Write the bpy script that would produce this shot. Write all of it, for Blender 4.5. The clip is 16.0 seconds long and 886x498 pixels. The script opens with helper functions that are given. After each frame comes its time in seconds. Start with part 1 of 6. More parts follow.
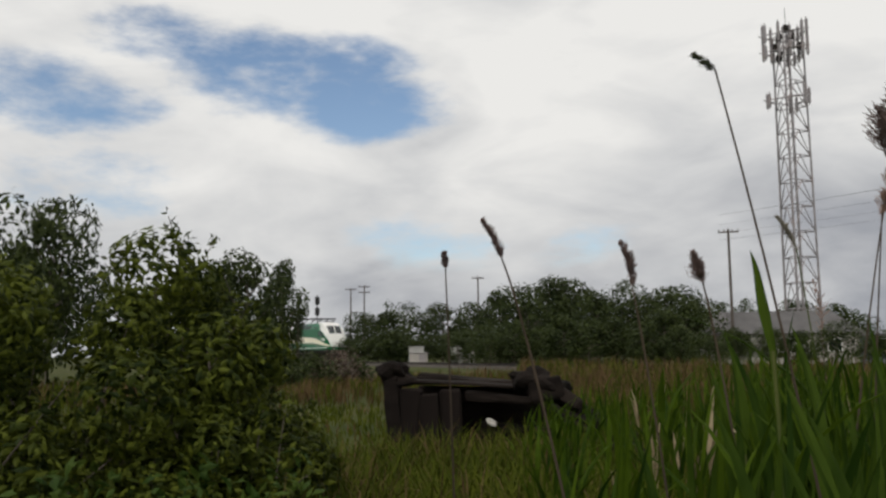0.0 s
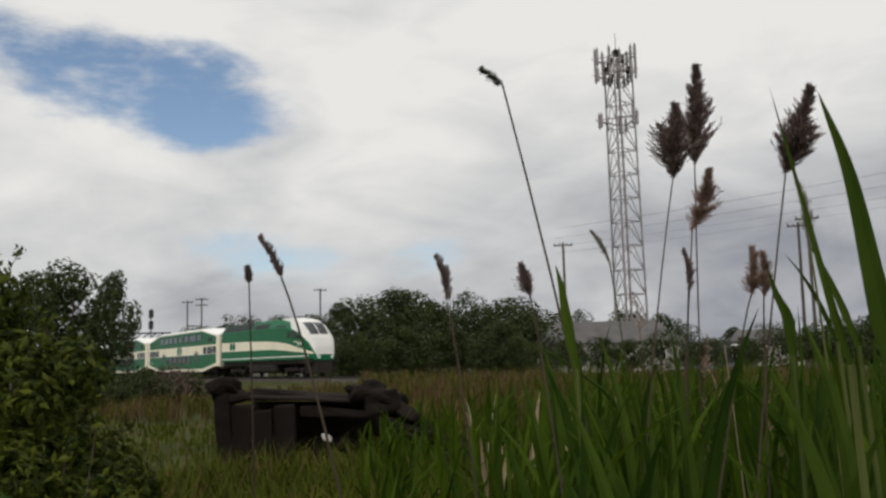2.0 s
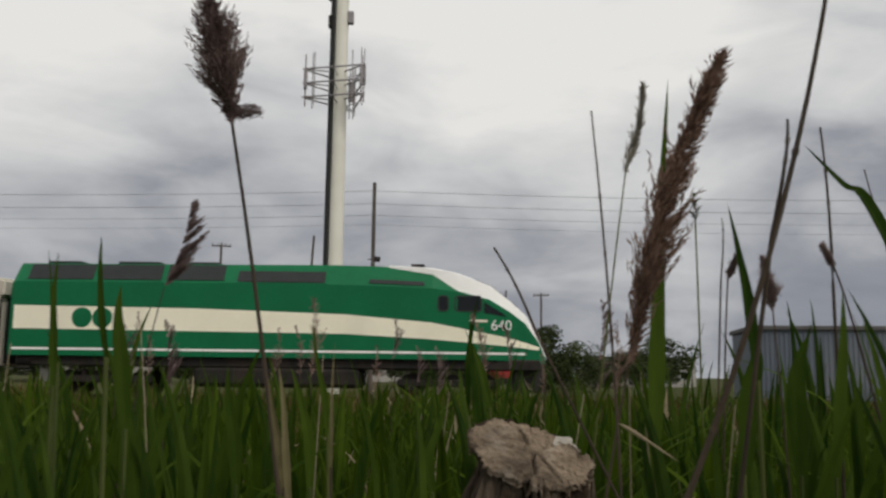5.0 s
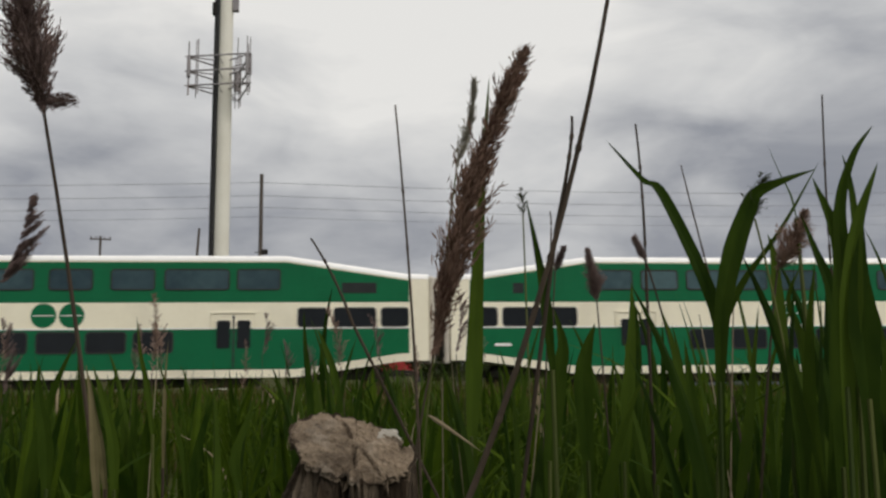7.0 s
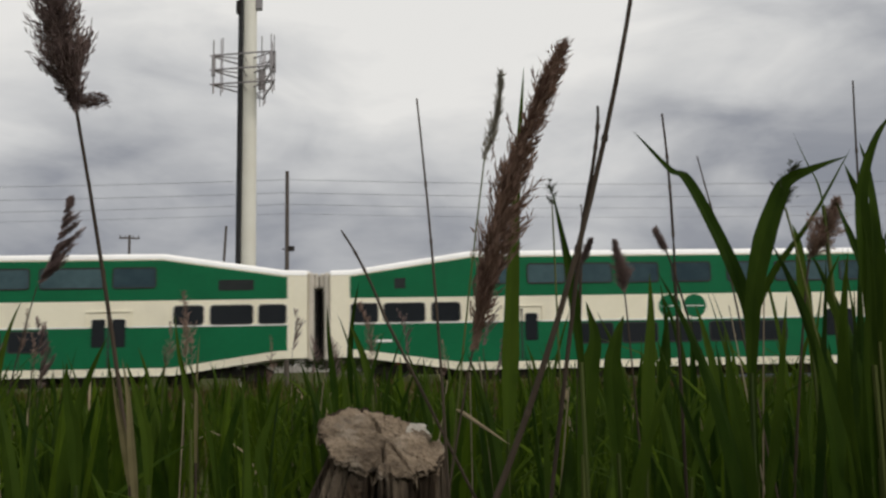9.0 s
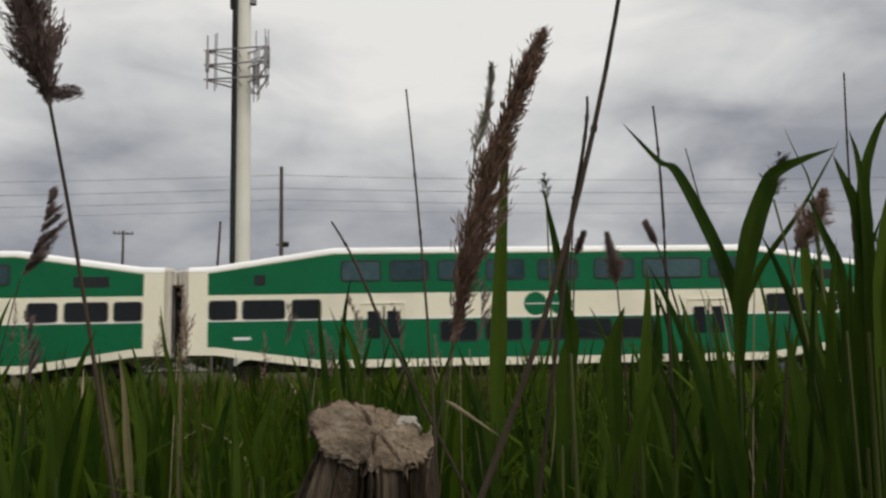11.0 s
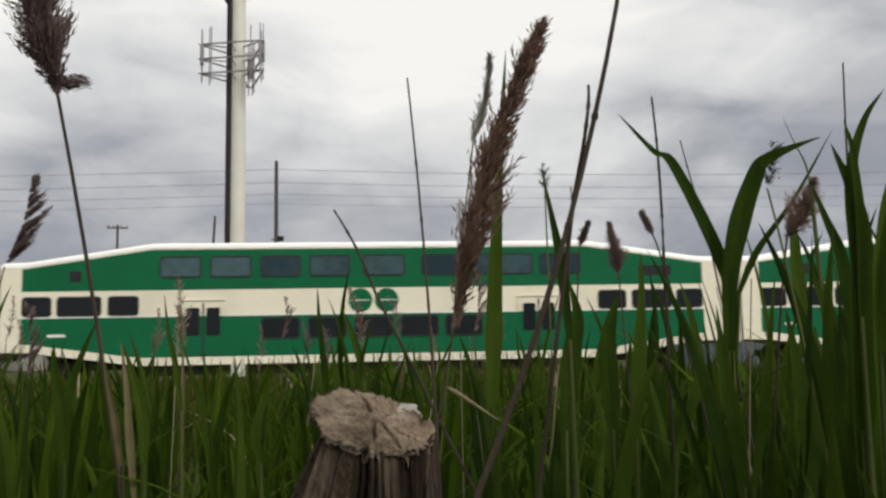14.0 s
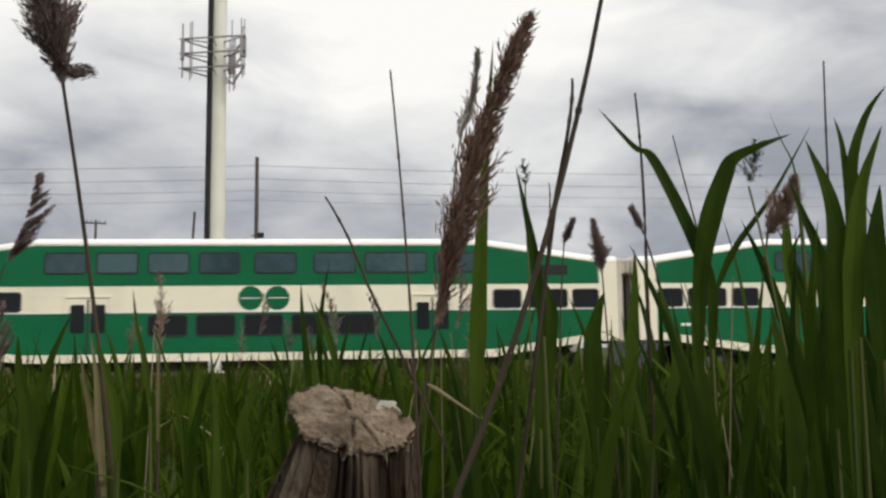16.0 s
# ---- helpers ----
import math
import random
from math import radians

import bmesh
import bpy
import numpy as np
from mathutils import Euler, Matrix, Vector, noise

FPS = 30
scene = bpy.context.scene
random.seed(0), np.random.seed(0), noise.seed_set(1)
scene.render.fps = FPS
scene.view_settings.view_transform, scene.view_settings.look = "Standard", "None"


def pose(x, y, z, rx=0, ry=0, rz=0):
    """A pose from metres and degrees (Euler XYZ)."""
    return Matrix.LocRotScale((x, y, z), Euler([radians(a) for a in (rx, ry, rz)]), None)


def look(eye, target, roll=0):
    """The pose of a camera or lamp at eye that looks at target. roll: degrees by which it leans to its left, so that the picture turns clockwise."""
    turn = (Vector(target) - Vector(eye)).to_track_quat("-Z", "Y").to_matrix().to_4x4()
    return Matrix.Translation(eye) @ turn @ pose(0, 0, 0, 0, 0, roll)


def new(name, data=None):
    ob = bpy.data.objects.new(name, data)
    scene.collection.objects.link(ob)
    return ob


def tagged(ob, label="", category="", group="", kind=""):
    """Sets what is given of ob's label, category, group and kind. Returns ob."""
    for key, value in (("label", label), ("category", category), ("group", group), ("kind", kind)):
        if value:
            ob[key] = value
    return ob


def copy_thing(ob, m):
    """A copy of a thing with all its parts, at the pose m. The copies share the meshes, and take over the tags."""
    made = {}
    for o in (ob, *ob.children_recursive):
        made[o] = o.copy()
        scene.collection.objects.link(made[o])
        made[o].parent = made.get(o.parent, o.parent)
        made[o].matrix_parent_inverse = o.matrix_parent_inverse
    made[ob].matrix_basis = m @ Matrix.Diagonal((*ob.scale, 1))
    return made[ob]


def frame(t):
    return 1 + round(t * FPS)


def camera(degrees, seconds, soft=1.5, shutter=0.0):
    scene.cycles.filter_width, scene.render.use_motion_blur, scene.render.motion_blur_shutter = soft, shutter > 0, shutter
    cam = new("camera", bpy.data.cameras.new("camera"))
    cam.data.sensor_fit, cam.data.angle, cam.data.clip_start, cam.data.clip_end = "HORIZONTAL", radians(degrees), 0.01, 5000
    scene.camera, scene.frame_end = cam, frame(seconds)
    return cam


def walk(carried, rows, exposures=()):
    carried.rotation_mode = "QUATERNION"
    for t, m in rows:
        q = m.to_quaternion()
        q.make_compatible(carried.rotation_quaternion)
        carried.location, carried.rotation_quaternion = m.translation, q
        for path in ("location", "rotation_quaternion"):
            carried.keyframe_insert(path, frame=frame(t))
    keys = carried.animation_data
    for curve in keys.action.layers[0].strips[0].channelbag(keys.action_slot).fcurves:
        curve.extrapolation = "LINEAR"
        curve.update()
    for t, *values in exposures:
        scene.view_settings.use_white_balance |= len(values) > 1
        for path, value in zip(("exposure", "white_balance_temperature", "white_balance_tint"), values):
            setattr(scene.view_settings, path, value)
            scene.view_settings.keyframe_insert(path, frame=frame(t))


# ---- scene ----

EYE = 0.88                                   # the eye's height over the rail
cam = camera(52.9, 16.0, soft=2.55, shutter=0.12)
PATH = [  # seconds, place (x, y, z over the eye's height), turn to the right, tilt up, lean
    (0.0, -0.261, -0.134, 0.011, -63.12, 6.64, -0.66),
    (0.5, -0.228, -0.137, 0.008, -62.07, 6.75, -1.10),
    (1.0, -0.194, -0.123, 0.006, -59.16, 6.56, -1.40),
    (1.5, -0.239, -0.089, 0.011, -56.35, 7.02, -1.41),
    (2.0, -0.290, -0.045, 0.022, -52.98, 7.21, -1.58),
    (2.5, -0.267, -0.040, 0.014, -48.16, 7.41, -1.52),
    (3.0, -0.215, -0.029, 0.004, -42.58, 7.35, -1.33),
    (3.5, -0.215, -0.018, 0.002, -33.27, 7.59, -0.50),
    (4.0, -0.318, 0.022, 0.012, -22.72, 7.94, -0.60),
    (4.2, -0.345, 0.022, 0.010, -18.64, 7.92, -0.45),
    (4.3, -0.325, 0.019, 0.010, -16.01, 8.10, -0.10),
    (4.6, -0.231, 0.012, 0.012, -8.09, 8.07, 0.16),
    (5.0, -0.100, 0.026, 0.013, -0.88, 8.03, 0.70),
    (5.2, -0.042, 0.045, 0.016, 0.83, 7.91, 0.20),
    (6.2, 0.000, 0.030, 0.012, 5.00, 7.60, -0.50),
    (7.3, 0.008, 0.022, 0.022, 6.50, 7.50, -0.80),
    (7.5, 0.017, 0.022, 0.026, 6.53, 7.69, -1.10),
    (8.0, 0.006, -0.013, 0.017, 4.93, 7.61, -1.11),
    (8.5, 0.000, 0.002, 0.014, 4.71, 7.54, -1.10),
    (9.0, 0.003, 0.027, 0.015, 4.51, 7.20, -1.09),
    (11.5, 0.009, 0.029, 0.009, 4.90, 6.92, -1.10),
    (12.0, 0.005, 0.021, 0.009, 4.87, 6.92, -1.10),
    (12.5, 0.006, 0.022, 0.009, 5.21, 6.87, -1.09),
    (13.0, 0.004, 0.025, 0.005, 5.13, 6.71, -1.10),
    (13.5, 0.002, 0.029, 0.001, 5.11, 6.68, -1.10),
    (14.0, 0.000, 0.020, 0.000, 5.18, 6.57, -1.10),
    (14.5, -0.002, 0.014, 0.000, 5.31, 6.52, -1.11),
    (15.0, -0.009, 0.018, -0.001, 5.06, 6.41, -1.10),
    (15.5, 0.000, 0.027, -0.001, 5.39, 6.42, -1.10),
    (16.0, 0.001, 0.034, -0.002, 6.42, 6.42, -0.80),
]


def eye_pose(x, y, z, yaw, pitch, roll):
    a, e, p = radians(yaw), radians(pitch), Vector((x, y, EYE + z))
    way = Vector((math.sin(a) * math.cos(e), math.cos(a) * math.cos(e), math.sin(e)))
    return look(p, p + way, roll)


walk(cam, [(r[0], eye_pose(*r[1:])) for r in PATH],
     exposures=((0.0, -0.13), (2.0, -0.18), (3.5, -0.23), (9.0, -0.22), (12.5, -0.2), (14.0, 0.02), (16.0, 0.11)))

# ---------------------------------------------------------------- world and sun


def way_to(az, el):
    a, e = radians(az), radians(el)
    return Vector((math.sin(a) * math.cos(e), math.cos(a) * math.cos(e), math.sin(e)))


SUN_AZ, SUN_EL = 140.0, 48.0


def build_world():
    w = bpy.data.worlds.new("sky")
    scene.world = w
    w.use_nodes = True
    nt = w.node_tree
    nt.nodes.clear()
    N, L = nt.nodes.new, nt.links.new

    def math_node(op, a, b=None, clamp=False):
        n = N("ShaderNodeMath")
        n.operation, n.use_clamp = op, clamp
        for i, v in enumerate((a, b)):
            if v is None:
                continue
            if isinstance(v, (int, float)):
                n.inputs[i].default_value = v
            else:
                L(v, n.inputs[i])
        return n.outputs[0]

    def noise_node(vec, scale, detail, rough=0.55, distort=0.0):
        n = N("ShaderNodeTexNoise")
        n.inputs["Scale"].default_value, n.inputs["Detail"].default_value = scale, detail
        n.inputs["Roughness"].default_value, n.inputs["Distortion"].default_value = rough, distort
        L(vec, n.inputs["Vector"])
        return n.outputs["Fac"]

    def smooth(v, lo, hi, a=0.0, b=1.0):
        n = N("ShaderNodeMapRange")
        n.interpolation_type = "SMOOTHSTEP"
        for i, x in enumerate((lo, hi, a, b)):
            n.inputs[i + 1].default_value = x
        L(v, n.inputs[0])
        return n.outputs[0]

    co = N("ShaderNodeTexCoord").outputs["Generated"]
    flat = N("ShaderNodeMapping")
    flat.inputs["Scale"].default_value = (1, 1, 2.6)
    L(co, flat.inputs["Vector"])
    flat = flat.outputs[0]
    sep = N("ShaderNodeSeparateXYZ")
    L(co, sep.inputs[0])
    up = sep.outputs["Z"]
    sky = N("ShaderNodeTexSky")
    sky.sky_type, sky.sun_disc = "NISHITA", False
    sky.sun_elevation, sky.sun_rotation = radians(SUN_EL), radians(SUN_AZ)
    sky.air_density, sky.dust_density = 1.0, 0.6
    big, fine = noise_node(flat, 3.2, 7, 0.55, 0.3), noise_node(flat, 9.0, 6, 0.6)
    streak = noise_node(flat, 5.0, 5, 0.5, 0.6)

    # openings in the cloud to the west
    gaps = None
    for az, el, size, k in ((-73.0, 17.6, 0.15, 1.0), (-68.6, 15.8, 0.12, 1.0), (-87.5, 15.2, 0.13, 0.85), (-81.5, 19.5, 0.09, 0.7),
                            (-85.5, 10.3, 0.13, 0.55), (-64.0, 7.2, 0.11, 0.5), (-53.0, 6.6, 0.09, 0.35), (-115.0, 30.0, 0.5, 0.8)):
        d = N("ShaderNodeVectorMath")
        d.operation = "DISTANCE"
        s = N("ShaderNodeVectorMath")
        s.operation = "MULTIPLY"
        L(co, s.inputs[0])
        s.inputs[1].default_value = (1, 1, 2.7)
        L(s.outputs[0], d.inputs[0])
        v = way_to(az, el)
        d.inputs[1].default_value = (v.x, v.y, v.z * 2.7)
        hole = smooth(d.outputs["Value"], size * 0.35, size * 1.25, k, 0.0)
        gaps = hole if gaps is None else math_node("MAXIMUM", gaps, hole)
    ragged = math_node("ADD", gaps, math_node("MULTIPLY", math_node("SUBTRACT", big, 0.5), 1.5))
    ragged = math_node("ADD", ragged, math_node("MULTIPLY", math_node("SUBTRACT", fine, 0.5), 2.3))
    opening = math_node("MULTIPLY", smooth(ragged, 0.12, 1.1), smooth(gaps, 0.02, 0.35))

    # the cloud: pale above, grey-blue bands low down in the east
    east = N("ShaderNodeVectorMath")
    east.operation = "DOT_PRODUCT"
    L(co, east.inputs[0])
    east.inputs[1].default_value = way_to(20, 0)
    low = math_node("MULTIPLY", smooth(up, 0.08, 0.44, 1.0, 0.0), smooth(east.outputs["Value"], 0.1, 0.8, 0.48, 1.0))
    shade = math_node("ADD", low, math_node("MULTIPLY", math_node("SUBTRACT", streak, 0.5), 1.2))
    shade = math_node("ADD", shade, math_node("MULTIPLY", math_node("SUBTRACT", big, 0.5), 1.2))
    for az, el, size, k in ((2.0, 17.0, 0.26, 0.42), (-38.0, 26.0, 0.46, 0.46), (30.0, 19.0, 0.30, -0.30), (-17.0, 16.0, 0.16, -0.22), (11.0, 8.0, 0.20, 0.30), (-17.0, 8.0, 0.17, -0.20)):
        d = N("ShaderNodeVectorMath")
        d.operation = "DISTANCE"
        L(co, d.inputs[0])
        d.inputs[1].default_value = way_to(az, el)
        shade = math_node("SUBTRACT", shade, smooth(d.outputs["Value"], 0.0, size, k, 0.0))
    ramp = N("ShaderNodeValToRGB")
    ramp.color_ramp.elements[0].position, ramp.color_ramp.elements[0].color = 0.0, (0.91, 0.90, 0.875, 1)
    ramp.color_ramp.elements[1].position, ramp.color_ramp.elements[1].color = 1.0, (0.27, 0.29, 0.335, 1)
    e = ramp.color_ramp.elements.new(0.35)
    e.color = (0.68, 0.685, 0.69, 1)
    e = ramp.color_ramp.elements.new(0.78)
    e.color = (0.34, 0.355, 0.395, 1)
    L(math_node("MULTIPLY", shade, 0.78), ramp.inputs[0])

    clear, cloud, mix, out = N("ShaderNodeBackground"), N("ShaderNodeBackground"), N("ShaderNodeMixShader"), N("ShaderNodeOutputWorld")
    L(sky.outputs[0], clear.inputs["Color"])
    clear.inputs["Strength"].default_value = 0.12
    L(ramp.outputs[0], cloud.inputs["Color"])
    cloud.inputs["Strength"].default_value = 1.0
    L(opening, mix.inputs[0])
    L(cloud.outputs[0], mix.inputs[1])
    L(clear.outputs[0], mix.inputs[2])
    L(mix.outputs[0], out.inputs[0])


build_world()
sun = new("sun", bpy.data.lights.new("sun", "SUN"))
sun.data.energy, sun.data.angle, sun.data.color = 2.0, radians(12), (1.0, 0.95, 0.88)
sun.matrix_world = look(way_to(SUN_AZ, SUN_EL) * 50, (0, 0, 0))

# ---------------------------------------------------------------- materials


def material(name, dark, light, rough=0.8, scale=4.0, fine=40.0, bump=0.15, metal=0.0, by_object=0.0, by_island=0.0,
             stretch=(1, 1, 1), stain=None, stain_amount=0.35, translucent=0.0, gloss=0.5):
    """Two scales of colour variation between dark and light, fine relief, and stains where given."""
    m = bpy.data.materials.new(name)
    m.use_nodes = True
    nt = m.node_tree
    N, L = nt.nodes.new, nt.links.new
    b = nt.nodes["Principled BSDF"]
    co, mp = N("ShaderNodeTexCoord"), N("ShaderNodeMapping")
    mp.inputs["Scale"].default_value = stretch
    L(co.outputs["Object"], mp.inputs["Vector"])

    def tex(s, d=5):
        n = N("ShaderNodeTexNoise")
        n.inputs["Scale"].default_value, n.inputs["Detail"].default_value = s, d
        L(mp.outputs[0], n.inputs["Vector"])
        return n.outputs["Fac"]

    def mixed(fac, a, c, blend="MIX"):
        n = N("ShaderNodeMix")
        n.data_type, n.blend_type = "RGBA", blend
        if isinstance(fac, float):
            n.inputs[0].default_value = fac
        else:
            L(fac, n.inputs[0])
        for i, v in ((6, a), (7, c)):
            if isinstance(v, tuple):
                n.inputs[i].default_value = (*v, 1)
            else:
                L(v, n.inputs[i])
        return n.outputs[2]

    def ranged(v, lo, hi, a=0.0, c=1.0):
        n = N("ShaderNodeMapRange")
        for i, x in enumerate((lo, hi, a, c)):
            n.inputs[i + 1].default_value = x
        L(v, n.inputs[0])
        return n.outputs[0]

    broad, small = tex(scale), tex(fine)
    total = N("ShaderNodeMath")
    total.operation = "MULTIPLY_ADD"
    L(small, total.inputs[0])
    total.inputs[1].default_value = 0.5
    L(broad, total.inputs[2])
    fac = ranged(total.outputs[0], 0.45, 1.05)
    if by_object or by_island:
        src = N("ShaderNodeObjectInfo").outputs["Random"] if by_object else N("ShaderNodeNewGeometry").outputs["Random Per Island"]
        k = N("ShaderNodeMath")
        k.operation, k.use_clamp = "ADD", True
        L(fac, k.inputs[0])
        L(ranged(src, 0, 1, -(by_object or by_island), by_object or by_island), k.inputs[1])
        fac = k.outputs[0]
    colour = mixed(fac, dark, light)
    if stain:
        colour = mixed(ranged(tex(scale * 0.6, 8), 0.5, 0.72, 0.0, stain_amount), colour, stain)
    L(colour, b.inputs["Base Color"])
    b.inputs["Metallic"].default_value = metal
    b.inputs["Specular IOR Level"].default_value = gloss
    L(ranged(small, 0.3, 0.7, max(rough - 0.1, 0.02), min(rough + 0.1, 1)), b.inputs["Roughness"])
    if bump:
        n = N("ShaderNodeBump")
        n.inputs["Strength"].default_value, n.inputs["Distance"].default_value = bump, 0.02
        L(small, n.inputs["Height"])
        L(n.outputs[0], b.inputs["Normal"])
    if translucent:
        t, mx = N("ShaderNodeBsdfTranslucent"), N("ShaderNodeMixShader")
        L(colour, t.inputs["Color"])
        mx.inputs[0].default_value = translucent
        L(b.outputs[0], mx.inputs[1])
        L(t.outputs[0], mx.inputs[2])
        L(mx.outputs[0], nt.nodes["Material Output"].inputs["Surface"])
    return m


GREEN = material("green_paint", (0.002, 0.103, 0.039), (0.004, 0.143, 0.055), 0.4, 0.6, 6, 0.02, stain=(0.010, 0.085, 0.040), stain_amount=0.3, gloss=0.2)
WHITE = material("cream_paint", (0.832, 0.773, 0.603), (0.915, 0.858, 0.684), 0.4, 0.5, 7, 0.02, stain=(0.45, 0.40, 0.33), stain_amount=0.35)
ROOF_WHITE = material("roof_paint", (0.80, 0.79, 0.76), (0.88, 0.87, 0.85), 0.5, 0.6, 8, 0.02, stain=(0.6, 0.58, 0.54), stain_amount=0.25)
GLASS = material("tinted_glass", (0.004, 0.006, 0.008), (0.010, 0.013, 0.016), 0.08, 1, 5, 0.0, gloss=0.22)
BLUE_GLASS = material("upper_deck_glass", (0.006, 0.028, 0.040), (0.055, 0.105, 0.115), 0.10, 0.35, 3, 0.0, by_object=0.4, gloss=0.35)
SCREEN = material("windscreen_glass", (0.02, 0.023, 0.026), (0.04, 0.045, 0.05), 0.08, 1, 5, 0.0, gloss=0.9)
RUBBER = material("rubber", (0.012, 0.012, 0.012), (0.03, 0.03, 0.03), 0.8, 4, 40, 0.1)
STEEL_DARK = material("grimy_steel", (0.010, 0.009, 0.008), (0.032, 0.028, 0.025), 0.8, 2, 30, 0.2, 0.1, stain=(0.06, 0.04, 0.028), gloss=0.2)
VENT = material("vent_grille", (0.008, 0.010, 0.010), (0.02, 0.025, 0.025), 0.6, 3, 60, 0.2, 0.3)
GALV = material("galvanised_steel", (0.20, 0.185, 0.19), (0.34, 0.32, 0.325), 0.55, 1, 20, 0.05, 0.5, stain=(0.30, 0.20, 0.16))
MONO = material("pale_steel_pole", (0.62, 0.60, 0.52), (0.74, 0.72, 0.64), 0.5, 0.4, 8, 0.02, stain=(0.5, 0.45, 0.36))
POLE_WOOD = material("creosoted_wood", (0.045, 0.036, 0.03), (0.11, 0.09, 0.075), 0.9, 2, 30, 0.3, stretch=(6, 6, 0.4))
WIRE = material("cable", (0.16, 0.165, 0.175), (0.24, 0.245, 0.26), 0.7, 4, 20, 0.0)
EARTH = material("rough_grass_ground", (0.022, 0.032, 0.009), (0.065, 0.070, 0.022), 0.95, 0.25, 9, 0.6, stain=(0.085, 0.065, 0.035), stain_amount=0.5, gloss=0.05)
BALLAST = material("ballast", (0.030, 0.026, 0.022), (0.085, 0.075, 0.065), 0.95, 3, 25, 0.8, gloss=0.1)
ROAD = material("asphalt", (0.09, 0.088, 0.085), (0.14, 0.138, 0.135), 0.9, 0.6, 40, 0.3)
TREE_LEAF = material("tree_leaves", (0.010, 0.019, 0.005), (0.050, 0.066, 0.014), 0.7, 0.25, 5, 0.0, by_island=0.35, translucent=0.2, gloss=0.2)
BARK = material("bark", (0.05, 0.04, 0.03), (0.12, 0.10, 0.08), 0.95, 3, 30, 0.5, stretch=(3, 3, 0.6))

# ---------------------------------------------------------------- mesh helpers


def part(name, bm, mat, parent=None, label=""):
    me = bpy.data.meshes.new(name)
    bm.to_mesh(me)
    bm.free()
    me.materials.append(mat)
    ob = new(name, me)
    ob.parent = parent
    return tagged(ob, label)


def box(bm, lo, hi, bevel=0.0):
    g = bmesh.ops.create_cube(bm, size=1.0)["verts"]
    for v in g:
        v.co = Vector([lo[i] + (v.co[i] + 0.5) * (hi[i] - lo[i]) for i in range(3)])
    if bevel:
        bmesh.ops.bevel(bm, geom=list({e for v in g for e in v.link_edges}), offset=bevel, segments=1, affect="EDGES")
    return g


def rod(bm, a, b, r1, r2=None, n=6):
    a, b = Vector(a), Vector(b)
    q = (b - a).to_track_quat("Z", "Y")
    rings = []
    for p, r in ((a, r1), (b, r1 if r2 is None else r2)):
        rings.append([bm.verts.new(p + q @ Vector((r * math.cos(2 * math.pi * i / n), r * math.sin(2 * math.pi * i / n), 0))) for i in range(n)])
    for i in range(n):
        bm.faces.new((rings[0][i], rings[0][(i + 1) % n], rings[1][(i + 1) % n], rings[1][i]))
    bm.faces.new(rings[0][::-1])
    bm.faces.new(rings[1])


def tube(bm, points, radii, n=6):
    """A bent tube through the points."""
    rings = []
    for i, p in enumerate(points):
        d = Vector(points[min(i + 1, len(points) - 1)]) - Vector(points[max(i - 1, 0)])
        q = d.to_track_quat("Z", "Y")
        rings.append([bm.verts.new(Vector(p) + q @ Vector((radii[i] * math.cos(2 * math.pi * k / n), radii[i] * math.sin(2 * math.pi * k / n), 0))) for k in range(n)])
    for r0, r1 in zip(rings, rings[1:]):
        for k in range(n):
            bm.faces.new((r0[k], r0[(k + 1) % n], r1[(k + 1) % n], r1[k]))
    bm.faces.new(rings[0][::-1])
    bm.faces.new(rings[-1])


def loft(bm, sections):
    """A closed body through rings of points of equal number."""
    rings = [[bm.verts.new(p) for p in s] for s in sections]
    for r0, r1 in zip(rings, rings[1:]):
        for k in range(len(r0)):
            j = (k + 1) % len(r0)
            bm.faces.new((r0[k], r0[j], r1[j], r1[k]))
    bm.faces.new(rings[0][::-1])
    bm.faces.new(rings[-1])
    bmesh.ops.recalc_face_normals(bm, faces=bm.faces)


def slab(bm, outline, depth):
    """A plate: an outline (a closed ring of points) pushed along depth (a vector)."""
    a = [bm.verts.new(p) for p in outline]
    b = [bm.verts.new(Vector(p) + Vector(depth)) for p in outline]
    bm.faces.new(a)
    bm.faces.new(b[::-1])
    for k in range(len(a)):
        j = (k + 1) % len(a)
        bm.faces.new((a[j], a[k], b[k], b[j]))
    bmesh.ops.recalc_face_normals(bm, faces=bm.faces)


def spot(az, dist, z=0.0):
    return Vector((dist * math.sin(radians(az)), dist * math.cos(radians(az)), z))


# ---------------------------------------------------------------- ground, track


TRACK_Y = 33.6


def track_y(s):
    return TRACK_Y + (0.00038 * s * s if s < 0 else 0.0)


def ground_z(x, y):
    """The reed bed lies a little under the embankment of the line."""
    t = track_y(max(x, -220)) - y
    bank = min(max((4.6 - abs(t)) / 1.8, 0.0), 1.0)
    far = min(max((math.hypot(x, y) - 60) / 200, 0.0), 1.0)
    base = -0.52 + 0.05 * noise.noise(Vector((x * 0.3, y * 0.3, 0))) * (1 - far)
    return base * (1 - bank) + (-0.36) * bank


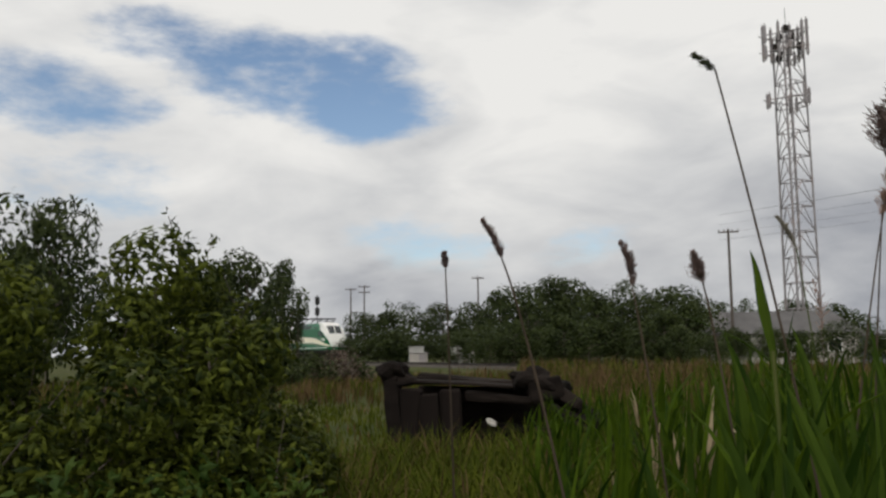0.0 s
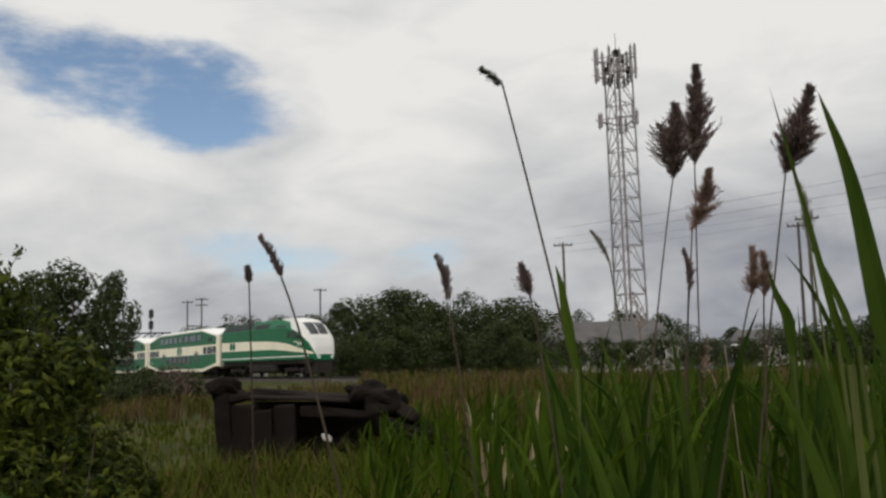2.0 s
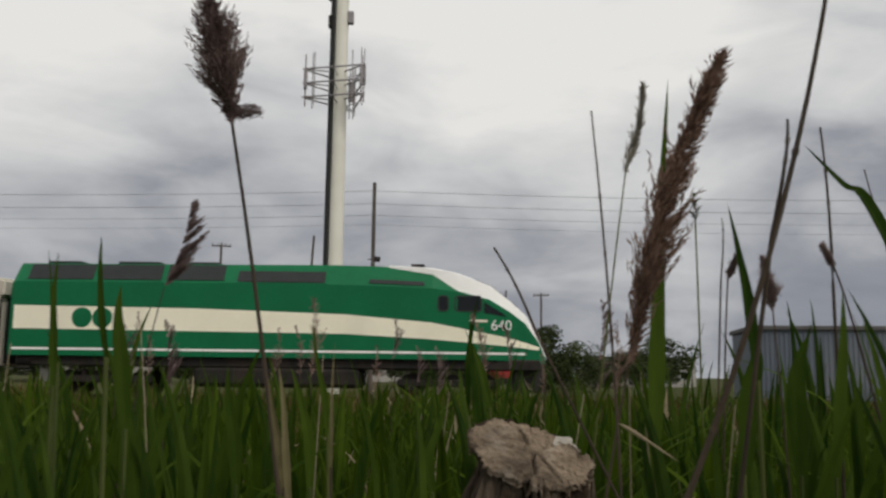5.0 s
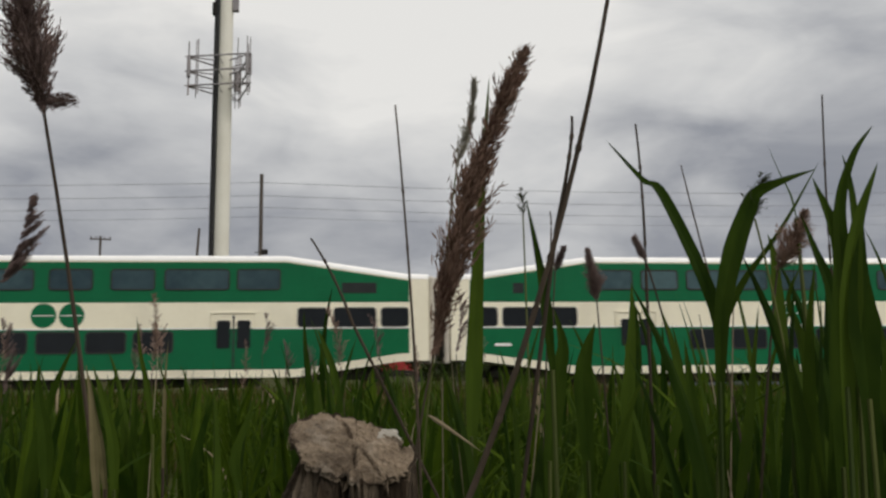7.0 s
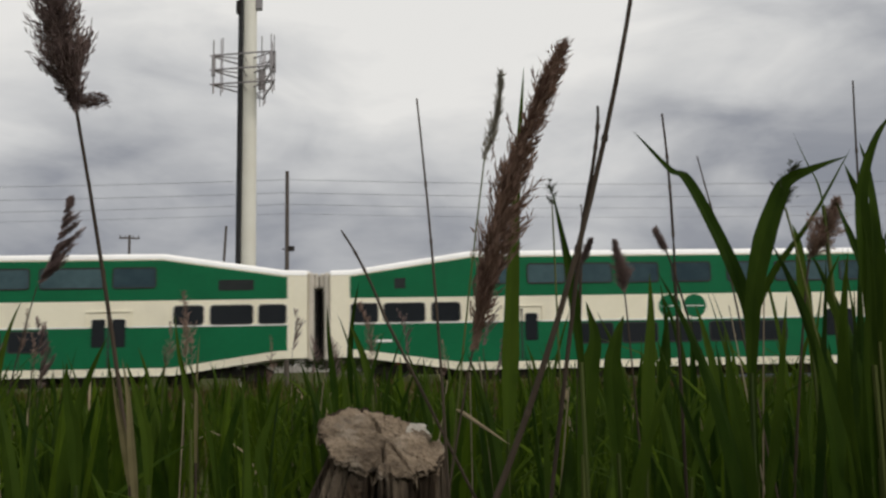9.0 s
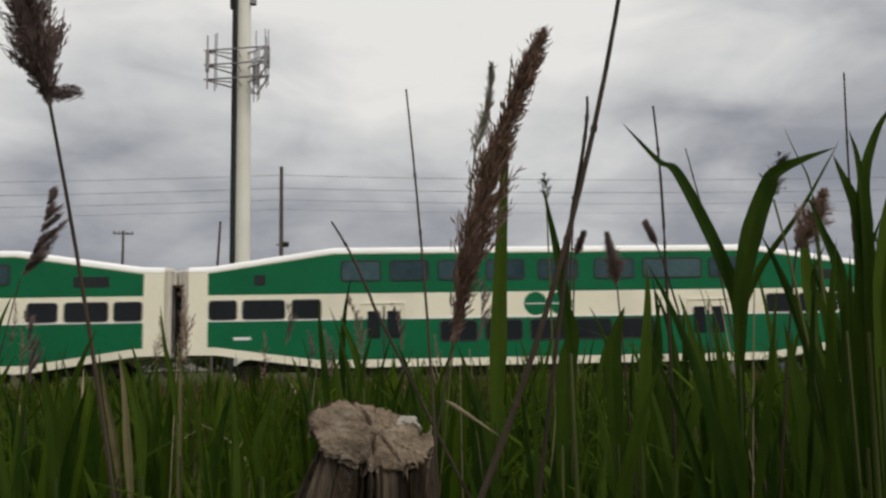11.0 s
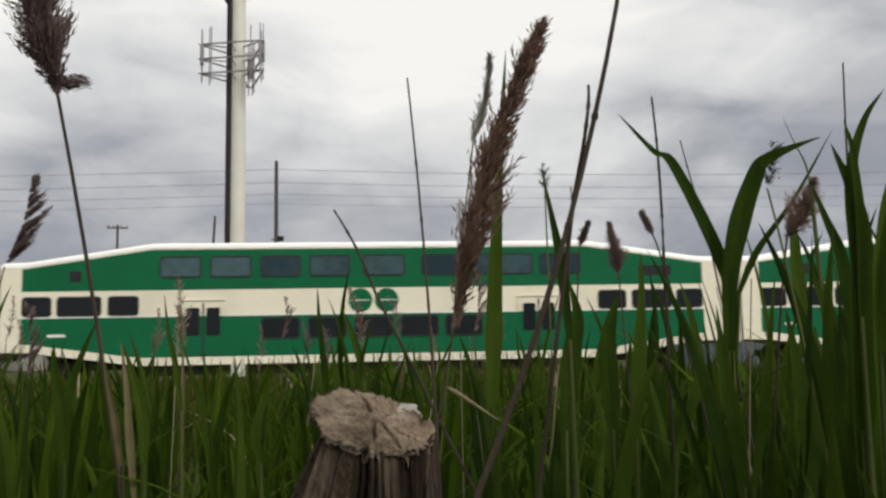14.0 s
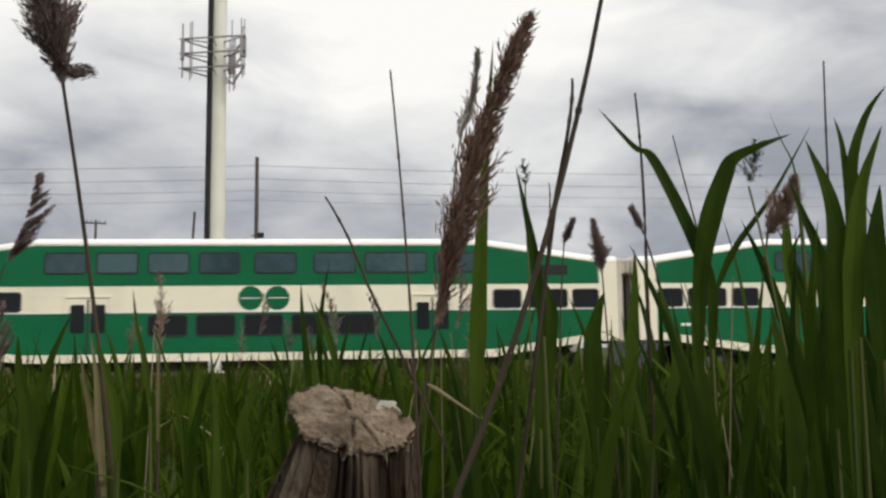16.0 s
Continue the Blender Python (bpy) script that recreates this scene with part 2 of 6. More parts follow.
def build_ground():
    def steps(lim):
        out, v, d = [0.0], 0.0, 0.6
        while v < lim:
            v += d
            d = min(d * 1.06, 120)
            out.append(v)
        return [-q for q in out[:0:-1]] + out
    xs = steps(2500)
    ys = sorted(set(steps(2500) + [TRACK_Y + k * 0.6 for k in range(-10, 11)]))
    verts = [(x, y, ground_z(x, y)) for y in ys for x in xs]
    n = len(xs)
    faces = [(j * n + i, j * n + i + 1, (j + 1) * n + i + 1, (j + 1) * n + i) for j in range(len(ys) - 1) for i in range(n - 1)]
    me = bpy.data.meshes.new("ground")
    me.from_pydata(verts, [], faces)
    me.materials.append(EARTH)
    tagged(new("ground", me), "rough damp grassland with brown patches reaching the horizon", "ground", kind="structure")


build_ground()


def build_track():
    xs = list(range(-260, 241, 4))
    bm = bmesh.new()
    for x0, x1 in zip(xs, xs[1:]):
        y0, y1 = track_y(x0), track_y(x1)
        q = [[(x, y - 2.1, -0.40), (x, y - 1.5, -0.17), (x, y + 1.5, -0.17), (x, y + 2.1, -0.40)] for x, y in ((x0, y0), (x1, y1))]
        a, b = [[bm.verts.new(p) for p in r] for r in q]
        for k in range(3):
            bm.faces.new((a[k], b[k], b[k + 1], a[k + 1]))
    bmesh.ops.remove_doubles(bm, verts=bm.verts, dist=0.001)
    bmesh.ops.recalc_face_normals(bm, faces=bm.faces)
    track = part("railway_track", bm, BALLAST)
    tagged(track, "ballasted single railway track beyond the reeds", "track", kind="structure")
    for side in (-0.72, 0.72):
        bm = bmesh.new()
        rings = []
        for x in xs:
            y = track_y(x) + side
            rings.append([bm.verts.new((x, y + dy, z)) for dy, z in ((-0.07, -0.15), (0.07, -0.15), (0.035, -0.05), (0.035, 0.0), (-0.035, 0.0), (-0.035, -0.05))])
        for r0, r1 in zip(rings, rings[1:]):
            for k in range(6):
                bm.faces.new((r0[k], r0[(k + 1) % 6], r1[(k + 1) % 6], r1[k]))
        part("rail", bm, STEEL_DARK, track, "worn steel rail")
    bm = bmesh.new()
    x = -150.0
    while x < 150:
        y = track_y(x)
        box(bm, (x - 0.11, y - 1.3, -0.28), (x + 0.11, y + 1.3, -0.152))
        x += 0.6
    tagged(part("sleepers", bm, POLE_WOOD, track, "dark wooden sleepers"), kind="stuff")


build_track()

# ---------------------------------------------------------------- the train


def wheel_set(parent, x):
    for side in (-0.72, 0.72):
        bm = bmesh.new()
        rod(bm, (x, side - 0.06, 0.46), (x, side + 0.06, 0.46), 0.46, n=20)
        rod(bm, (x, side - 0.10, 0.46), (x, side + 0.10, 0.46), 0.13, n=12)
        part("wheel", bm, STEEL_DARK, parent)


def truck(parent, x, base=2.6):
    bm = bmesh.new()
    for side in (-1.02, 1.02):
        box(bm, (x - base / 2 - 0.5, side - 0.09, 0.45), (x + base / 2 + 0.5, side + 0.09, 0.72), 0.04)
        for k in (-1, 1):
            box(bm, (x + k * base / 2 - 0.18, side - 0.13, 0.28), (x + k * base / 2 + 0.18, side + 0.13, 0.64), 0.04)
            rod(bm, (x + k * base / 4, side, 0.55), (x + k * base / 4, side, 0.95), 0.11, n=8)
    box(bm, (x - 0.35, -1.0, 0.5), (x + 0.35, 1.0, 0.9), 0.04)
    t = part("truck_frame", bm, STEEL_DARK, parent, "grimy cast steel truck frame")
    for k in (-1, 1):
        wheel_set(t, x + k * base / 2)


def rounded(x0, x1, z0, z1, r, y, n=4):
    pts = []
    for cx, cz, a0 in ((x1 - r, z1 - r, 0), (x0 + r, z1 - r, 90), (x0 + r, z0 + r, 180), (x1 - r, z0 + r, 270)):
        for k in range(n + 1):
            a = radians(a0 + 90 * k / n)
            pts.append((cx + r * math.cos(a), y, cz + r * math.sin(a)))
    return pts


def side_window(parent, x0, x1, z0, z1, side, y, glass, name="window"):
    out = side
    bm = bmesh.new()
    outer, inner = rounded(x0 - 0.05, x1 + 0.05, z0 - 0.05, z1 + 0.05, 0.13, y), rounded(x0, x1, z0, z1, 0.09, y)
    rings = []
    for ring, d in ((outer, 0.0), (outer, 0.022), (inner, 0.022), (inner, 0.0)):
        rings.append([bm.verts.new((p[0], p[1] + out * d, p[2])) for p in ring])
    for a, b in zip(rings, rings[1:]):
        for k in range(len(a)):
            j = (k + 1) % len(a)
            bm.faces.new((a[k], a[j], b[j], b[k]))
    bmesh.ops.recalc_face_normals(bm, faces=bm.faces)
    w = part(name, bm, RUBBER, parent, "dark rubber window surround")
    bm = bmesh.new()
    slab(bm, rounded(x0 - 0.01, x1 + 0.01, z0 - 0.01, z1 + 0.01, 0.09, y + out * 0.004), (0, out * 0.008, 0))
    part("pane", bm, glass, w, "tinted window glass")


def strip(name, parent, xs, zlo, zhi, half, side, mat, out=0.005, label=""):
    """A thin painted panel along a flank."""
    bm = bmesh.new()
    rows = []
    for x in xs:
        y = side * (half(x) + out)
        rows.append([bm.verts.new((x, yy, z)) for yy, z in ((y, zlo(x)), (y, zhi(x)), (y - side * out, zhi(x)), (y - side * out, zlo(x)))])
    for a, b in zip(rows, rows[1:]):
        for k in range(4):
            bm.faces.new((a[k], a[(k + 1) % 4], b[(k + 1) % 4], b[k]))
    bm.faces.new(rows[0][::-1])
    bm.faces.new(rows[-1])
    bmesh.ops.recalc_face_normals(bm, faces=bm.faces)
    return part(name, bm, mat, parent, label)


def disc(name, parent, x, z, r, side, y, mat, label=""):
    bm = bmesh.new()
    slab(bm, [(x + r * math.cos(2 * math.pi * k / 24), y, z + r * math.sin(2 * math.pi * k / 24)) for k in range(24)], (0, side * 0.006, 0))
    return part(name, bm, mat, parent, label)


def lerp_table(table):
    def f(x):
        if x <= table[0][0]:
            return table[0][1]
        for (a, u), (b, v) in zip(table, table[1:]):
            if x <= b:
                return u + (v - u) * (x - a) / (b - a)
        return table[-1][1]
    return f


TAUPE = material("end_wall_paint", (0.46, 0.42, 0.36), (0.62, 0.57, 0.49), 0.7, 1.2, 14, 0.1)


def build_coach():
    coach = tagged(new("passenger_coach"), "double-deck railway coach, green and cream with tapered ends", "train coach", "coaches of the train")
    END = 12.90
    top = lerp_table([(-END, 4.26), (-12.1, 4.28), (-7.8, 4.92), (7.8, 4.92), (12.1, 4.28), (END, 4.26)])
    low = lerp_table([(-END, 1.12), (-11.9, 1.10), (-8.2, 0.58), (8.2, 0.58), (11.9, 1.10), (END, 1.12)])
    W = 1.49
    half = lambda x: W
    xs = [-END, -12.1, -11.9, -8.2, -7.8, -6, -3, 0, 3, 6, 7.8, 8.2, 11.9, 12.1, END]
    bm = bmesh.new()
    ring = lambda x: [(x, -W, low(x)), (x, -W, top(x) - 0.24), (x, -W + 0.06, top(x) - 0.15), (x, -1.2, top(x) - 0.04), (x, -0.6, top(x)), (x, 0.6, top(x)),
                      (x, 1.2, top(x) - 0.04), (x, W - 0.06, top(x) - 0.15), (x, W, top(x) - 0.24), (x, W, low(x))]
    loft(bm, [ring(x) for x in xs])
    part("body", bm, WHITE, coach, "cream-painted coach body")
    bm = bmesh.new()
    cap = lambda x: [(x, -W - 0.012, top(x) - 0.22), (x, -W + 0.04, top(x) - 0.10), (x, -1.2, top(x) - 0.01), (x, -0.6, top(x) + 0.03), (x, 0.6, top(x) + 0.03),
                     (x, 1.2, top(x) - 0.01), (x, W - 0.04, top(x) - 0.10), (x, W + 0.012, top(x) - 0.22), (x, 1.1, top(x) - 0.10), (x, -1.1, top(x) - 0.10)]
    loft(bm, [cap(x) for x in (-12.90, -12.1, -7.8, 0, 7.8, 12.1, 12.90)])
    part("roof", bm, ROOF_WHITE, coach, "white coach roof")
    inner = [x for x in xs if abs(x) < 12.15]
    edge = [-12.2] + inner + [12.2]
    for side in (-1, 1):
        strip("upper_panel", coach, edge, lambda x: 3.22, lambda x: top(x) - 0.27, half, side, GREEN, label="green upper side panel")
        strip("lower_panel", coach, edge, lambda x: low(x) + 0.28, lambda x: 2.28, half, side, GREEN, label="green lower side panel")
        strip("trim_line", coach, [-12.2, 12.2], lambda x: 2.275, lambda x: 2.32, half, side, ROOF_WHITE, 0.012)
        y = side * (W + 0.006)
        for x, w in ((-6.8, 0.67), (-5.05, 0.67), (-3.3, 0.67), (-1.55, 0.67), (0.4, 0.70), (2.5, 0.71), (4.7, 1.08), (6.85, 0.72)):
            side_window(coach, x - w, x + w, 3.70, 4.36, side, y, BLUE_GLASS)
        for x in (-3.3, -1.65, 0, 1.65, 3.25):
            side_window(coach, x - 0.64, x + 0.64, 1.50, 2.16, side, y, GLASS)
        for s in (-1, 1):
            for x, w in ((8.75, 0.48), (10.25, 0.71), (11.68, 0.45)):
                side_window(coach, s * x - w, s * x + w, 2.38, 2.98, side, side * W, GLASS)
            bm = bmesh.new()
            slab(bm, rounded(s * 10.4 - (0.62 if s > 0 else 0.2), s * 10.4 + (0.62 if s > 0 else 0.2), 3.54, 3.92, 0.03, y), (0, side * 0.008, 0))
            part("vent_panel", bm, VENT, coach, "dark ventilation grille")
            # sliding double doors
            bm = bmesh.new()
            x = s * 6.0
            box(bm, (x - 0.80, min(y, y + side * 0.03), 2.82), (x + 0.80, max(y, y + side * 0.03), 2.90), 0.006)
            for q in (-0.76, 0.76):
                box(bm, (x + q - 0.025, min(y, y + side * 0.03), 2.30), (x + q + 0.025, max(y, y + side * 0.03), 2.82), 0.006)
            d = part("door_frame", bm, WHITE, coach, "cream door surround")
            for q in (-0.35, 0.35):
                bm = bmesh.new()
                box(bm, (x + q - 0.33, min(y, y + side * 0.012), 0.90), (x + q + 0.33, max(y, y + side * 0.012), 2.29), 0.005)
                part("door", bm, GREEN, d, "green sliding door")
                bm = bmesh.new()
                box(bm, (x + q - 0.33, min(y, y + side * 0.012), 2.31), (x + q + 0.33, max(y, y + side * 0.012), 2.76), 0.005)
                part("door_header", bm, WHITE, d, "cream upper door panel")
                bm = bmesh.new()
                slab(bm, rounded(x + q - 0.235, x + q + 0.235, 1.60, 2.58, 0.07, y + side * 0.016), (0, side * 0.006, 0))
                part("door_window", bm, GLASS, d)
            bm = bmesh.new()
            box(bm, (x - 0.035, min(y, y + side * 0.02), 0.92), (x + 0.035, max(y, y + side * 0.02), 2.76), 0.004)
            part("door_seal", bm, RUBBER, d, "dark rubber door seal")
        for q in (-0.47, 0.47):
            disc("emblem", coach, q, 2.77, 0.43, side, y - side * 0.006, GREEN, "green round emblem")
            bm = bmesh.new()
            yy = y + side * 0.002
            box(bm, (q - 0.34, min(yy, yy + side * 0.004), 2.755), (q + 0.34, max(yy, yy + side * 0.004), 2.785))
            part("emblem_bar", bm, ROOF_WHITE, coach)
        bm = bmesh.new()
        box(bm, (-11.3, min(y, y + side * 0.004), 1.62), (-10.7, max(y, y + side * 0.004), 1.72))
        part("number_mark", bm, ROOF_WHITE, coach)
    for s in (-1, 1):
        bm = bmesh.new()
        box(bm, (min(s * 12.9, s * 13.285), -0.72, 1.1), (max(s * 12.9, s * 13.285), 0.72, 3.55), 0.05)
        part("gangway", bm, RUBBER, coach, "black rubber gangway bellows")
        bm = bmesh.new()
        box(bm, (min(s * 12.902, s * 13.13), -1.40, 1.0), (max(s * 12.902, s * 13.13), 1.40, 4.16), 0.06)
        part("end_wall", bm, TAUPE, coach, "grimy pale taupe end wall")
        bm = bmesh.new()
        box(bm, (min(s * 13.132, s * 13.285), -1.30, 3.58), (max(s * 13.132, s * 13.285), 1.30, 4.14), 0.05)
        part("gangway_hood", bm, TAUPE, coach, "pale hood over the gangway")
        for q in (-1, 1):
            bm = bmesh.new()
            rod(bm, (s * 13.17, q * 1.25, 1.2), (s * 13.17, q * 1.25, 3.5), 0.03, n=8)
            part("grab_rail", bm, STEEL_DARK, coach)
        truck(coach, s * 9.6)
    bm = bmesh.new()
    for x in (-6.5, -3.4, -0.4, 2.8, 5.6):
        box(bm, (x - 1.1, -1.25, 0.22), (x + 1.1, 1.25, 0.62), 0.05)
    part("underframe_box", bm, STEEL_DARK, coach, "grimy underfloor equipment")
    return coach


def build_locomotive():
    loco = tagged(new("locomotive"), "green and cream diesel locomotive with a sloping white nose", "locomotive")
    # x, half width, half roof width, bottom, shoulder, roof
    S = [(-9.75, 1.46, 1.00, 1.45, 4.00, 4.66), (-9.60, 1.50, 1.05, 1.42, 4.10, 4.84), (-2, 1.50, 1.05, 1.42, 4.10, 4.86), (1.8, 1.50, 1.05, 1.42, 4.08, 4.88),
         (4.0, 1.50, 1.05, 1.42, 4.04, 4.84), (5.6, 1.50, 1.03, 1.42, 3.97, 4.74), (6.5, 1.49, 1.00, 1.42, 3.86, 4.56), (7.7, 1.44, 0.97, 1.42, 3.55, 4.12),
         (8.4, 1.34, 0.92, 1.40, 3.15, 3.62), (9.0, 1.14, 0.84, 1.38, 2.72, 3.10), (9.5, 0.90, 0.70, 1.34, 2.05, 2.35), (9.72, 0.70, 0.58, 1.30, 1.55, 1.75)]
    half, wtop, zb, zs, zt = [lerp_table([(r[0], r[i]) for r in S]) for i in range(1, 6)]
    bm = bmesh.new()
    loft(bm, [[(x, -w, b), (x, -w, s), (x, -t, z - 0.04), (x, -0.4, z), (x, 0.4, z), (x, t, z - 0.04), (x, w, s), (x, w, b)] for x, w, t, b, s, z in S])
    part("body", bm, GREEN, loco, "green locomotive body")
    # white cab roof and nose, down to the shoulders from the cab on
    bm = bmesh.new()
    rows = []
    for x, k, hump in ((3.4, 0.2, 0.0), (4.0, 0.45, 0.05), (5.6, 0.58, 0.09), (6.5, 1, 0.10), (7.7, 1, 0.08), (8.4, 1, 0.03), (9.0, 1, 0.01), (9.5, 1, 0.0), (9.72, 1, 0.0)):
        w, s, t, z = half(x), zs(x), wtop(x), zt(x)
        down, wide = 0.92 * max(k - 0.4, 0) / 0.6, t * min(k / 0.4, 1)
        e = [(wide + (w - t) * down + 0.01, z - 0.03 - (z - s) * down), (wide, z - 0.028 + hump * 0.25), (wide * 0.85, z - 0.02 + hump * 0.6), (0, z + 0.006 + hump)]
        line = [(-y, h) for y, h in e] + [(y, h) for y, h in e[2::-1]]
        rows.append([bm.verts.new((x + 0.006, y, h + 0.012)) for y, h in line])
    for a, b in zip(rows, rows[1:]):
        for k in range(6):
            bm.faces.new((a[k], a[k + 1], b[k + 1], b[k]))
    bmesh.ops.solidify(bm, geom=bm.faces[:], thickness=-0.01)
    part("nose_cover", bm, ROOF_WHITE, loco, "white cab roof and nose cover")
    # windscreen panes, laid along the curve of the nose
    swell = lerp_table([(3.4, 0.0), (4.6, 0.07), (6.5, 0.10), (7.7, 0.08), (8.4, 0.03), (9.0, 0.01), (9.72, 0.0)])
    for s in (-1, 1):
        bm = bmesh.new()
        rows = []
        for x in (7.20, 7.45, 7.7, 8.05, 8.4, 8.72):
            t, z, h = wtop(x), zt(x), swell(x)
            row = []
            for q in (0.04, 0.5, 0.88):
                row.append((x, s * q * t, z + 0.036 + h * (1 - 0.4 * q) - 0.026 * q))
            rows.append([bm.verts.new(p) for p in row])
        for a, b in zip(rows, rows[1:]):
            for k in range(2):
                bm.faces.new((a[k], a[k + 1], b[k + 1], b[k]))
        bmesh.ops.solidify(bm, geom=bm.faces[:], thickness=0.014)
        bmesh.ops.recalc_face_normals(bm, faces=bm.faces)
        part("windscreen", bm, SCREEN, loco, "grey sloping windscreen pane")
    for side in (-1, 1):
        xs = [-9.6, -6, -3, 0, 2.5, 4, 5.6, 6.5, 7.7, 8.4, 9.0, 9.5]
        hi = lerp_table([(-9.7, 3.22), (-3, 3.16), (2.5, 3.00), (5.6, 2.74), (8.4, 2.22), (9.5, 1.92)])
        lo = lerp_table([(-9.7, 2.38), (2.5, 2.30), (5.6, 2.14), (8.4, 1.92), (9.5, 1.80)])
        strip("cream_stripe", loco, xs, lo, hi, half, side, WHITE, 0.006, "cream side stripe")
        strip("sill_line", loco, [-9.6, 0, 5.6, 6.5, 7.7, 8.4, 9.0], lambda x: 1.62, lambda x: 1.70, half, side, ROOF_WHITE, 0.006, "thin white sill line")
        # shoulder grilles
        for x0, x1, f0, f1 in ((-9.2, -6.8, 0.1, 0.92), (-6.6, -4.3, 0.1, 0.92), (-4.1, -2.0, 0.1, 0.92), (-1.5, 1.7, 0.05, 0.62), (3.3, 5.3, 0.1, 0.30)):
            bm = bmesh.new()
            pts = []
            for x, f in ((x0, f0), (x1, f0), (x1, f1), (x0, f1)):
                w, t, s, z = half(x), wtop(x), zs(x), zt(x) - 0.04
                pts.append((x, side * (w + (t - w) * f + 0.012), s + (z - s) * f + 0.010))
            slab(bm, pts, (0, side * 0.012, 0.010))
            part("grille", bm, VENT, loco, "dark louvred radiator grille")
        for x0, x1 in ((5.85, 6.15), (6.45, 7.35)):
            y = side * (half((x0 + x1) / 2) - 0.004)
            side_window(loco, x0, x1, 3.20, 3.68, side, y + side * 0.008, GLASS, "cab_window")
        bm = bmesh.new()
        slab(bm, [(x, side * (half(x) + 0.004), z) for x, z in ((7.48, 3.10), (8.28, 2.98), (8.12, 3.12), (7.48, 3.50))], (0, side * 0.012, 0))
        part("quarter_window", bm, GLASS, loco, "dark wedge-shaped quarter window")
        for q in (-7.1, -6.35):
            disc("emblem", loco, q, 2.79, 0.37, side, side * 1.507, GREEN, "green round emblem")
        a = math.atan2(half(8.9) - half(7.7), 1.2) * side
        cu = bpy.data.curves.new("fleet_number", "FONT")
        cu.body, cu.size, cu.extrude, cu.align_x = "640", 0.52, 0.006, "CENTER"
        cu.materials.append(ROOF_WHITE)
        t = new("fleet_number", cu)
        t.parent = loco
        t.matrix_basis = pose(8.1, side * (half(8.1) + 0.035), 2.50, 90, 0, (0 if side < 0 else 180) + math.degrees(a))
        tagged(t, "white painted fleet number")
        bm = bmesh.new()
        y = side * (half(7.2) + 0.004)
        box(bm, (6.6, min(y, y + side * 0.006), 2.78), (7.6, max(y, y + side * 0.006), 2.86))
        part("name_mark", bm, WHITE, loco)
        for z, x in ((2.0, 9.44), (1.55, 9.62)):
            bm = bmesh.new()
            rod(bm, (x, side * 0.55, z), (x + 0.14, side * 0.55, z), 0.11, n=12)
            part("headlight", bm, ROOF_WHITE, loco, "round headlight")
        for x0 in (-9.4, 7.0):
            for k in range(4):
                bm = bmesh.new()
                box(bm, (x0, side * 1.40 - 0.06, 0.45 + 0.25 * k), (x0 + 0.5, side * 1.40 + 0.06, 0.49 + 0.25 * k))
                part("step", bm, STEEL_DARK, loco)
    bm = bmesh.new()
    box(bm, (-9.5, -1.35, 1.05), (9.5, 1.35, 1.45), 0.05)
    part("frame", bm, STEEL_DARK, loco, "dark underframe")
    bm = bmesh.new()
    box(bm, (-3.0, -1.40, 0.35), (3.0, 1.40, 1.10), 0.15)
    part("fuel_tank", bm, STEEL_DARK, loco, "grimy fuel tank")
    bm = bmesh.new()
    loft(bm, [[(x, -w, 0.28), (x, -w, 1.36), (x, w, 1.36), (x, w, 0.28)] for x, w in ((8.6, 1.25), (9.3, 0.95), (9.68, 0.62))])
    part("pilot", bm, STEEL_DARK, loco, "dark pilot plate")
    for x, l in ((-8.2, 1.3), (-5.4, 1.6), (-3.0, 1.2)):
        bm = bmesh.new()
        box(bm, (x - l / 2, -0.7, 4.80), (x + l / 2, 0.7, 4.95), 0.04)
        part("roof_fan", bm, VENT, loco, "roof fan housing")
    bm = bmesh.new()
    rod(bm, (5.0, 0, 4.7), (5.0, 0, 4.97), 0.05)
    box(bm, (4.75, -0.3, 4.95), (5.25, 0.3, 5.0), 0.01)
    part("horn", bm, STEEL_DARK, loco, "roof horn")
    for x in (-6.4, 6.2):
        truck(loco, x, 2.7)
    return loco


COACH_GAP = 26.6
loco = build_locomotive()
coaches = [build_coach()]
for i in range(10):
    coaches.append(copy_thing(coaches[0], Matrix.Identity(4)))

# where the nose is along the line, second by second
NOSE = [(-2.0, -143.0), (0.0, -103.2), (0.6, -91.3), (1.5, -72.6), (2.5, -52.6), (3.0, -42.5), (3.5, -32.4), (4.2, -16.0), (4.6, -6.2), (5.0, 3.25), (5.2, 7.8),
        (7.5, 61.52), (8.0, 73.61), (9.0, 97.7), (12.5, 182.6), (14.5, 232.18), (16.0, 269.75), (17.0, 294.31)]


def nose_at(t):
    """A smooth curve through the places of the nose."""
    i = max(k for k in range(len(NOSE) - 1) if NOSE[k][0] <= t)
    (t0, a), (t1, b) = NOSE[i], NOSE[i + 1]
    slope = lambda k: (NOSE[min(k + 1, len(NOSE) - 1)][1] - NOSE[max(k - 1, 0)][1]) / (NOSE[min(k + 1, len(NOSE) - 1)][0] - NOSE[max(k - 1, 0)][0])
    h, u = t1 - t0, (t - t0) / (t1 - t0)
    m0, m1 = slope(i) * h, slope(i + 1) * h
    return (2 * u**3 - 3 * u**2 + 1) * a + (u**3 - 2 * u**2 + u) * m0 + (-2 * u**3 + 3 * u**2) * b + (u**3 - u**2) * m1


def on_line(s):
    turn = math.degrees(math.atan2(track_y(s + 5) - track_y(s - 5), 10))
    return pose(s, track_y(s), 0, 0, 0, turn)


# ---------------------------------------------------------------- masts, poles and wires


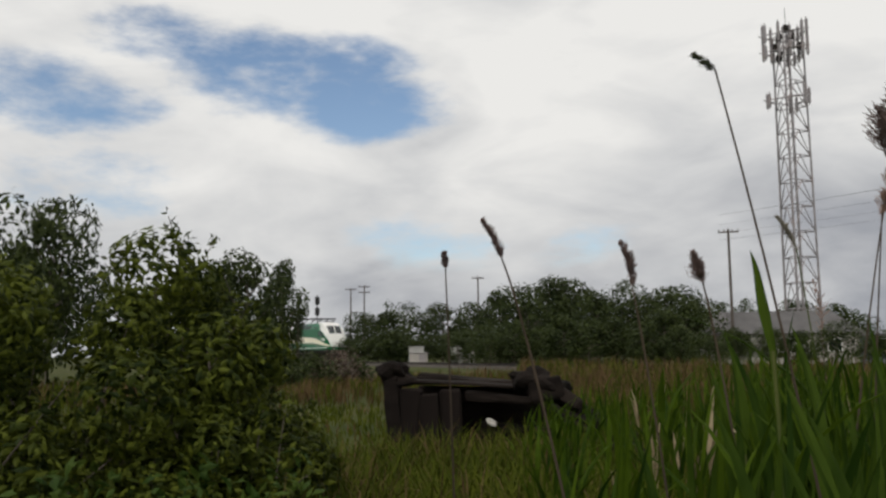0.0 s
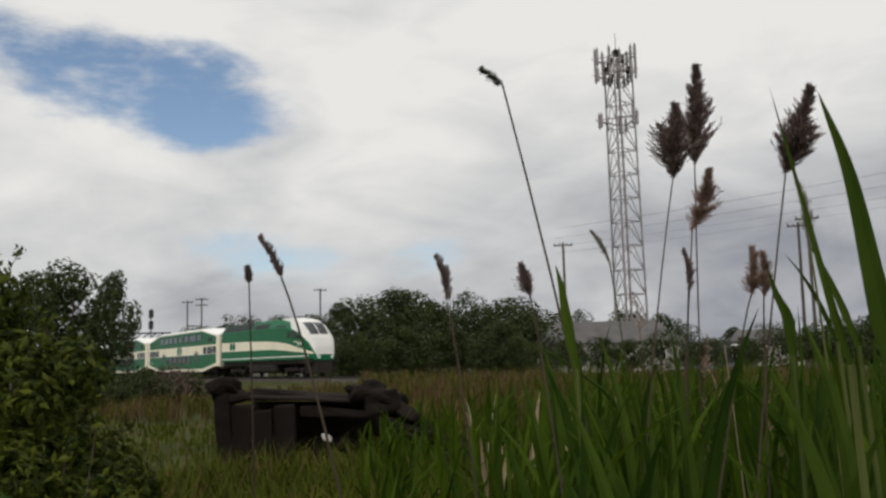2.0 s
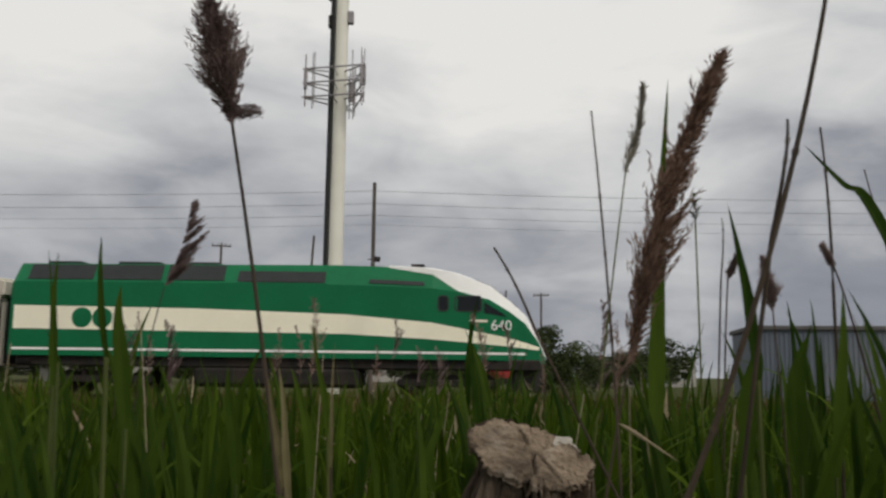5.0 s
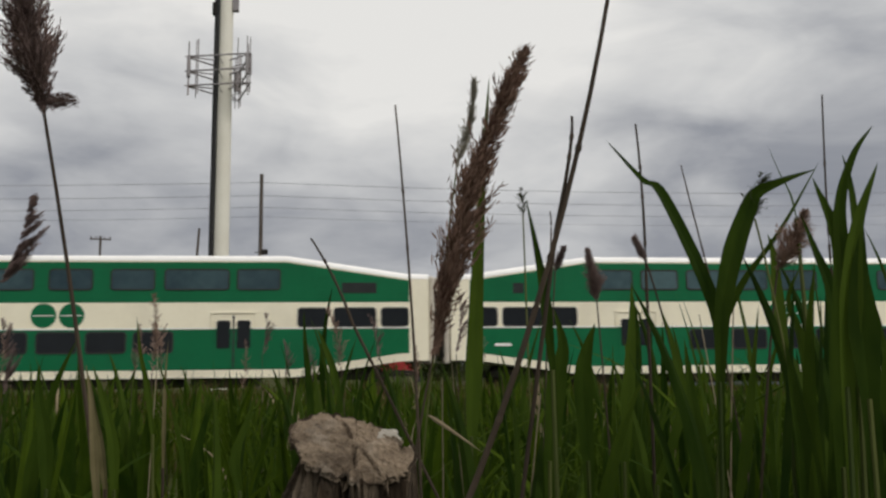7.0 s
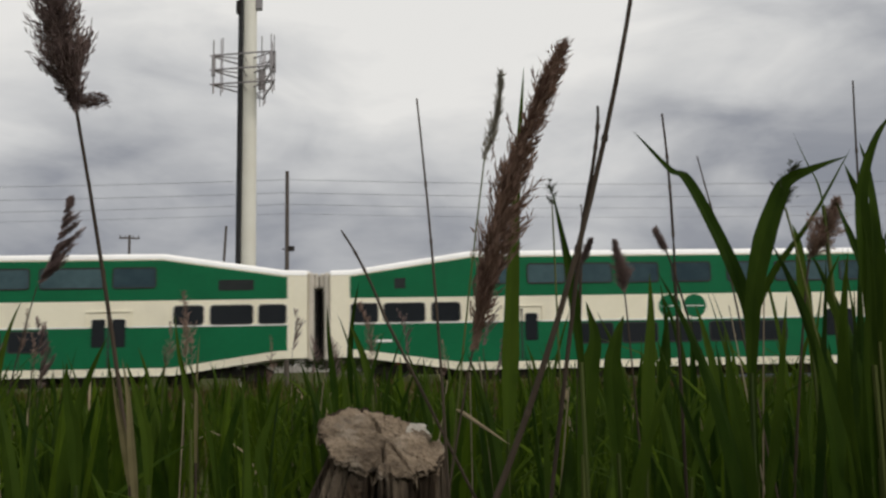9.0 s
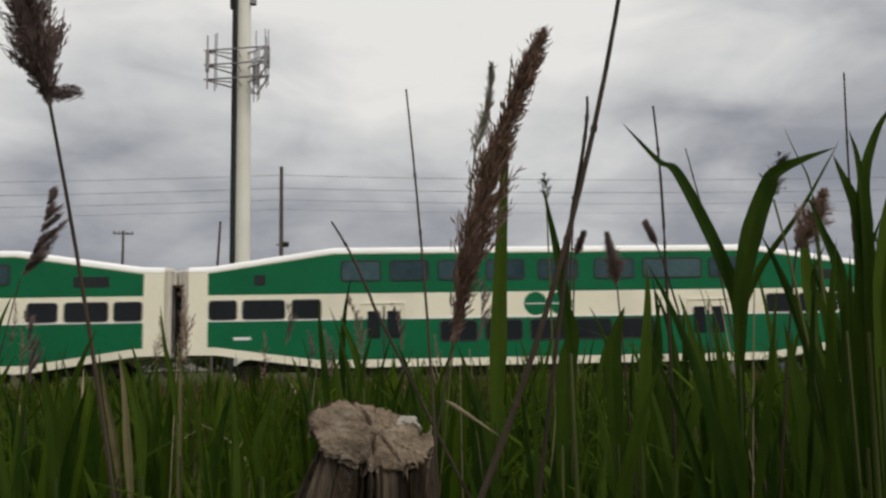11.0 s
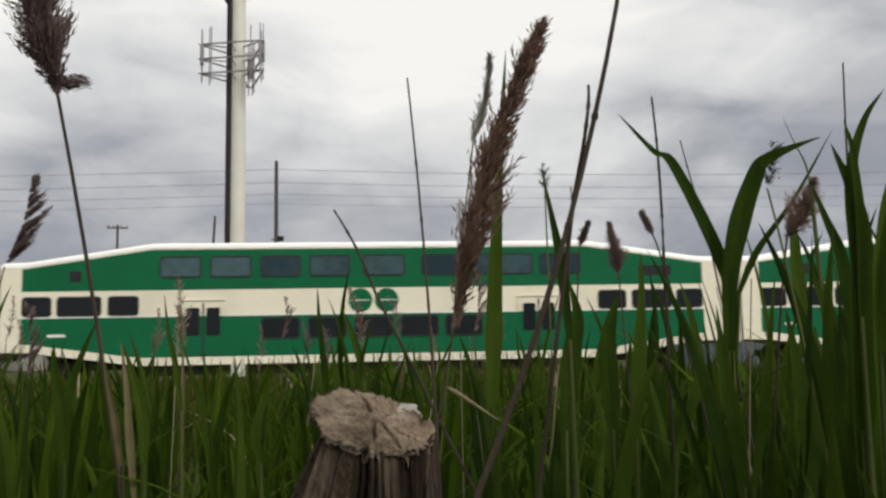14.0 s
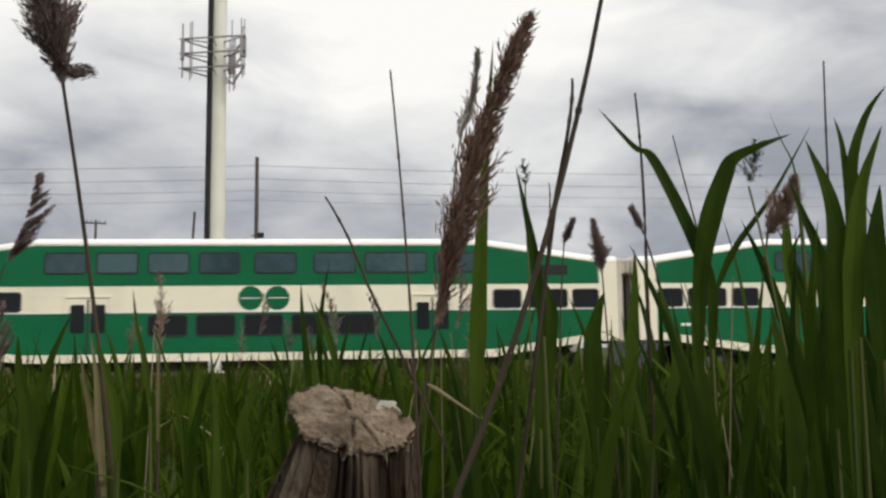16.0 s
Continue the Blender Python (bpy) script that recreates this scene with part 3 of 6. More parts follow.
def build_lattice_tower():
    base = spot(-41.4, 110, -0.5)
    tower = tagged(new("lattice_tower"), "tall grey three-legged lattice telecom mast with antennas", "mast")
    tower.matrix_basis = Matrix.Translation(base) @ pose(0, 0, 0, 0, 0, 62)
    H, R0, R1, LV = 38.5, 2.25, 1.95, 13
    leg = lambda k, z: Vector((math.cos(radians(120 * k)), math.sin(radians(120 * k)), 0)) * (R0 + (R1 - R0) * z / H) + Vector((0, 0, z))
    for k in range(3):
        bm = bmesh.new()
        rod(bm, leg(k, 0), leg(k, H), 0.14, 0.11, 8)
        part("leg", bm, GALV, tower)
    for k in range(3):
        j = (k + 1) % 3
        for i in range(LV):
            z0, z1 = H * i / LV, H * (i + 1) / LV
            mid = (leg(k, z1) + leg(j, z1)) / 2
            for name, a, b in (("brace", leg(k, z0), mid), ("brace", leg(j, z0), mid), ("cross_bar", leg(k, z1), leg(j, z1))):
                bm = bmesh.new()
                rod(bm, a, b, 0.06, n=4)
                part(name, bm, GALV, tower)
    bm = bmesh.new()
    rod(bm, (0.3, 0.2, 0), (0.3, 0.2, H), 0.16, n=6)
    part("cable_run", bm, GALV, tower, "bundled feeder cables")
    rnd = random.Random(5)
    for z, r in ((38.2, 3.3), (36.2, 3.3), (30.4, 3.1)):
        bm = bmesh.new()
        p = [Vector((math.cos(radians(60 + 120 * k)) * r, math.sin(radians(60 + 120 * k)) * r, z)) for k in range(3)]
        for a in range(3):
            q0, q1 = p[a].lerp(p[(a + 1) % 3], 0.12), p[a].lerp(p[(a + 1) % 3], 0.88)
            rod(bm, q0, q1, 0.07, n=5)
            rod(bm, leg(a, z), p[a] * 0.98 + Vector((0, 0, z * 0.02)), 0.06, n=4)
        part("antenna_frame", bm, GALV, tower, "steel antenna mounting frame")
        for a in range(3):
            for f in (0.14, 0.4, 0.62, 0.86):
                if z < 35 and f in (0.4, 0.62):
                    continue
                q = p[a].lerp(p[(a + 1) % 3], f)
                bm = bmesh.new()
                h = rnd.uniform(1.6, 2.3)
                box(bm, (q.x - 0.14, q.y - 0.14, z - 0.9), (q.x + 0.14, q.y + 0.14, z - 0.9 + h), 0.03)
                rod(bm, (q.x, q.y, z - 1.1), (q.x, q.y, z + h - 0.6), 0.05, n=5)
                part("antenna", bm, GALV, tower, "grey panel antenna")
    for k in range(9):
        bm = bmesh.new()
        a, r, z = rnd.uniform(0, 6.3), rnd.uniform(0.6, 1.9), rnd.uniform(35.6, 38.6)
        box(bm, (r * math.cos(a) - 0.3, r * math.sin(a) - 0.25, z), (r * math.cos(a) + 0.3, r * math.sin(a) + 0.25, z + rnd.uniform(0.5, 0.9)), 0.05)
        part("radio_unit", bm, STEEL_DARK, tower, "dark radio unit")
    bm = bmesh.new()
    rod(bm, (0, 0, H), (0, 0, H + 3.2), 0.05, 0.03, 5)
    box(bm, (-0.4, -0.4, H + 0.2), (0.4, 0.4, H + 1.0), 0.1)
    part("top_beacon", bm, STEEL_DARK, tower, "beacon and lightning rod")


def build_monopole():
    base = spot(-7.94, 60, -0.45)
    mast = tagged(new("monopole_mast"), "thick pale steel monopole mast with a triangular antenna rig", "mast")
    mast.matrix_basis = Matrix.Translation(base)
    bm = bmesh.new()
    rod(bm, (0, 0, 0), (0, 0, 34), 0.56, 0.45, 28)
    part("pole", bm, MONO, mast, "pale tapered steel tube")
    bm = bmesh.new()
    for z in (0.0, 11.0):
        rod(bm, (0, 0, z), (0, 0, z + 0.25), 0.56 - z * 0.004, n=28)
        part("flange", bm, MONO, mast)
        bm = bmesh.new()
    for k in range(4):
        bm = bmesh.new()
        rod(bm, (-0.74 + 0.08 * k, -0.18 - 0.06 * k, 0.5), (-0.66 + 0.08 * k, -0.14 - 0.06 * k, 33.5), 0.07, n=6)
        part("feeder_cable", bm, RUBBER, mast, "black feeder cable strapped to the pole")
    rnd = random.Random(3)
    for z in (20.0, 21.0, 22.0):
        R = 2.62
        p = [Vector((math.cos(radians(a)) * R, math.sin(radians(a)) * R, z)) for a in (197, 317, 77)]
        bm = bmesh.new()
        for a in range(3):
            q0, q1 = p[a].lerp(p[(a + 1) % 3], 0.06), p[a].lerp(p[(a + 1) % 3], 0.94)
            rod(bm, q0, q1, 0.06, n=5)
            rod(bm, (0, 0, z), p[a], 0.05, n=5)
            rod(bm, (0, 0, z - 0.5), q0.lerp(q1, 0.5), 0.035, n=4)
        part("antenna_frame", bm, GALV, mast, "triangular steel rig")
    for a in range(3):
        for f in (0.06, 0.2, 0.8, 0.94):
            q = p[a].lerp(p[(a + 1) % 3], f)
            bm = bmesh.new()
            rod(bm, (q.x, q.y, 19.4), (q.x, q.y, 22.9 + rnd.uniform(0, 0.5)), 0.04, n=5)
            if f in (0.06, 0.94):
                box(bm, (q.x - 0.1, q.y - 0.1, 20.6), (q.x + 0.1, q.y + 0.1, 22.0), 0.02)
            part("antenna", bm, GALV, mast, "thin upright antenna")
    for z in (25.5, 27.5):
        bm = bmesh.new()
        box(bm, (0.42, -0.3, z), (0.85, 0.1, z + 0.9), 0.05)
        part("radio_unit", bm, GALV, mast)
        bm = bmesh.new()
        box(bm, (-0.9, -0.3, z - 0.3), (-0.5, 0.1, z + 0.6), 0.05)
        part("radio_unit", bm, STEEL_DARK, mast)


def utility_pole(az, dist, el, arms=1, lean=0.0, r=0.15, lamp=False, label="weathered dark wooden utility pole with a crossarm"):
    h = 0.88 + dist * math.tan(radians(el)) + 0.5
    pole = tagged(new("utility_pole"), label, "utility pole", "poles along the line")
    pole.matrix_basis = Matrix.Translation(spot(az, dist, -0.5)) @ pose(0, 0, 0, 0, lean, -az)
    bm = bmesh.new()
    rod(bm, (0, 0, 0), (0, 0, h), r, r * 0.7, 10)
    part("shaft", bm, POLE_WOOD, pole)
    for k in range(arms):
        bm = bmesh.new()
        z = h - 0.35 - 0.9 * k
        box(bm, (-0.9, -0.06, z), (0.9, 0.06, z + 0.13), 0.015)
        for x in (-0.8, -0.35, 0.35, 0.8):
            rod(bm, (x, 0, z + 0.13), (x, 0, z + 0.32), 0.045, n=6)
        part("crossarm", bm, POLE_WOOD, pole, "crossarm with insulators")
    if lamp:
        bm = bmesh.new()
        box(bm, (0.05, -0.15, h * 0.62), (0.5, 0.15, h * 0.62 + 0.35), 0.06)
        rod(bm, (-0.35, 0, h * 0.63), (0.2, 0, h * 0.63), 0.04)
        part("transformer_box", bm, STEEL_DARK, pole, "dark pole-mounted box")
    return pole


def wire_span(x0, x1, y, z, sag):
    bm = bmesh.new()
    pts = [(x0 + (x1 - x0) * k / 16, y, z - 4 * sag * (k / 16) * (1 - k / 16)) for k in range(17)]
    tube(bm, pts, [0.008] * 17, 4)
    tagged(part("overhead_wire", bm, WIRE), "thin dark overhead power wire between poles", "wire", "overhead wires")


build_lattice_tower()
build_monopole()
POLE_E = utility_pole(-5.5, 60.3, 12.2, arms=0, r=0.17, lamp=True, label="bare dark wooden pole with a small box")
for row in ((-45.4, 85, 7.35, 1, 0), (-30.7, 76, 8.1, 1, 0), (-31.3, 79, 7.7, 1, 0.6), (-61.0, 132, 4.85, 1, 0), (-69.15, 150, 4.18, 1, 0), (-68.3, 145, 4.35, 2, 0),
            (-18.1, 112, 4.85, 1, 0), (5.4, 102, 5.25, 1, 0), (3.0, 108, 5.4, 0, 1.5), (-15.05, 86, 8.0, 1, 0), (-9.8, 82, 8.7, 0, 3.0), (37.0, 62, 12.0, 1, 0)):
    utility_pole(*row)
for z in (13.35, 12.45, 11.65, 11.0):
    for dy in (0.0, 0.5):
        wire_span(-62, -5.8, 60 + dy, z + 0.16 * dy, 0.5)
        wire_span(-5.8, 47, 60 + dy, z + 0.16 * dy, 0.4)

def build_signal_bridge():
    s = -128.0
    b = tagged(new("signal_bridge"), "dark steel signal bridge with signal heads over the track", "signal")
    b.matrix_basis = on_line(s)
    for y in (-4.2, 5.8):
        bm = bmesh.new()
        for q in (-0.5, 0.5):
            rod(bm, (q, y, -0.4), (q, y, 5.6), 0.09, n=6)
        for k in range(6):
            rod(bm, (-0.5, y, k), (0.5, y, k + 1), 0.04, n=4)
        part("upright", bm, STEEL_DARK, b)
    bm = bmesh.new()
    for q in (-0.5, 0.5):
        for z in (5.2, 6.1):
            rod(bm, (q, -4.8, z), (q, 6.2, z), 0.08, n=6)
        for k in range(11):
            rod(bm, (q, -4.8 + k, 5.2), (q, -3.8 + k, 6.1), 0.045, n=4)
    box(bm, (-0.6, -4.8, 6.1), (0.6, 6.2, 6.16))
    part("truss", bm, STEEL_DARK, b, "steel truss walkway")
    for y, h in ((0.6, 3.9), (3.3, 3.4)):
        bm = bmesh.new()
        rod(bm, (0.6, y, 5.4), (0.6, y, 6.2 + h), 0.08, n=6)
        part("signal_mast", bm, STEEL_DARK, b)
        for k in range(2):
            bm = bmesh.new()
            z = 6.6 + 1.6 * k
            box(bm, (0.5, y - 0.32, z), (0.8, y + 0.32, z + 1.15), 0.06)
            for q in (0.25, 0.6, 0.95):
                rod(bm, (0.8, y, z + q), (1.0, y, z + q), 0.11, n=8)
            part("signal_head", bm, RUBBER, b, "black hooded signal head")


build_signal_bridge()

# ---------------------------------------------------------------- far buildings

STUCCO = material("pale_wall", (0.30, 0.28, 0.255), (0.42, 0.40, 0.37), 0.9, 0.3, 8, 0.1, by_object=0.3, stain=(0.4, 0.37, 0.32))
SHINGLE = material("grey_roofing", (0.055, 0.052, 0.052), (0.11, 0.105, 0.105), 0.9, 0.8, 15, 0.2)
CLAD = material("blue_grey_cladding", (0.065, 0.078, 0.10), (0.10, 0.118, 0.145), 0.55, 0.3, 8, 0.05, stain=(0.2, 0.19, 0.18))
RED = material("red_paint", (0.26, 0.012, 0.015), (0.36, 0.02, 0.025), 0.45, 0.6, 8, 0.03)


def house(az, dist, width, depth, eave, ridge, turn=0.0, wall=STUCCO, label="low pale house with a grey pitched roof", windows=3, flat=False):
    h = tagged(new("house"), label, "house", "far houses")
    h.matrix_basis = Matrix.Translation(spot(az, dist, -0.5)) @ pose(0, 0, 0, 0, 0, -az + turn)
    bm = bmesh.new()
    box(bm, (-width / 2, -depth / 2, 0), (width / 2, depth / 2, eave))
    part("wall", bm, wall, h)
    bm = bmesh.new()
    o = 0.4
    if flat:
        box(bm, (-width / 2 - 0.1, -depth / 2 - 0.1, eave), (width / 2 + 0.1, depth / 2 + 0.1, eave + 0.35), 0.05)
    else:
        loft(bm, [[(x, -depth / 2 - o, eave - 0.1), (x * k, 0, ridge), (x, depth / 2 + o, eave - 0.1), (x, 0, eave - 0.12)] for x, k in ((-width / 2 - o, 0.75), (width / 2 + o, 0.75))])
    part("roof", bm, SHINGLE, h, "grey roof")
    for k in range(windows):
        x = -width / 2 + width * (k + 0.5) / windows
        bm = bmesh.new()
        box(bm, (x - 0.65, -depth / 2 - 0.05, 1.1), (x + 0.65, -depth / 2 + 0.02, 2.3), 0.02)
        w = part("window", bm, ROOF_WHITE, h, "white window frame")
        bm = bmesh.new()
        box(bm, (x - 0.55, -depth / 2 - 0.062, 1.2), (x + 0.55, -depth / 2 - 0.052, 2.2))
        part("pane", bm, GLASS, w)


house(-43.0, 92, 13, 8, 2.9, 5.0, 12)
house(-37.3, 96, 10, 6, 2.4, 2.4, 5, wall=CLAD, label="long low garage with a flat dark roof", flat=True)
house(-33.5, 105, 7, 6, 2.6, 4.0, 5, windows=2)
house(-21.5, 128, 13, 9, 3.4, 5.8, -20)
house(-12.2, 150, 16, 9, 4.6, 7.0, 0, label="pale two-storey house behind the line", windows=4)
house(-4.6, 160, 13, 8, 5.2, 5.2, 0, label="pale flat-roofed block far behind the line", flat=True, windows=4)
house(0.2, 155, 9, 8, 5.0, 5.0, 0, label="pale flat-roofed block far behind the line", flat=True)
house(11.5, 140, 16, 9, 4.0, 4.0, 0, label="low pale industrial block", flat=True, windows=5)


def warehouse():
    h = tagged(new("warehouse"), "blue-grey corrugated warehouse behind the railway", "warehouse")
    h.matrix_basis = Matrix.Translation(spot(20.5, 66, -0.5)) @ pose(0, 0, 0, 0, 0, -8)
    bm = bmesh.new()
    box(bm, (-3.4, -4, 0), (9, 4, 4.5))
    part("wall", bm, CLAD, h)
    for k in range(41):
        bm = bmesh.new()
        x = -3.3 + 0.3 * k
        slab(bm, [(x, -4.0, 0), (x + 0.06, -4.05, 0), (x + 0.14, -4.05, 0), (x + 0.2, -4.0, 0)], (0, 0, 4.4))
        part("cladding_rib", bm, CLAD, h)
    bm = bmesh.new()
    box(bm, (-3.6, -4.2, 4.5), (9.2, 4.2, 4.8), 0.05)
    part("roof", bm, SHINGLE, h)


warehouse()


def build_truck():
    t = tagged(new("delivery_truck"), "red box truck with an off-white top parked behind the line", "truck")
    t.matrix_basis = Matrix.Translation(spot(3.0, 84, -0.5)) @ pose(0, 0, 0, 0, 0, 0)
    bm = bmesh.new()
    box(bm, (-2.6, -1.2, 1.1), (1.2, 1.2, 2.15), 0.06)
    part("cargo_box", bm, RED, t, "red cargo box")
    bm = bmesh.new()
    box(bm, (-2.6, -1.2, 2.154), (1.2, 1.2, 2.6), 0.06)
    part("roof_fairing", bm, STUCCO, t, "off-white upper panel of the box")
    bm = bmesh.new()
    loft(bm, [[(x, -1.1, 1.12), (x, -1.1, z), (x, 1.1, z), (x, 1.1, 1.12)] for x, z in ((1.3, 2.3), (2.2, 2.2), (2.7, 1.6), (3.0, 1.4))])
    part("cab", bm, RED, t, "red cab")
    bm = bmesh.new()
    box(bm, (-2.6, -1.22, 0.55), (2.95, 1.22, 1.12), 0.04)
    part("side_skirt", bm, STEEL_DARK, t, "dark side skirt")
    bm = bmesh.new()
    slab(bm, [(1.5, -1.11, 1.55), (2.3, -1.11, 1.55), (2.1, -1.11, 2.05), (1.5, -1.11, 2.05)], (0, -0.01, 0))
    part("window", bm, GLASS, t)
    for x in (-1.7, 2.3):
        for y in (-1.05, 1.05):
            bm = bmesh.new()
            rod(bm, (x, y - 0.12, 0.48), (x, y + 0.12, 0.48), 0.48, n=18)
            part("wheel", bm, RUBBER, t)


build_truck()
for az, dist, w in ((-64.9, 96, 1.9), (-62.1, 99, 2.6)):
    c = tagged(new("equipment_cabinet"), "pale metal trackside equipment cabinet on a base", "cabinet", "trackside cabinets")
    c.matrix_basis = Matrix.Translation(spot(az, dist, -0.5)) @ pose(0, 0, 0, 0, 0, -az)
    bm = bmesh.new()
    box(bm, (-w / 2, -0.6, 0.12), (w / 2, 0.6, 1.35), 0.05)
    part("body", bm, STUCCO, c)
    bm = bmesh.new()
    box(bm, (-w / 2 - 0.08, -0.68, 1.35), (w / 2 + 0.08, 0.68, 1.43), 0.03)
    part("lid", bm, GALV, c)
    bm = bmesh.new()
    box(bm, (-w / 2 - 0.1, -0.7, -0.05), (w / 2 + 0.1, 0.7, 0.12))
    part("base", bm, BALLAST, c)
    bm = bmesh.new()
    box(bm, (0.05, -0.63, 0.3), (w / 2 - 0.1, -0.602, 1.25), 0.01)
    part("door", bm, GALV, c)

# ---------------------------------------------------------------- trees and shrubs


def leaf_cloud(rnd, centres, count, size, droop=0.0, simple=False):
    """Many small folded leaves round clump centres (point, radius)."""
    verts, faces = [], []
    weights = [r**2 for _, r in centres]
    for _ in range(count):
        (c, r), = rnd.choices(centres, weights)
        d = Vector((rnd.gauss(0, 1), rnd.gauss(0, 1), rnd.gauss(0, 1))).normalized()
        p = c + d * r * rnd.uniform(0.55, 1.08) ** 0.7
        n = (d + Vector((rnd.gauss(0, 0.6), rnd.gauss(0, 0.6), rnd.gauss(0.3, 0.6)))).normalized()
        a = n.orthogonal().normalized()
        a.rotate(Matrix.Rotation(rnd.uniform(0, 6.28), 3, n))
        b = n.cross(a)
        s = size * rnd.uniform(0.6, 1.3)
        k = len(verts)
        tip = a * s - n * s * (0.25 + droop)
        if simple:
            verts += [p - a * s, p + b * s * 0.5 - n * 0.1 * s, p + tip, p - b * s * 0.5 - n * 0.1 * s]
            faces += [(k, k + 1, k + 2), (k, k + 2, k + 3)]
            continue
        verts += [p - a * s, p + b * s * 0.45 - n * 0.1 * s, p + tip, p - b * s * 0.45 - n * 0.1 * s, p + n * 0.08 * s]
        faces += [(k, k + 1, k + 4), (k + 1, k + 2, k + 4), (k + 2, k + 3, k + 4), (k + 3, k, k + 4)]
    return verts, faces


def leaves_part(name, verts, faces, mat, parent, label=""):
    me = bpy.data.meshes.new(name)
    me.from_pydata(verts, [], faces)
    me.materials.append(mat)
    ob = new(name, me)
    ob.parent = parent
    return tagged(ob, label)


def build_tree(seed, height, width, leaves=3800, size=0.23, trunk_frac=0.3, label="dark green broadleaf tree with an uneven crown", category="tree", mat=None, group="far trees"):
    rnd = random.Random(seed)
    t = tagged(new("tree"), label, category, group)
    bm = bmesh.new()
    th = height * 0.75
    tube(bm, [(0, 0, -0.3), (rnd.uniform(-0.1, 0.1), 0, th * 0.4), (rnd.uniform(-0.3, 0.3), rnd.uniform(-0.2, 0.2), th)], [height * 0.028, height * 0.02, height * 0.006], 8)
    centres = []
    for k in range(13):
        f = (k + 0.5) / 13
        a = k * 2.4 + rnd.uniform(-0.4, 0.4)
        z = height * (trunk_frac + (0.92 - trunk_frac) * f)
        reach = width * 0.36 * math.sin(math.pi * (0.22 + 0.72 * f)) * rnd.uniform(0.7, 1.25)
        p = Vector((reach * math.cos(a), reach * math.sin(a), z))
        centres.append((p, width * rnd.uniform(0.15, 0.25)))
        z0 = z - height * 0.16
        tube(bm, [(0, 0, z0), Vector((0, 0, z0)).lerp(p, 0.5) + Vector((0, 0, -0.1)), p], [height * 0.010, height * 0.007, height * 0.002], 5)
    centres.append((Vector((0, 0, height * 0.9)), width * 0.17))
    for k in range(10):
        c, r = rnd.choice(centres)
        d = Vector((rnd.gauss(0, 1), rnd.gauss(0, 1), rnd.gauss(0.2, 0.8))).normalized()
        centres.append((c + d * r * 1.1, r * rnd.uniform(0.3, 0.5)))
    part("trunk", bm, BARK, t, "brown trunk and limbs")
    v, f = leaf_cloud(rnd, centres, leaves, size, 0.0, True)
    leaves_part("crown", v, f, mat or TREE_LEAF, t, "leafy crown")
    return t


KINDS = [build_tree(11, 9.0, 9.0), build_tree(12, 9.0, 7.0, trunk_frac=0.2), build_tree(13, 9.0, 11.0, trunk_frac=0.15), build_tree(14, 9.0, 8.0, 3600, 0.22)]
FIRST = [True] * 4


def plant(kind, az, dist, el, spread=1.0, turn=0.0):
    h = 0.88 + dist * math.tan(radians(el)) + 0.5
    k = h / 9.0
    m = Matrix.LocRotScale(spot(az, dist, -0.5), Euler((0, 0, radians(turn))), (k * spread, k * spread, k))
    if FIRST[kind]:
        KINDS[kind].matrix_basis, FIRST[kind] = m, False
    else:
        copy_thing(KINDS[kind], m @ Matrix.Diagonal((*[1 / q for q in KINDS[kind].scale], 1)))


rnd = random.Random(21)
for i, (az, el) in enumerate(((-68.3, 2.4), (-66.9, 2.6), (-65.5, 3.05), (-63.3, 3.45), (-61.2, 3.0), (-59.7, 3.7), (-57.9, 4.2), (-56.6, 4.5), (-55.0, 4.1), (-53.5, 4.15), (-51.9, 3.7), (-50.4, 3.5),
                              (-49.0, 3.7), (-47.6, 3.0), (-46.2, 2.6), (-41.6, 3.0), (-39.3, 2.4), (-35.3, 1.6), (-44.6, 2.4))):
    plant(i % 4, az, rnd.uniform(112, 134), el * rnd.uniform(0.86, 1.06), rnd.uniform(0.85, 1.25), rnd.uniform(0, 360))
    if az > -64:
        plant((i + 2) % 4, az + 0.9, rnd.uniform(78, 100), el * rnd.uniform(0.25, 0.75), rnd.uniform(0.9, 1.5), rnd.uniform(0, 360))
for i, (az, dist, el, sp) in enumerate(((-24.6, 130, 2.9, 1.3), (-23.4, 125, 3.3, 1.2), (-21.9, 135, 2.9, 1.3), (-19.8, 125, 3.4, 1.1), (-18.0, 130, 2.4, 1.4), (-16.5, 110, 1.9, 1.5), (-14.5, 115, 2.1, 1.3),
                                        (-6.9, 100, 3.2, 0.9), (-10.6, 120, 2.1, 1.2), (-27, 120, 2.0, 1.5), (-29.5, 115, 1.7, 1.5), (-3.0, 105, 1.5, 1.6), (-0.5, 95, 1.3, 1.5), (5.6, 58, 3.1, 1.15), (7.6, 64, 1.7, 1.6), (10.2, 66, 1.5, 1.7), (1.4, 76, 1.0, 1.6), (-9.0, 90, 1.2, 1.7), (-12.5, 90, 1.1, 1.7),
                                        (13.0, 100, 2.4, 1.5), (27.5, 80, 3.4, 1.2), (31.0, 85, 3.2, 1.3), (34.0, 80, 3.6, 1.2))):
    plant(i % 4, az, dist, el, sp, 37 * i)
for i in range(13):                              # scrub before the houses
    plant((i + 1) % 4, -48.5 + 1.75 * i + rnd.uniform(-0.4, 0.4), rnd.uniform(66, 76), rnd.uniform(0.75, 1.5), rnd.uniform(1.1, 1.6), 47 * i)
for i in range(22):                              # a low hedge line along the horizon
    plant(i % 4, -27 + 1.9 * i + rnd.uniform(-0.5, 0.5), rnd.uniform(118, 142), rnd.uniform(1.0, 1.9), rnd.uniform(1.4, 2.0), 61 * i)
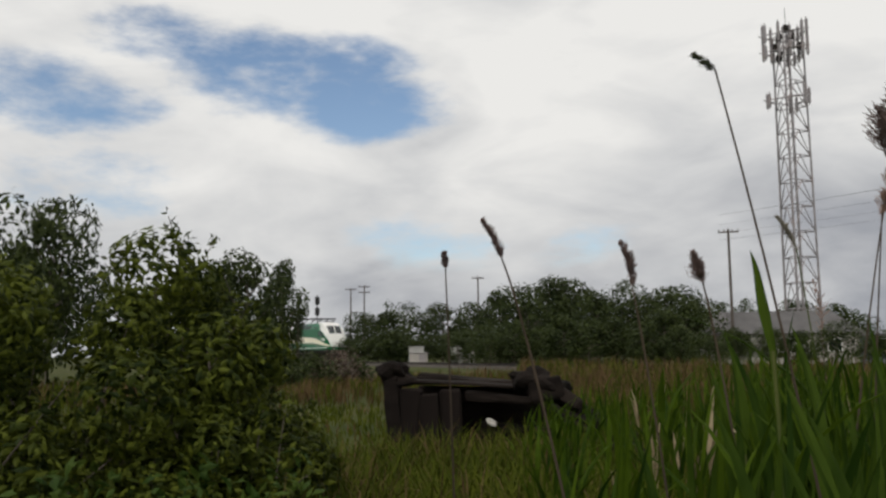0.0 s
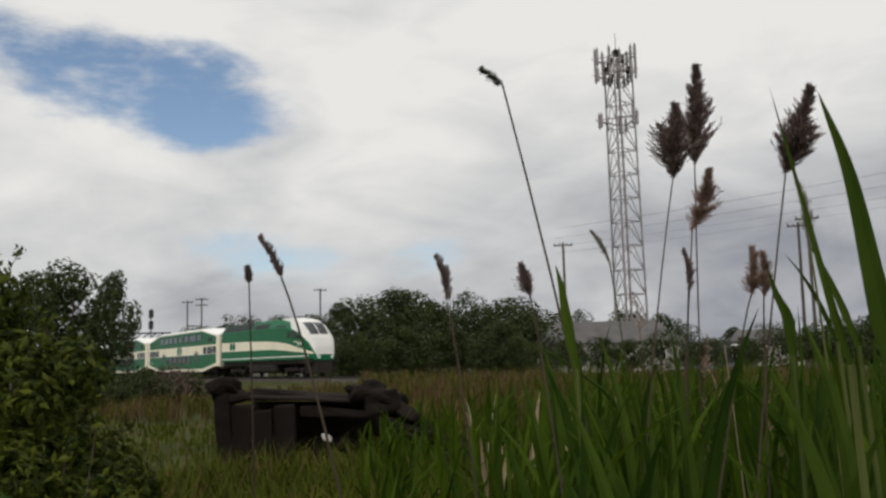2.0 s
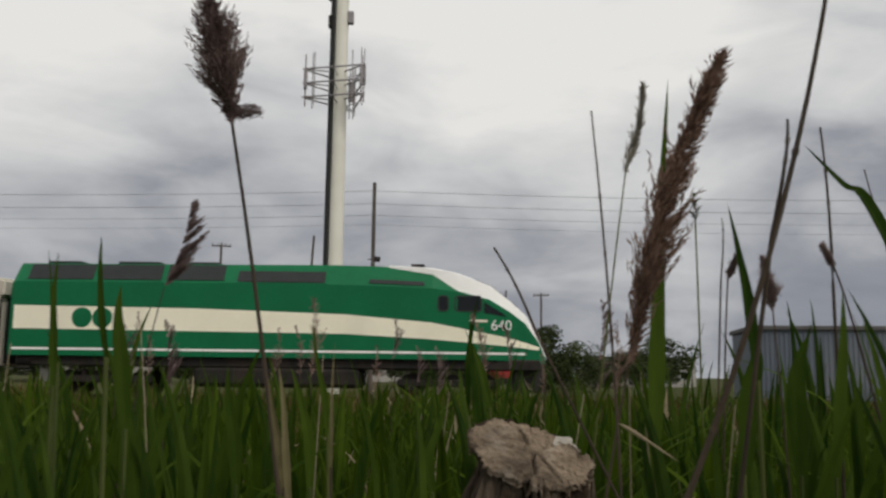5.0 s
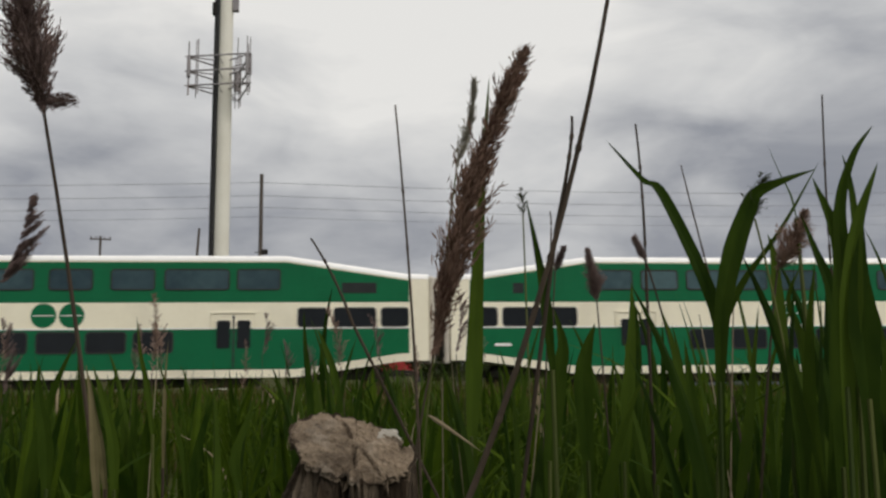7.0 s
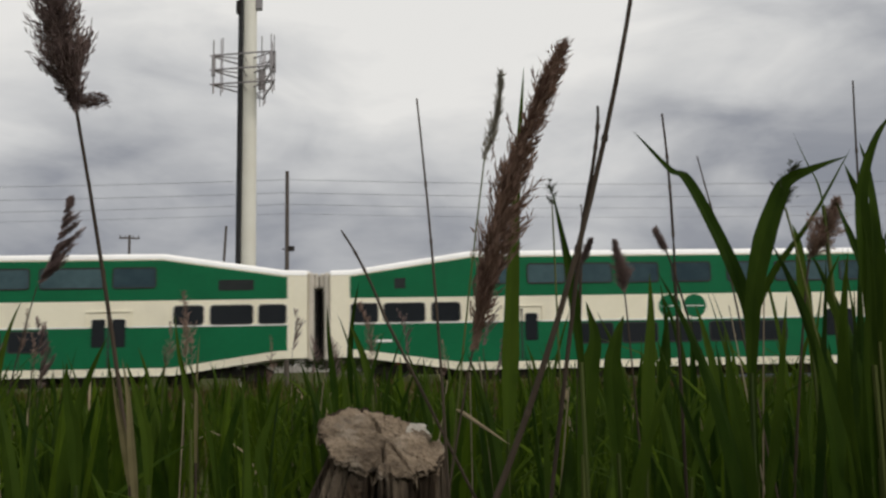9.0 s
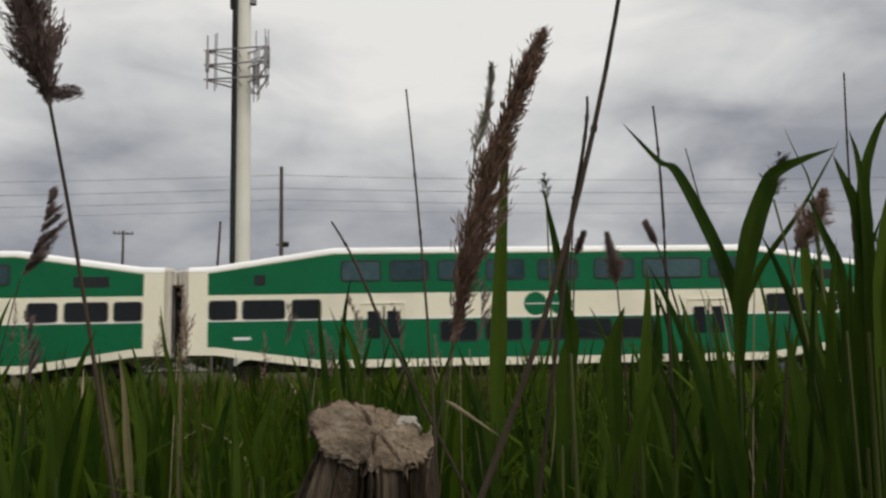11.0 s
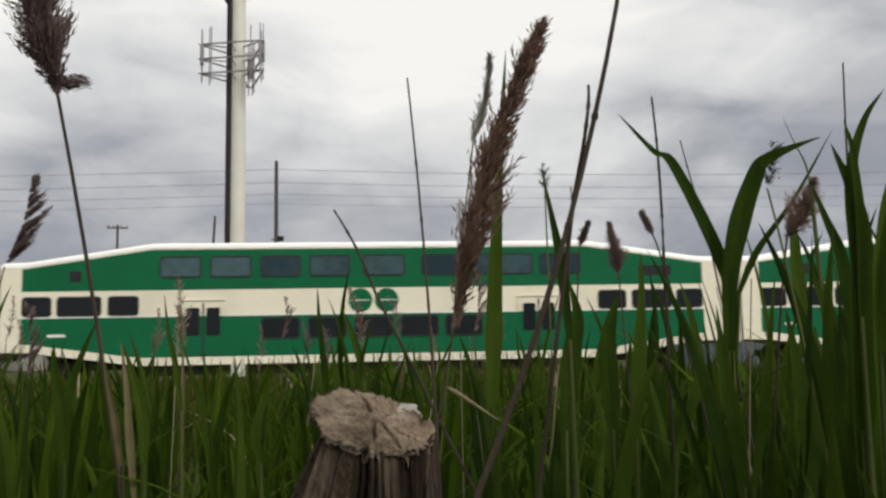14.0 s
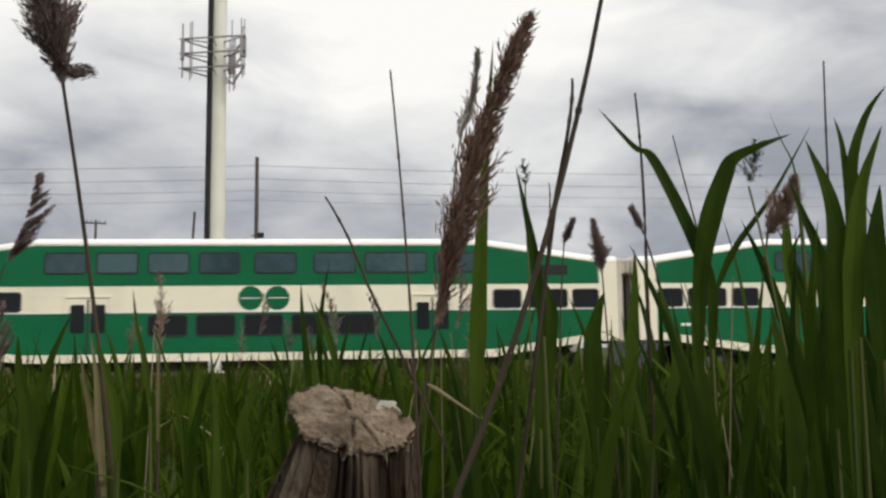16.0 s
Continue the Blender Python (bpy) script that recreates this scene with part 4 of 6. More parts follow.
for i in range(16):                              # low thicket closing the foot of the tree line
    plant((i + 3) % 4, -69 + 1.3 * i + rnd.uniform(-0.3, 0.3), rnd.uniform(98, 110), rnd.uniform(0.9, 1.6), rnd.uniform(1.9, 2.5), 53 * i)
plant(0, -87.2, 40, 8.6, 0.62, 10)
plant(1, -88.6, 44, 6.4, 0.9, 50)
plant(3, -75.8, 60, 6.2, 0.85, 80)
plant(0, -77.3, 62, 5.4, 0.9, 120)
plant(1, -73.6, 66, 5.8, 0.55, 200)
plant(2, -79.5, 58, 4.4, 1.0, 250)
plant(3, -83.0, 55, 4.0, 1.2, 290)
plant(2, -92.5, 45, 7.5, 1.0, 300)
plant(1, -97.0, 45, 7.0, 1.0, 330)


def build_conifer(az, dist, h, w, seed):
    rnd = random.Random(seed)
    t = tagged(new("conifer"), "small dark evergreen beside the railway line", "tree")
    t.matrix_basis = Matrix.Translation(spot(az, dist, -0.5))
    bm = bmesh.new()
    tube(bm, [(0, 0, -0.2), (0, 0, h * 0.95)], [0.09, 0.02], 7)
    part("trunk", bm, BARK, t)
    verts, faces = [], []
    for k in range(2600):
        f = rnd.random() ** 1.3
        z, a = 0.15 + (h - 0.15) * f, rnd.uniform(0, 6.28)
        r = w / 2 * (1 - f) ** 0.8 * rnd.uniform(0.5, 1.1)
        p = Vector((r * math.cos(a), r * math.sin(a), z))
        d = Vector((math.cos(a), math.sin(a), rnd.uniform(-0.3, 0.5))).normalized() * rnd.uniform(0.08, 0.16)
        u = Vector((-math.sin(a), math.cos(a), 0)) * 0.03
        i = len(verts)
        verts += [p - u, p + u, p + d]
        faces.append((i, i + 1, i + 2))
    leaves_part("foliage", verts, faces, TREE_LEAF, t, "dark needles")


build_conifer(-72.7, 40, 3.2, 1.5, 4)
DRY_BUSH = material("russet_shrub_leaves", (0.05, 0.032, 0.028), (0.11, 0.075, 0.05), 0.7, 0.6, 6, 0.0, by_island=0.35, translucent=0.15)
for az, dist, h, w, m in ((-71.7, 37, 1.35, 2.0, TREE_LEAF), (-70.2, 38, 1.35, 2.6, DRY_BUSH), (-68.9, 40, 1.2, 1.4, TREE_LEAF), (-73.9, 36, 1.3, 2.2, TREE_LEAF), (-75.6, 33, 1.6, 3.0, TREE_LEAF)):
    b = build_tree(int(-az * 10), h, w, 1500, 0.07, 0.1, "dense low shrub beside the railway bank", "shrub", m, "shrubs by the bank")
    b.name = "shrub"
    b.matrix_basis = Matrix.Translation(spot(az, dist, -0.5))

SHRUB_LEAF = material("shrub_leaves", (0.012, 0.021, 0.003), (0.088, 0.106, 0.012), 0.62, 2, 25, 0.0, by_island=0.5, translucent=0.24, gloss=0.1)


def build_shrub(az, dist, height, width, depth, leaves, seed, label):
    rnd = random.Random(seed)
    t = tagged(new("shrub"), label, "shrub", "shrubs near the reeds")
    t.matrix_basis = Matrix.Translation(spot(az, dist, -0.52)) @ pose(0, 0, 0, 0, 0, -az)
    centres = []
    bm = bmesh.new()
    for k in range(34):
        a, f = rnd.uniform(0, 6.28), rnd.random()
        r = math.sqrt(rnd.random()) * 0.92
        dome = math.sqrt(max(1 - r * r, 0.05))
        p = Vector((width / 2 * r * math.cos(a), depth / 2 * r * math.sin(a), height * (0.12 + 0.80 * dome * (0.35 + 0.65 * f))))
        centres.append((p, height * rnd.uniform(0.07, 0.15)))
        tube(bm, [(p.x * 0.15, p.y * 0.15, -0.1), (p.x * 0.6, p.y * 0.6, p.z * 0.6), p], [0.014, 0.009, 0.003], 5)
    sprigs = []
    for k in range(26):                          # upright sprigs that break the outline
        c, r = centres[rnd.randrange(len(centres))]
        d = Vector((rnd.gauss(0, 0.5), rnd.gauss(0, 0.5), rnd.uniform(0.5, 1.2))).normalized()
        L = rnd.uniform(0.12, 0.32)
        q = c + d * (r + L)
        tube(bm, [c, q], [0.005, 0.002], 4)
        for j in range(5):
            sprigs.append((c.lerp(q, 0.45 + 0.14 * j), 0.035))
    part("branch_frame", bm, BARK, t, "thin woody branches")
    v, f = leaf_cloud(rnd, centres, leaves, 0.030)
    v2, f2 = leaf_cloud(rnd, sprigs, 900, 0.026)
    n = len(v)
    leaves_part("foliage", v + v2, f + [tuple(i + n for i in q) for q in f2], SHRUB_LEAF, t, "small green leaves")


build_shrub(-84.2, 4.9, 1.98, 2.3, 1.8, 19000, 31, "tall leafy green shrub at the edge of the reeds")
build_shrub(-90.5, 4.7, 1.86, 2.2, 2.0, 15000, 32, "tall leafy green shrub at the edge of the reeds")
build_shrub(-78.6, 5.6, 1.34, 1.3, 1.4, 7000, 33, "lower leafy green shrub beside the lawn")
build_shrub(-85.5, 4.5, 1.10, 2.2, 0.9, 5000, 34, "low shadowed shrub beneath the taller one")
build_shrub(-80.2, 4.4, 1.28, 0.9, 0.9, 5000, 35, "low leafy green shrub beside the lawn")

# ---------------------------------------------------------------- the derelict timber bin

OLD_WOOD = material("blackened_timber", (0.005, 0.004, 0.0035), (0.017, 0.013, 0.011), 0.9, 2, 24, 0.5, stretch=(0.5, 4, 4), by_object=0.25, stain=(0.035, 0.027, 0.022), gloss=0.08)
GREY_BOARD = material("greyed_board", (0.006, 0.0045, 0.004), (0.015, 0.0115, 0.010), 0.9, 2, 24, 0.4, stretch=(4, 4, 0.5), by_object=0.2, gloss=0.08)
BIN = tagged(new("timber_bin"), "collapsing bin of blackened timbers in the long grass", "bin")
BIN.matrix_basis = Matrix.Translation(spot(-61.5, 9.2, -0.5)) @ pose(0, 0, 0, 0, 2.0, 61.5 - 3)
rnd = random.Random(8)


def timber(name, lo, hi, mat, tilt=(0, 0, 0), bevel=0.02, label=""):
    bm = bmesh.new()
    c = [(a + b) / 2 for a, b in zip(lo, hi)]
    box(bm, [a - m for a, m in zip(lo, c)], [b - m for b, m in zip(hi, c)], bevel)
    bmesh.ops.subdivide_edges(bm, edges=[e for e in bm.edges if e.calc_length() > 0.3], cuts=3)
    for v in bm.verts:
        v.co += Vector((rnd.gauss(0, 0.006), rnd.gauss(0, 0.006), rnd.gauss(0, 0.006)))
    ob = part(name, bm, mat, BIN, label)
    ob.matrix_basis = pose(*c, *tilt)
    return ob


for k in range(4):
    timber("top_plank", (-0.84, -0.5 + 0.26 * k, 1.06), (0.36, -0.26 + 0.26 * k, 1.11 + rnd.uniform(-0.02, 0.02)), OLD_WOOD, (rnd.uniform(-3, 3), rnd.uniform(1, 4), rnd.uniform(-2, 2)))
for k in range(3):
    timber("side_board", (-0.92 + 0.20 * k, -0.56 + 0.01 * k, 0.0), (-0.715 + 0.20 * k, -0.50 + 0.01 * k, 1.03 - 0.05 * k * (k % 2)), GREY_BOARD, (rnd.uniform(-4, 4), rnd.uniform(-4, 3), rnd.uniform(-3, 3)), label="greyed upright board")
timber("post", (-1.02, -0.56, -0.1), (-0.84, -0.36, 1.16), OLD_WOOD, (0, -7, 4), 0.05)
timber("back_wall", (-0.85, 0.42, 0.0), (0.5, 0.5, 1.02), OLD_WOOD)
timber("front_rail", (-0.30, -0.52, 0.92), (0.40, -0.44, 1.0), OLD_WOOD, (0, 4, 0))
timber("leaning_slab", (0.42, -0.60, 0.62), (1.22, -0.22, 0.70), OLD_WOOD, (-8, 33, 4), 0.02, "dark slab leaning where the bin has fallen in")
timber("gable_board", (0.30, -0.56, 0.95), (0.62, -0.50, 1.16), OLD_WOOD, (0, -12, 0), 0.02)
timber("inner_board", (-0.2, -0.2, 0.0), (0.5, -0.08, 0.70), GREY_BOARD, (14, 5, 0))
for k in range(11):
    x = 0.22 + 0.085 * k
    z = 1.12 - 0.062 * k - 0.06 * (k % 3)
    timber("fallen_timber", (x, -0.52 + 0.09 * (k % 4), z - 0.13), (x + 0.62, -0.36 + 0.09 * (k % 4), z), OLD_WOOD, (rnd.uniform(-25, 25), rnd.uniform(8, 48), rnd.uniform(-30, 30)), 0.03, "fallen dark timber")
for x, y, z, r in ((-0.96, -0.46, 1.15, 0.13), (0.36, -0.42, 1.14, 0.15), (0.50, -0.40, 1.06, 0.12)):
    bm = bmesh.new()
    bmesh.ops.create_icosphere(bm, subdivisions=3, radius=r)
    for v in bm.verts:
        v.co *= 1 + 0.9 * noise.noise(v.co * 8 + Vector((x * 9, 0, 0)))
    k = part("rotten_post_head", bm, OLD_WOOD, BIN, "rounded rotten post head")
    k.matrix_basis = pose(x, y, z, 0, 0, 0) @ Matrix.Diagonal((1.3, 1, 0.75, 1))

PALE_METAL = material("pale_cabinet_paint", (0.24, 0.24, 0.225), (0.34, 0.34, 0.32), 0.6, 1.5, 20, 0.1, stain=(0.30, 0.26, 0.21))


def trackside_cabinet(x, y, w, h):
    c = tagged(new("trackside_cabinet"), "pale metal equipment cabinet at the foot of the trees", "cabinet", "trackside cabinets")
    c.matrix_basis = pose(x, y, -0.52, 0, 0, math.degrees(math.atan2(-x, y)))
    bm = bmesh.new()
    box(bm, (-w / 2, -0.4, 0), (w / 2, 0.4, h - 0.1), 0.04)
    part("body", bm, PALE_METAL, c)
    bm = bmesh.new()
    box(bm, (-w / 2 - 0.06, -0.47, h - 0.098), (w / 2 + 0.06, 0.47, h), 0.03)
    part("lid", bm, PALE_METAL, c, "overhanging pale lid")
    for s in (-1, 1):
        bm = bmesh.new()
        box(bm, (s * w / 4 - w / 5, -0.425, 0.15), (s * w / 4 + w / 5, -0.402, h - 0.2), 0.01)
        part("door", bm, PALE_METAL, c)


trackside_cabinet(-87.2, 40.6, 1.6, 2.1)
trackside_cabinet(-85.3, 44.5, 1.3, 2.2)


def crumpled_litter(x, y, z):
    bm = bmesh.new()
    bmesh.ops.create_icosphere(bm, subdivisions=3, radius=0.032)
    for v in bm.verts:
        v.co = Vector((v.co.x * 1.7, v.co.y, v.co.z * 0.8)) * (1 + 0.9 * noise.noise(v.co * 30))
    ob = part("litter", bm, STUCCO)
    ob.matrix_basis = pose(x, y, z, 10, 20, 30)
    tagged(ob, "crumpled pale scrap lying on the fallen timbers", "litter")


crumpled_litter(-7.66, 4.10, 0.24)

# ---------------------------------------------------------------- the old post

END_GRAIN = material("weathered_end_grain", (0.060, 0.042, 0.028), (0.33, 0.255, 0.18), 0.95, 22, 110, 0.8, stain=(0.50, 0.44, 0.36), stain_amount=0.6, gloss=0.2)
POST_BARK = material("split_grey_bark", (0.006, 0.004, 0.0028), (0.105, 0.075, 0.050), 0.95, 12, 70, 1.0, stretch=(3, 3, 0.30), stain=(0.26, 0.21, 0.155), stain_amount=0.6, gloss=0.15)

LICHEN = material("pale_lichen", (0.22, 0.20, 0.165), (0.44, 0.41, 0.35), 0.95, 30, 200, 0.6)


def build_post():
    post = tagged(new("old_post"), "thick weathered wooden post with a cracked sloping top", "post")
    post.matrix_basis = pose(0.019, 1.372, 0.0)
    n, rnd = 144, random.Random(17)
    groove = [abs(noise.noise(Vector((k * 0.42, 3.1, 0)))) + 0.5 * abs(noise.noise(Vector((k * 0.95, 9.1, 0)))) for k in range(n)]
    split = {rnd.randrange(n): rnd.uniform(0.010, 0.024) for _ in range(22)}

    def radius(k, z, deep=1.0):
        a = 2 * math.pi * k / n
        g = (0.6 - groove[k]) * 0.027 + split.get(k, 0.0) * (1 if z < 0.80 else 0.7)
        flare = 0.13 * max(0.77 - z, 0) / 0.25 if math.cos(a) < 0 else 0.022 * min(max(0.76 - z, 0) / 0.2, 1)
        return 0.086 + min(flare, 0.12) - g * deep + 0.010 * noise.noise(Vector((math.cos(a) * 2, math.sin(a) * 2, z * 3)))

    def top_z(x, y):
        return 0.783 + 0.40 * y - 0.24 * x
    bm = bmesh.new()
    rings = []
    levels = [-0.60, -0.2, 0.2, 0.45, 0.55, 0.62, 0.67, 0.71, 0.74, 0.765]
    for z in levels + ["rim"]:
        ring = []
        for k in range(n):
            a = 2 * math.pi * k / n
            r = radius(k, 0.74, 0.3) if z == "rim" else radius(k, z)
            x, y = r * math.cos(a), r * math.sin(a)
            zz = top_z(x, y) - 0.004 + 0.008 * noise.noise(Vector((k * 0.38, 0, 7))) if z == "rim" else min(z, top_z(x, y) - 0.012 - (0.74 - z) * 0.12)
            ring.append(bm.verts.new((x, y, zz)))
        rings.append(ring)
    for a, b in zip(rings, rings[1:]):
        for k in range(n):
            j = (k + 1) % n
            bm.faces.new((a[k], a[j], b[j], b[k]))
    part("trunk", bm, POST_BARK, post, "dark split bark sides")
    # the top: rings of wood with radial cracks
    bm = bmesh.new()
    cracks = [0.9, 2.0, 3.3, 4.55, 5.2, 5.75]
    m, prev = 24, None
    centre = None
    for i in range(m + 1):
        f = i / m
        ring = []
        for k in range(n):
            a = 2 * math.pi * k / n
            r = (radius(k, 0.74, 0.3) - 0.002) * f + 0.001
            x, y = r * math.cos(a), r * math.sin(a)
            dip = 0.0
            for q, c in enumerate(cracks):
                w = abs((a - c - 0.25 * math.sin(9 * f + q) * 0.3 + math.pi) % (2 * math.pi) - math.pi) * r
                if f > 0.1 + 0.1 * (q % 3):
                    dip = max(dip, 0.020 * max(0, 1 - w / 0.0042))
            z = top_z(x, y) + 0.0016 * math.sin(r * 620) + 0.008 * noise.noise(Vector((x * 26, y * 26, 2))) + 0.0015 * f * noise.noise(Vector((a * 9, f * 3, 5))) + 0.0014 * noise.noise(Vector((x * 130, y * 130, 1))) - dip - 0.008 * max(0, f - 0.9) / 0.1
            z += 0.008 * math.exp(-((a - 1.0) ** 2) / 0.2) * max(f - 0.5, 0)
            ring.append(bm.verts.new((x, y, z)))
        if prev:
            for k in range(n):
                j = (k + 1) % n
                bm.faces.new((prev[k], prev[j], ring[j], ring[k]))
        prev = ring
    part("end_grain", bm, END_GRAIN, post, "grey cracked end grain")
    bm = bmesh.new()
    bmesh.ops.create_icosphere(bm, subdivisions=3, radius=0.013)
    for v in bm.verts:
        v.co = Vector((v.co.x * 1.25, v.co.y * 1.5, v.co.z * 0.18)) * (1 + 1.1 * noise.noise(v.co * 90))
    k = part("lichen_patch", bm, LICHEN, post, "pale lichen crust on the rim")
    k.matrix_basis = pose(0.050, 0.052, top_z(0.050, 0.052) - 0.002, 20, 8, 0)


build_post()

# ---------------------------------------------------------------- reeds

REED_LEAF = material("reed_leaf", (0.016, 0.036, 0.004), (0.062, 0.100, 0.007), 0.65, 5, 60, 0.05, by_island=0.35, translucent=0.42, stretch=(1, 1, 0.3), gloss=0.04)
REED_LEAF_ONE = material("reed_leaf_blade", (0.015, 0.034, 0.004), (0.062, 0.100, 0.012), 0.62, 5, 60, 0.05, by_object=0.35, translucent=0.46, stretch=(1, 1, 0.3), gloss=0.05)
REED_STEM = material("reed_stem", (0.030, 0.048, 0.010), (0.10, 0.11, 0.032), 0.7, 6, 50, 0.1, by_object=0.3, stretch=(1, 1, 0.2), gloss=0.15)
DEAD_STEM = material("dead_reed_stem", (0.030, 0.022, 0.016), (0.085, 0.064, 0.046), 0.85, 6, 50, 0.2, by_object=0.25, stretch=(1, 1, 0.2), gloss=0.15)
DEAD_LEAF = material("dead_reed_leaf", (0.15, 0.11, 0.06), (0.36, 0.29, 0.18), 0.8, 6, 40, 0.1, by_island=0.4, translucent=0.2)
WITHERED = material("withered_reed_blade", (0.09, 0.08, 0.035), (0.20, 0.17, 0.09), 0.8, 6, 40, 0.1, by_object=0.3, translucent=0.25, gloss=0.1)
PLUME = {
    "dark": material("dark_plume", (0.105, 0.074, 0.068), (0.29, 0.21, 0.19), 0.9, 9, 70, 0.0, by_island=0.35, translucent=0.25),
    "soft": material("mauve_plume", (0.105, 0.073, 0.070), (0.28, 0.20, 0.18), 0.9, 9, 70, 0.0, by_island=0.35, translucent=0.3),
    "brown": material("russet_plume", (0.17, 0.105, 0.084), (0.46, 0.33, 0.26), 0.9, 9, 70, 0.0, by_island=0.35, translucent=0.42),
    "wisp": material("pale_plume", (0.17, 0.16, 0.125), (0.36, 0.33, 0.27), 0.9, 9, 70, 0.0, by_island=0.35, translucent=0.3),
    "green": material("green_plume", (0.030, 0.040, 0.020), (0.085, 0.095, 0.050), 0.9, 9, 70, 0.0, by_island=0.35, translucent=0.25),
}
PLUME.update(long=material("long_russet_plume", (0.12, 0.070, 0.055), (0.36, 0.245, 0.19), 0.9, 9, 70, 0.0, by_island=0.35, translucent=0.35, gloss=0.1), brown2=PLUME["brown"], bushy=PLUME["soft"], flag=PLUME["green"])
PLUME_TEXT = {"long": "long russet-brown", "brown2": "plump russet-brown", "bushy": "broad bushy mauve-brown", "flag": "small drooping dark", "dark": "dark purple-brown", "soft": "soft mauve-brown", "brown": "russet-brown", "wisp": "pale wispy", "green": "small greenish"}
SWAYING = []


def curve_points(a, b, c, n):
    """A smooth bend from a past b to c."""
    a, b, c = Vector(a), Vector(b), Vector(c)
    k = 2 * b - (a + c) / 2
    return [(1 - t) ** 2 * a + 2 * t * (1 - t) * k + t * t * c for t in [i / n for i in range(n + 1)]]


def ribbon(verts, faces, pts, width, side, fold=0.25, widest=0.3):
    """A folded leaf blade along the points, broad near the foot and drawn out to a fine tip."""
    n, k0 = len(pts) - 1, len(verts)
    for i, p in enumerate(pts):
        f = i / n
        w = width * (min(f / widest, 1) ** 0.7 * 0.85 + 0.15) * (1 - max(f - widest, 0) / (1 - widest)) ** 0.8
        d = (pts[min(i + 1, n)] - pts[max(i - 1, 0)]).normalized()
        s = (side - d * side.dot(d)).normalized()
        up = s.cross(d)
        verts += [p + s * w / 2 + up * w * fold, p, p - s * w / 2 + up * w * fold]
    for i in range(n):
        a = k0 + 3 * i
        faces += [(a, a + 1, a + 4, a + 3), (a + 1, a + 2, a + 5, a + 4)]


# fullness, branchlets, lean to the wind, locks, fullest at, taper to the tip
HEADS = {"dark": (0.20, 700, 0.20, 44, 0.10, 1.0), "soft": (0.20, 340, 1.2, 15, 0.20, 0.8), "brown2": (0.22, 600, 0.22, 36, 0.12, 0.95), "long": (0.045, 900, 0.55, 90, 0.10, 0.35),
         "bushy": (0.175, 1000, -0.10, 40, 0.16, 0.42), "wisp": (0.050, 220, 0.2, 70, 0.3, 0.8), "green": (0.30, 70, 0.0, 9, 0.2, 0.6), "flag": (0.20, 120, -0.7, 10, 0.3, 0.7), "brown": (0.15, 280, 0.3, 24, 0.25, 0.9)}


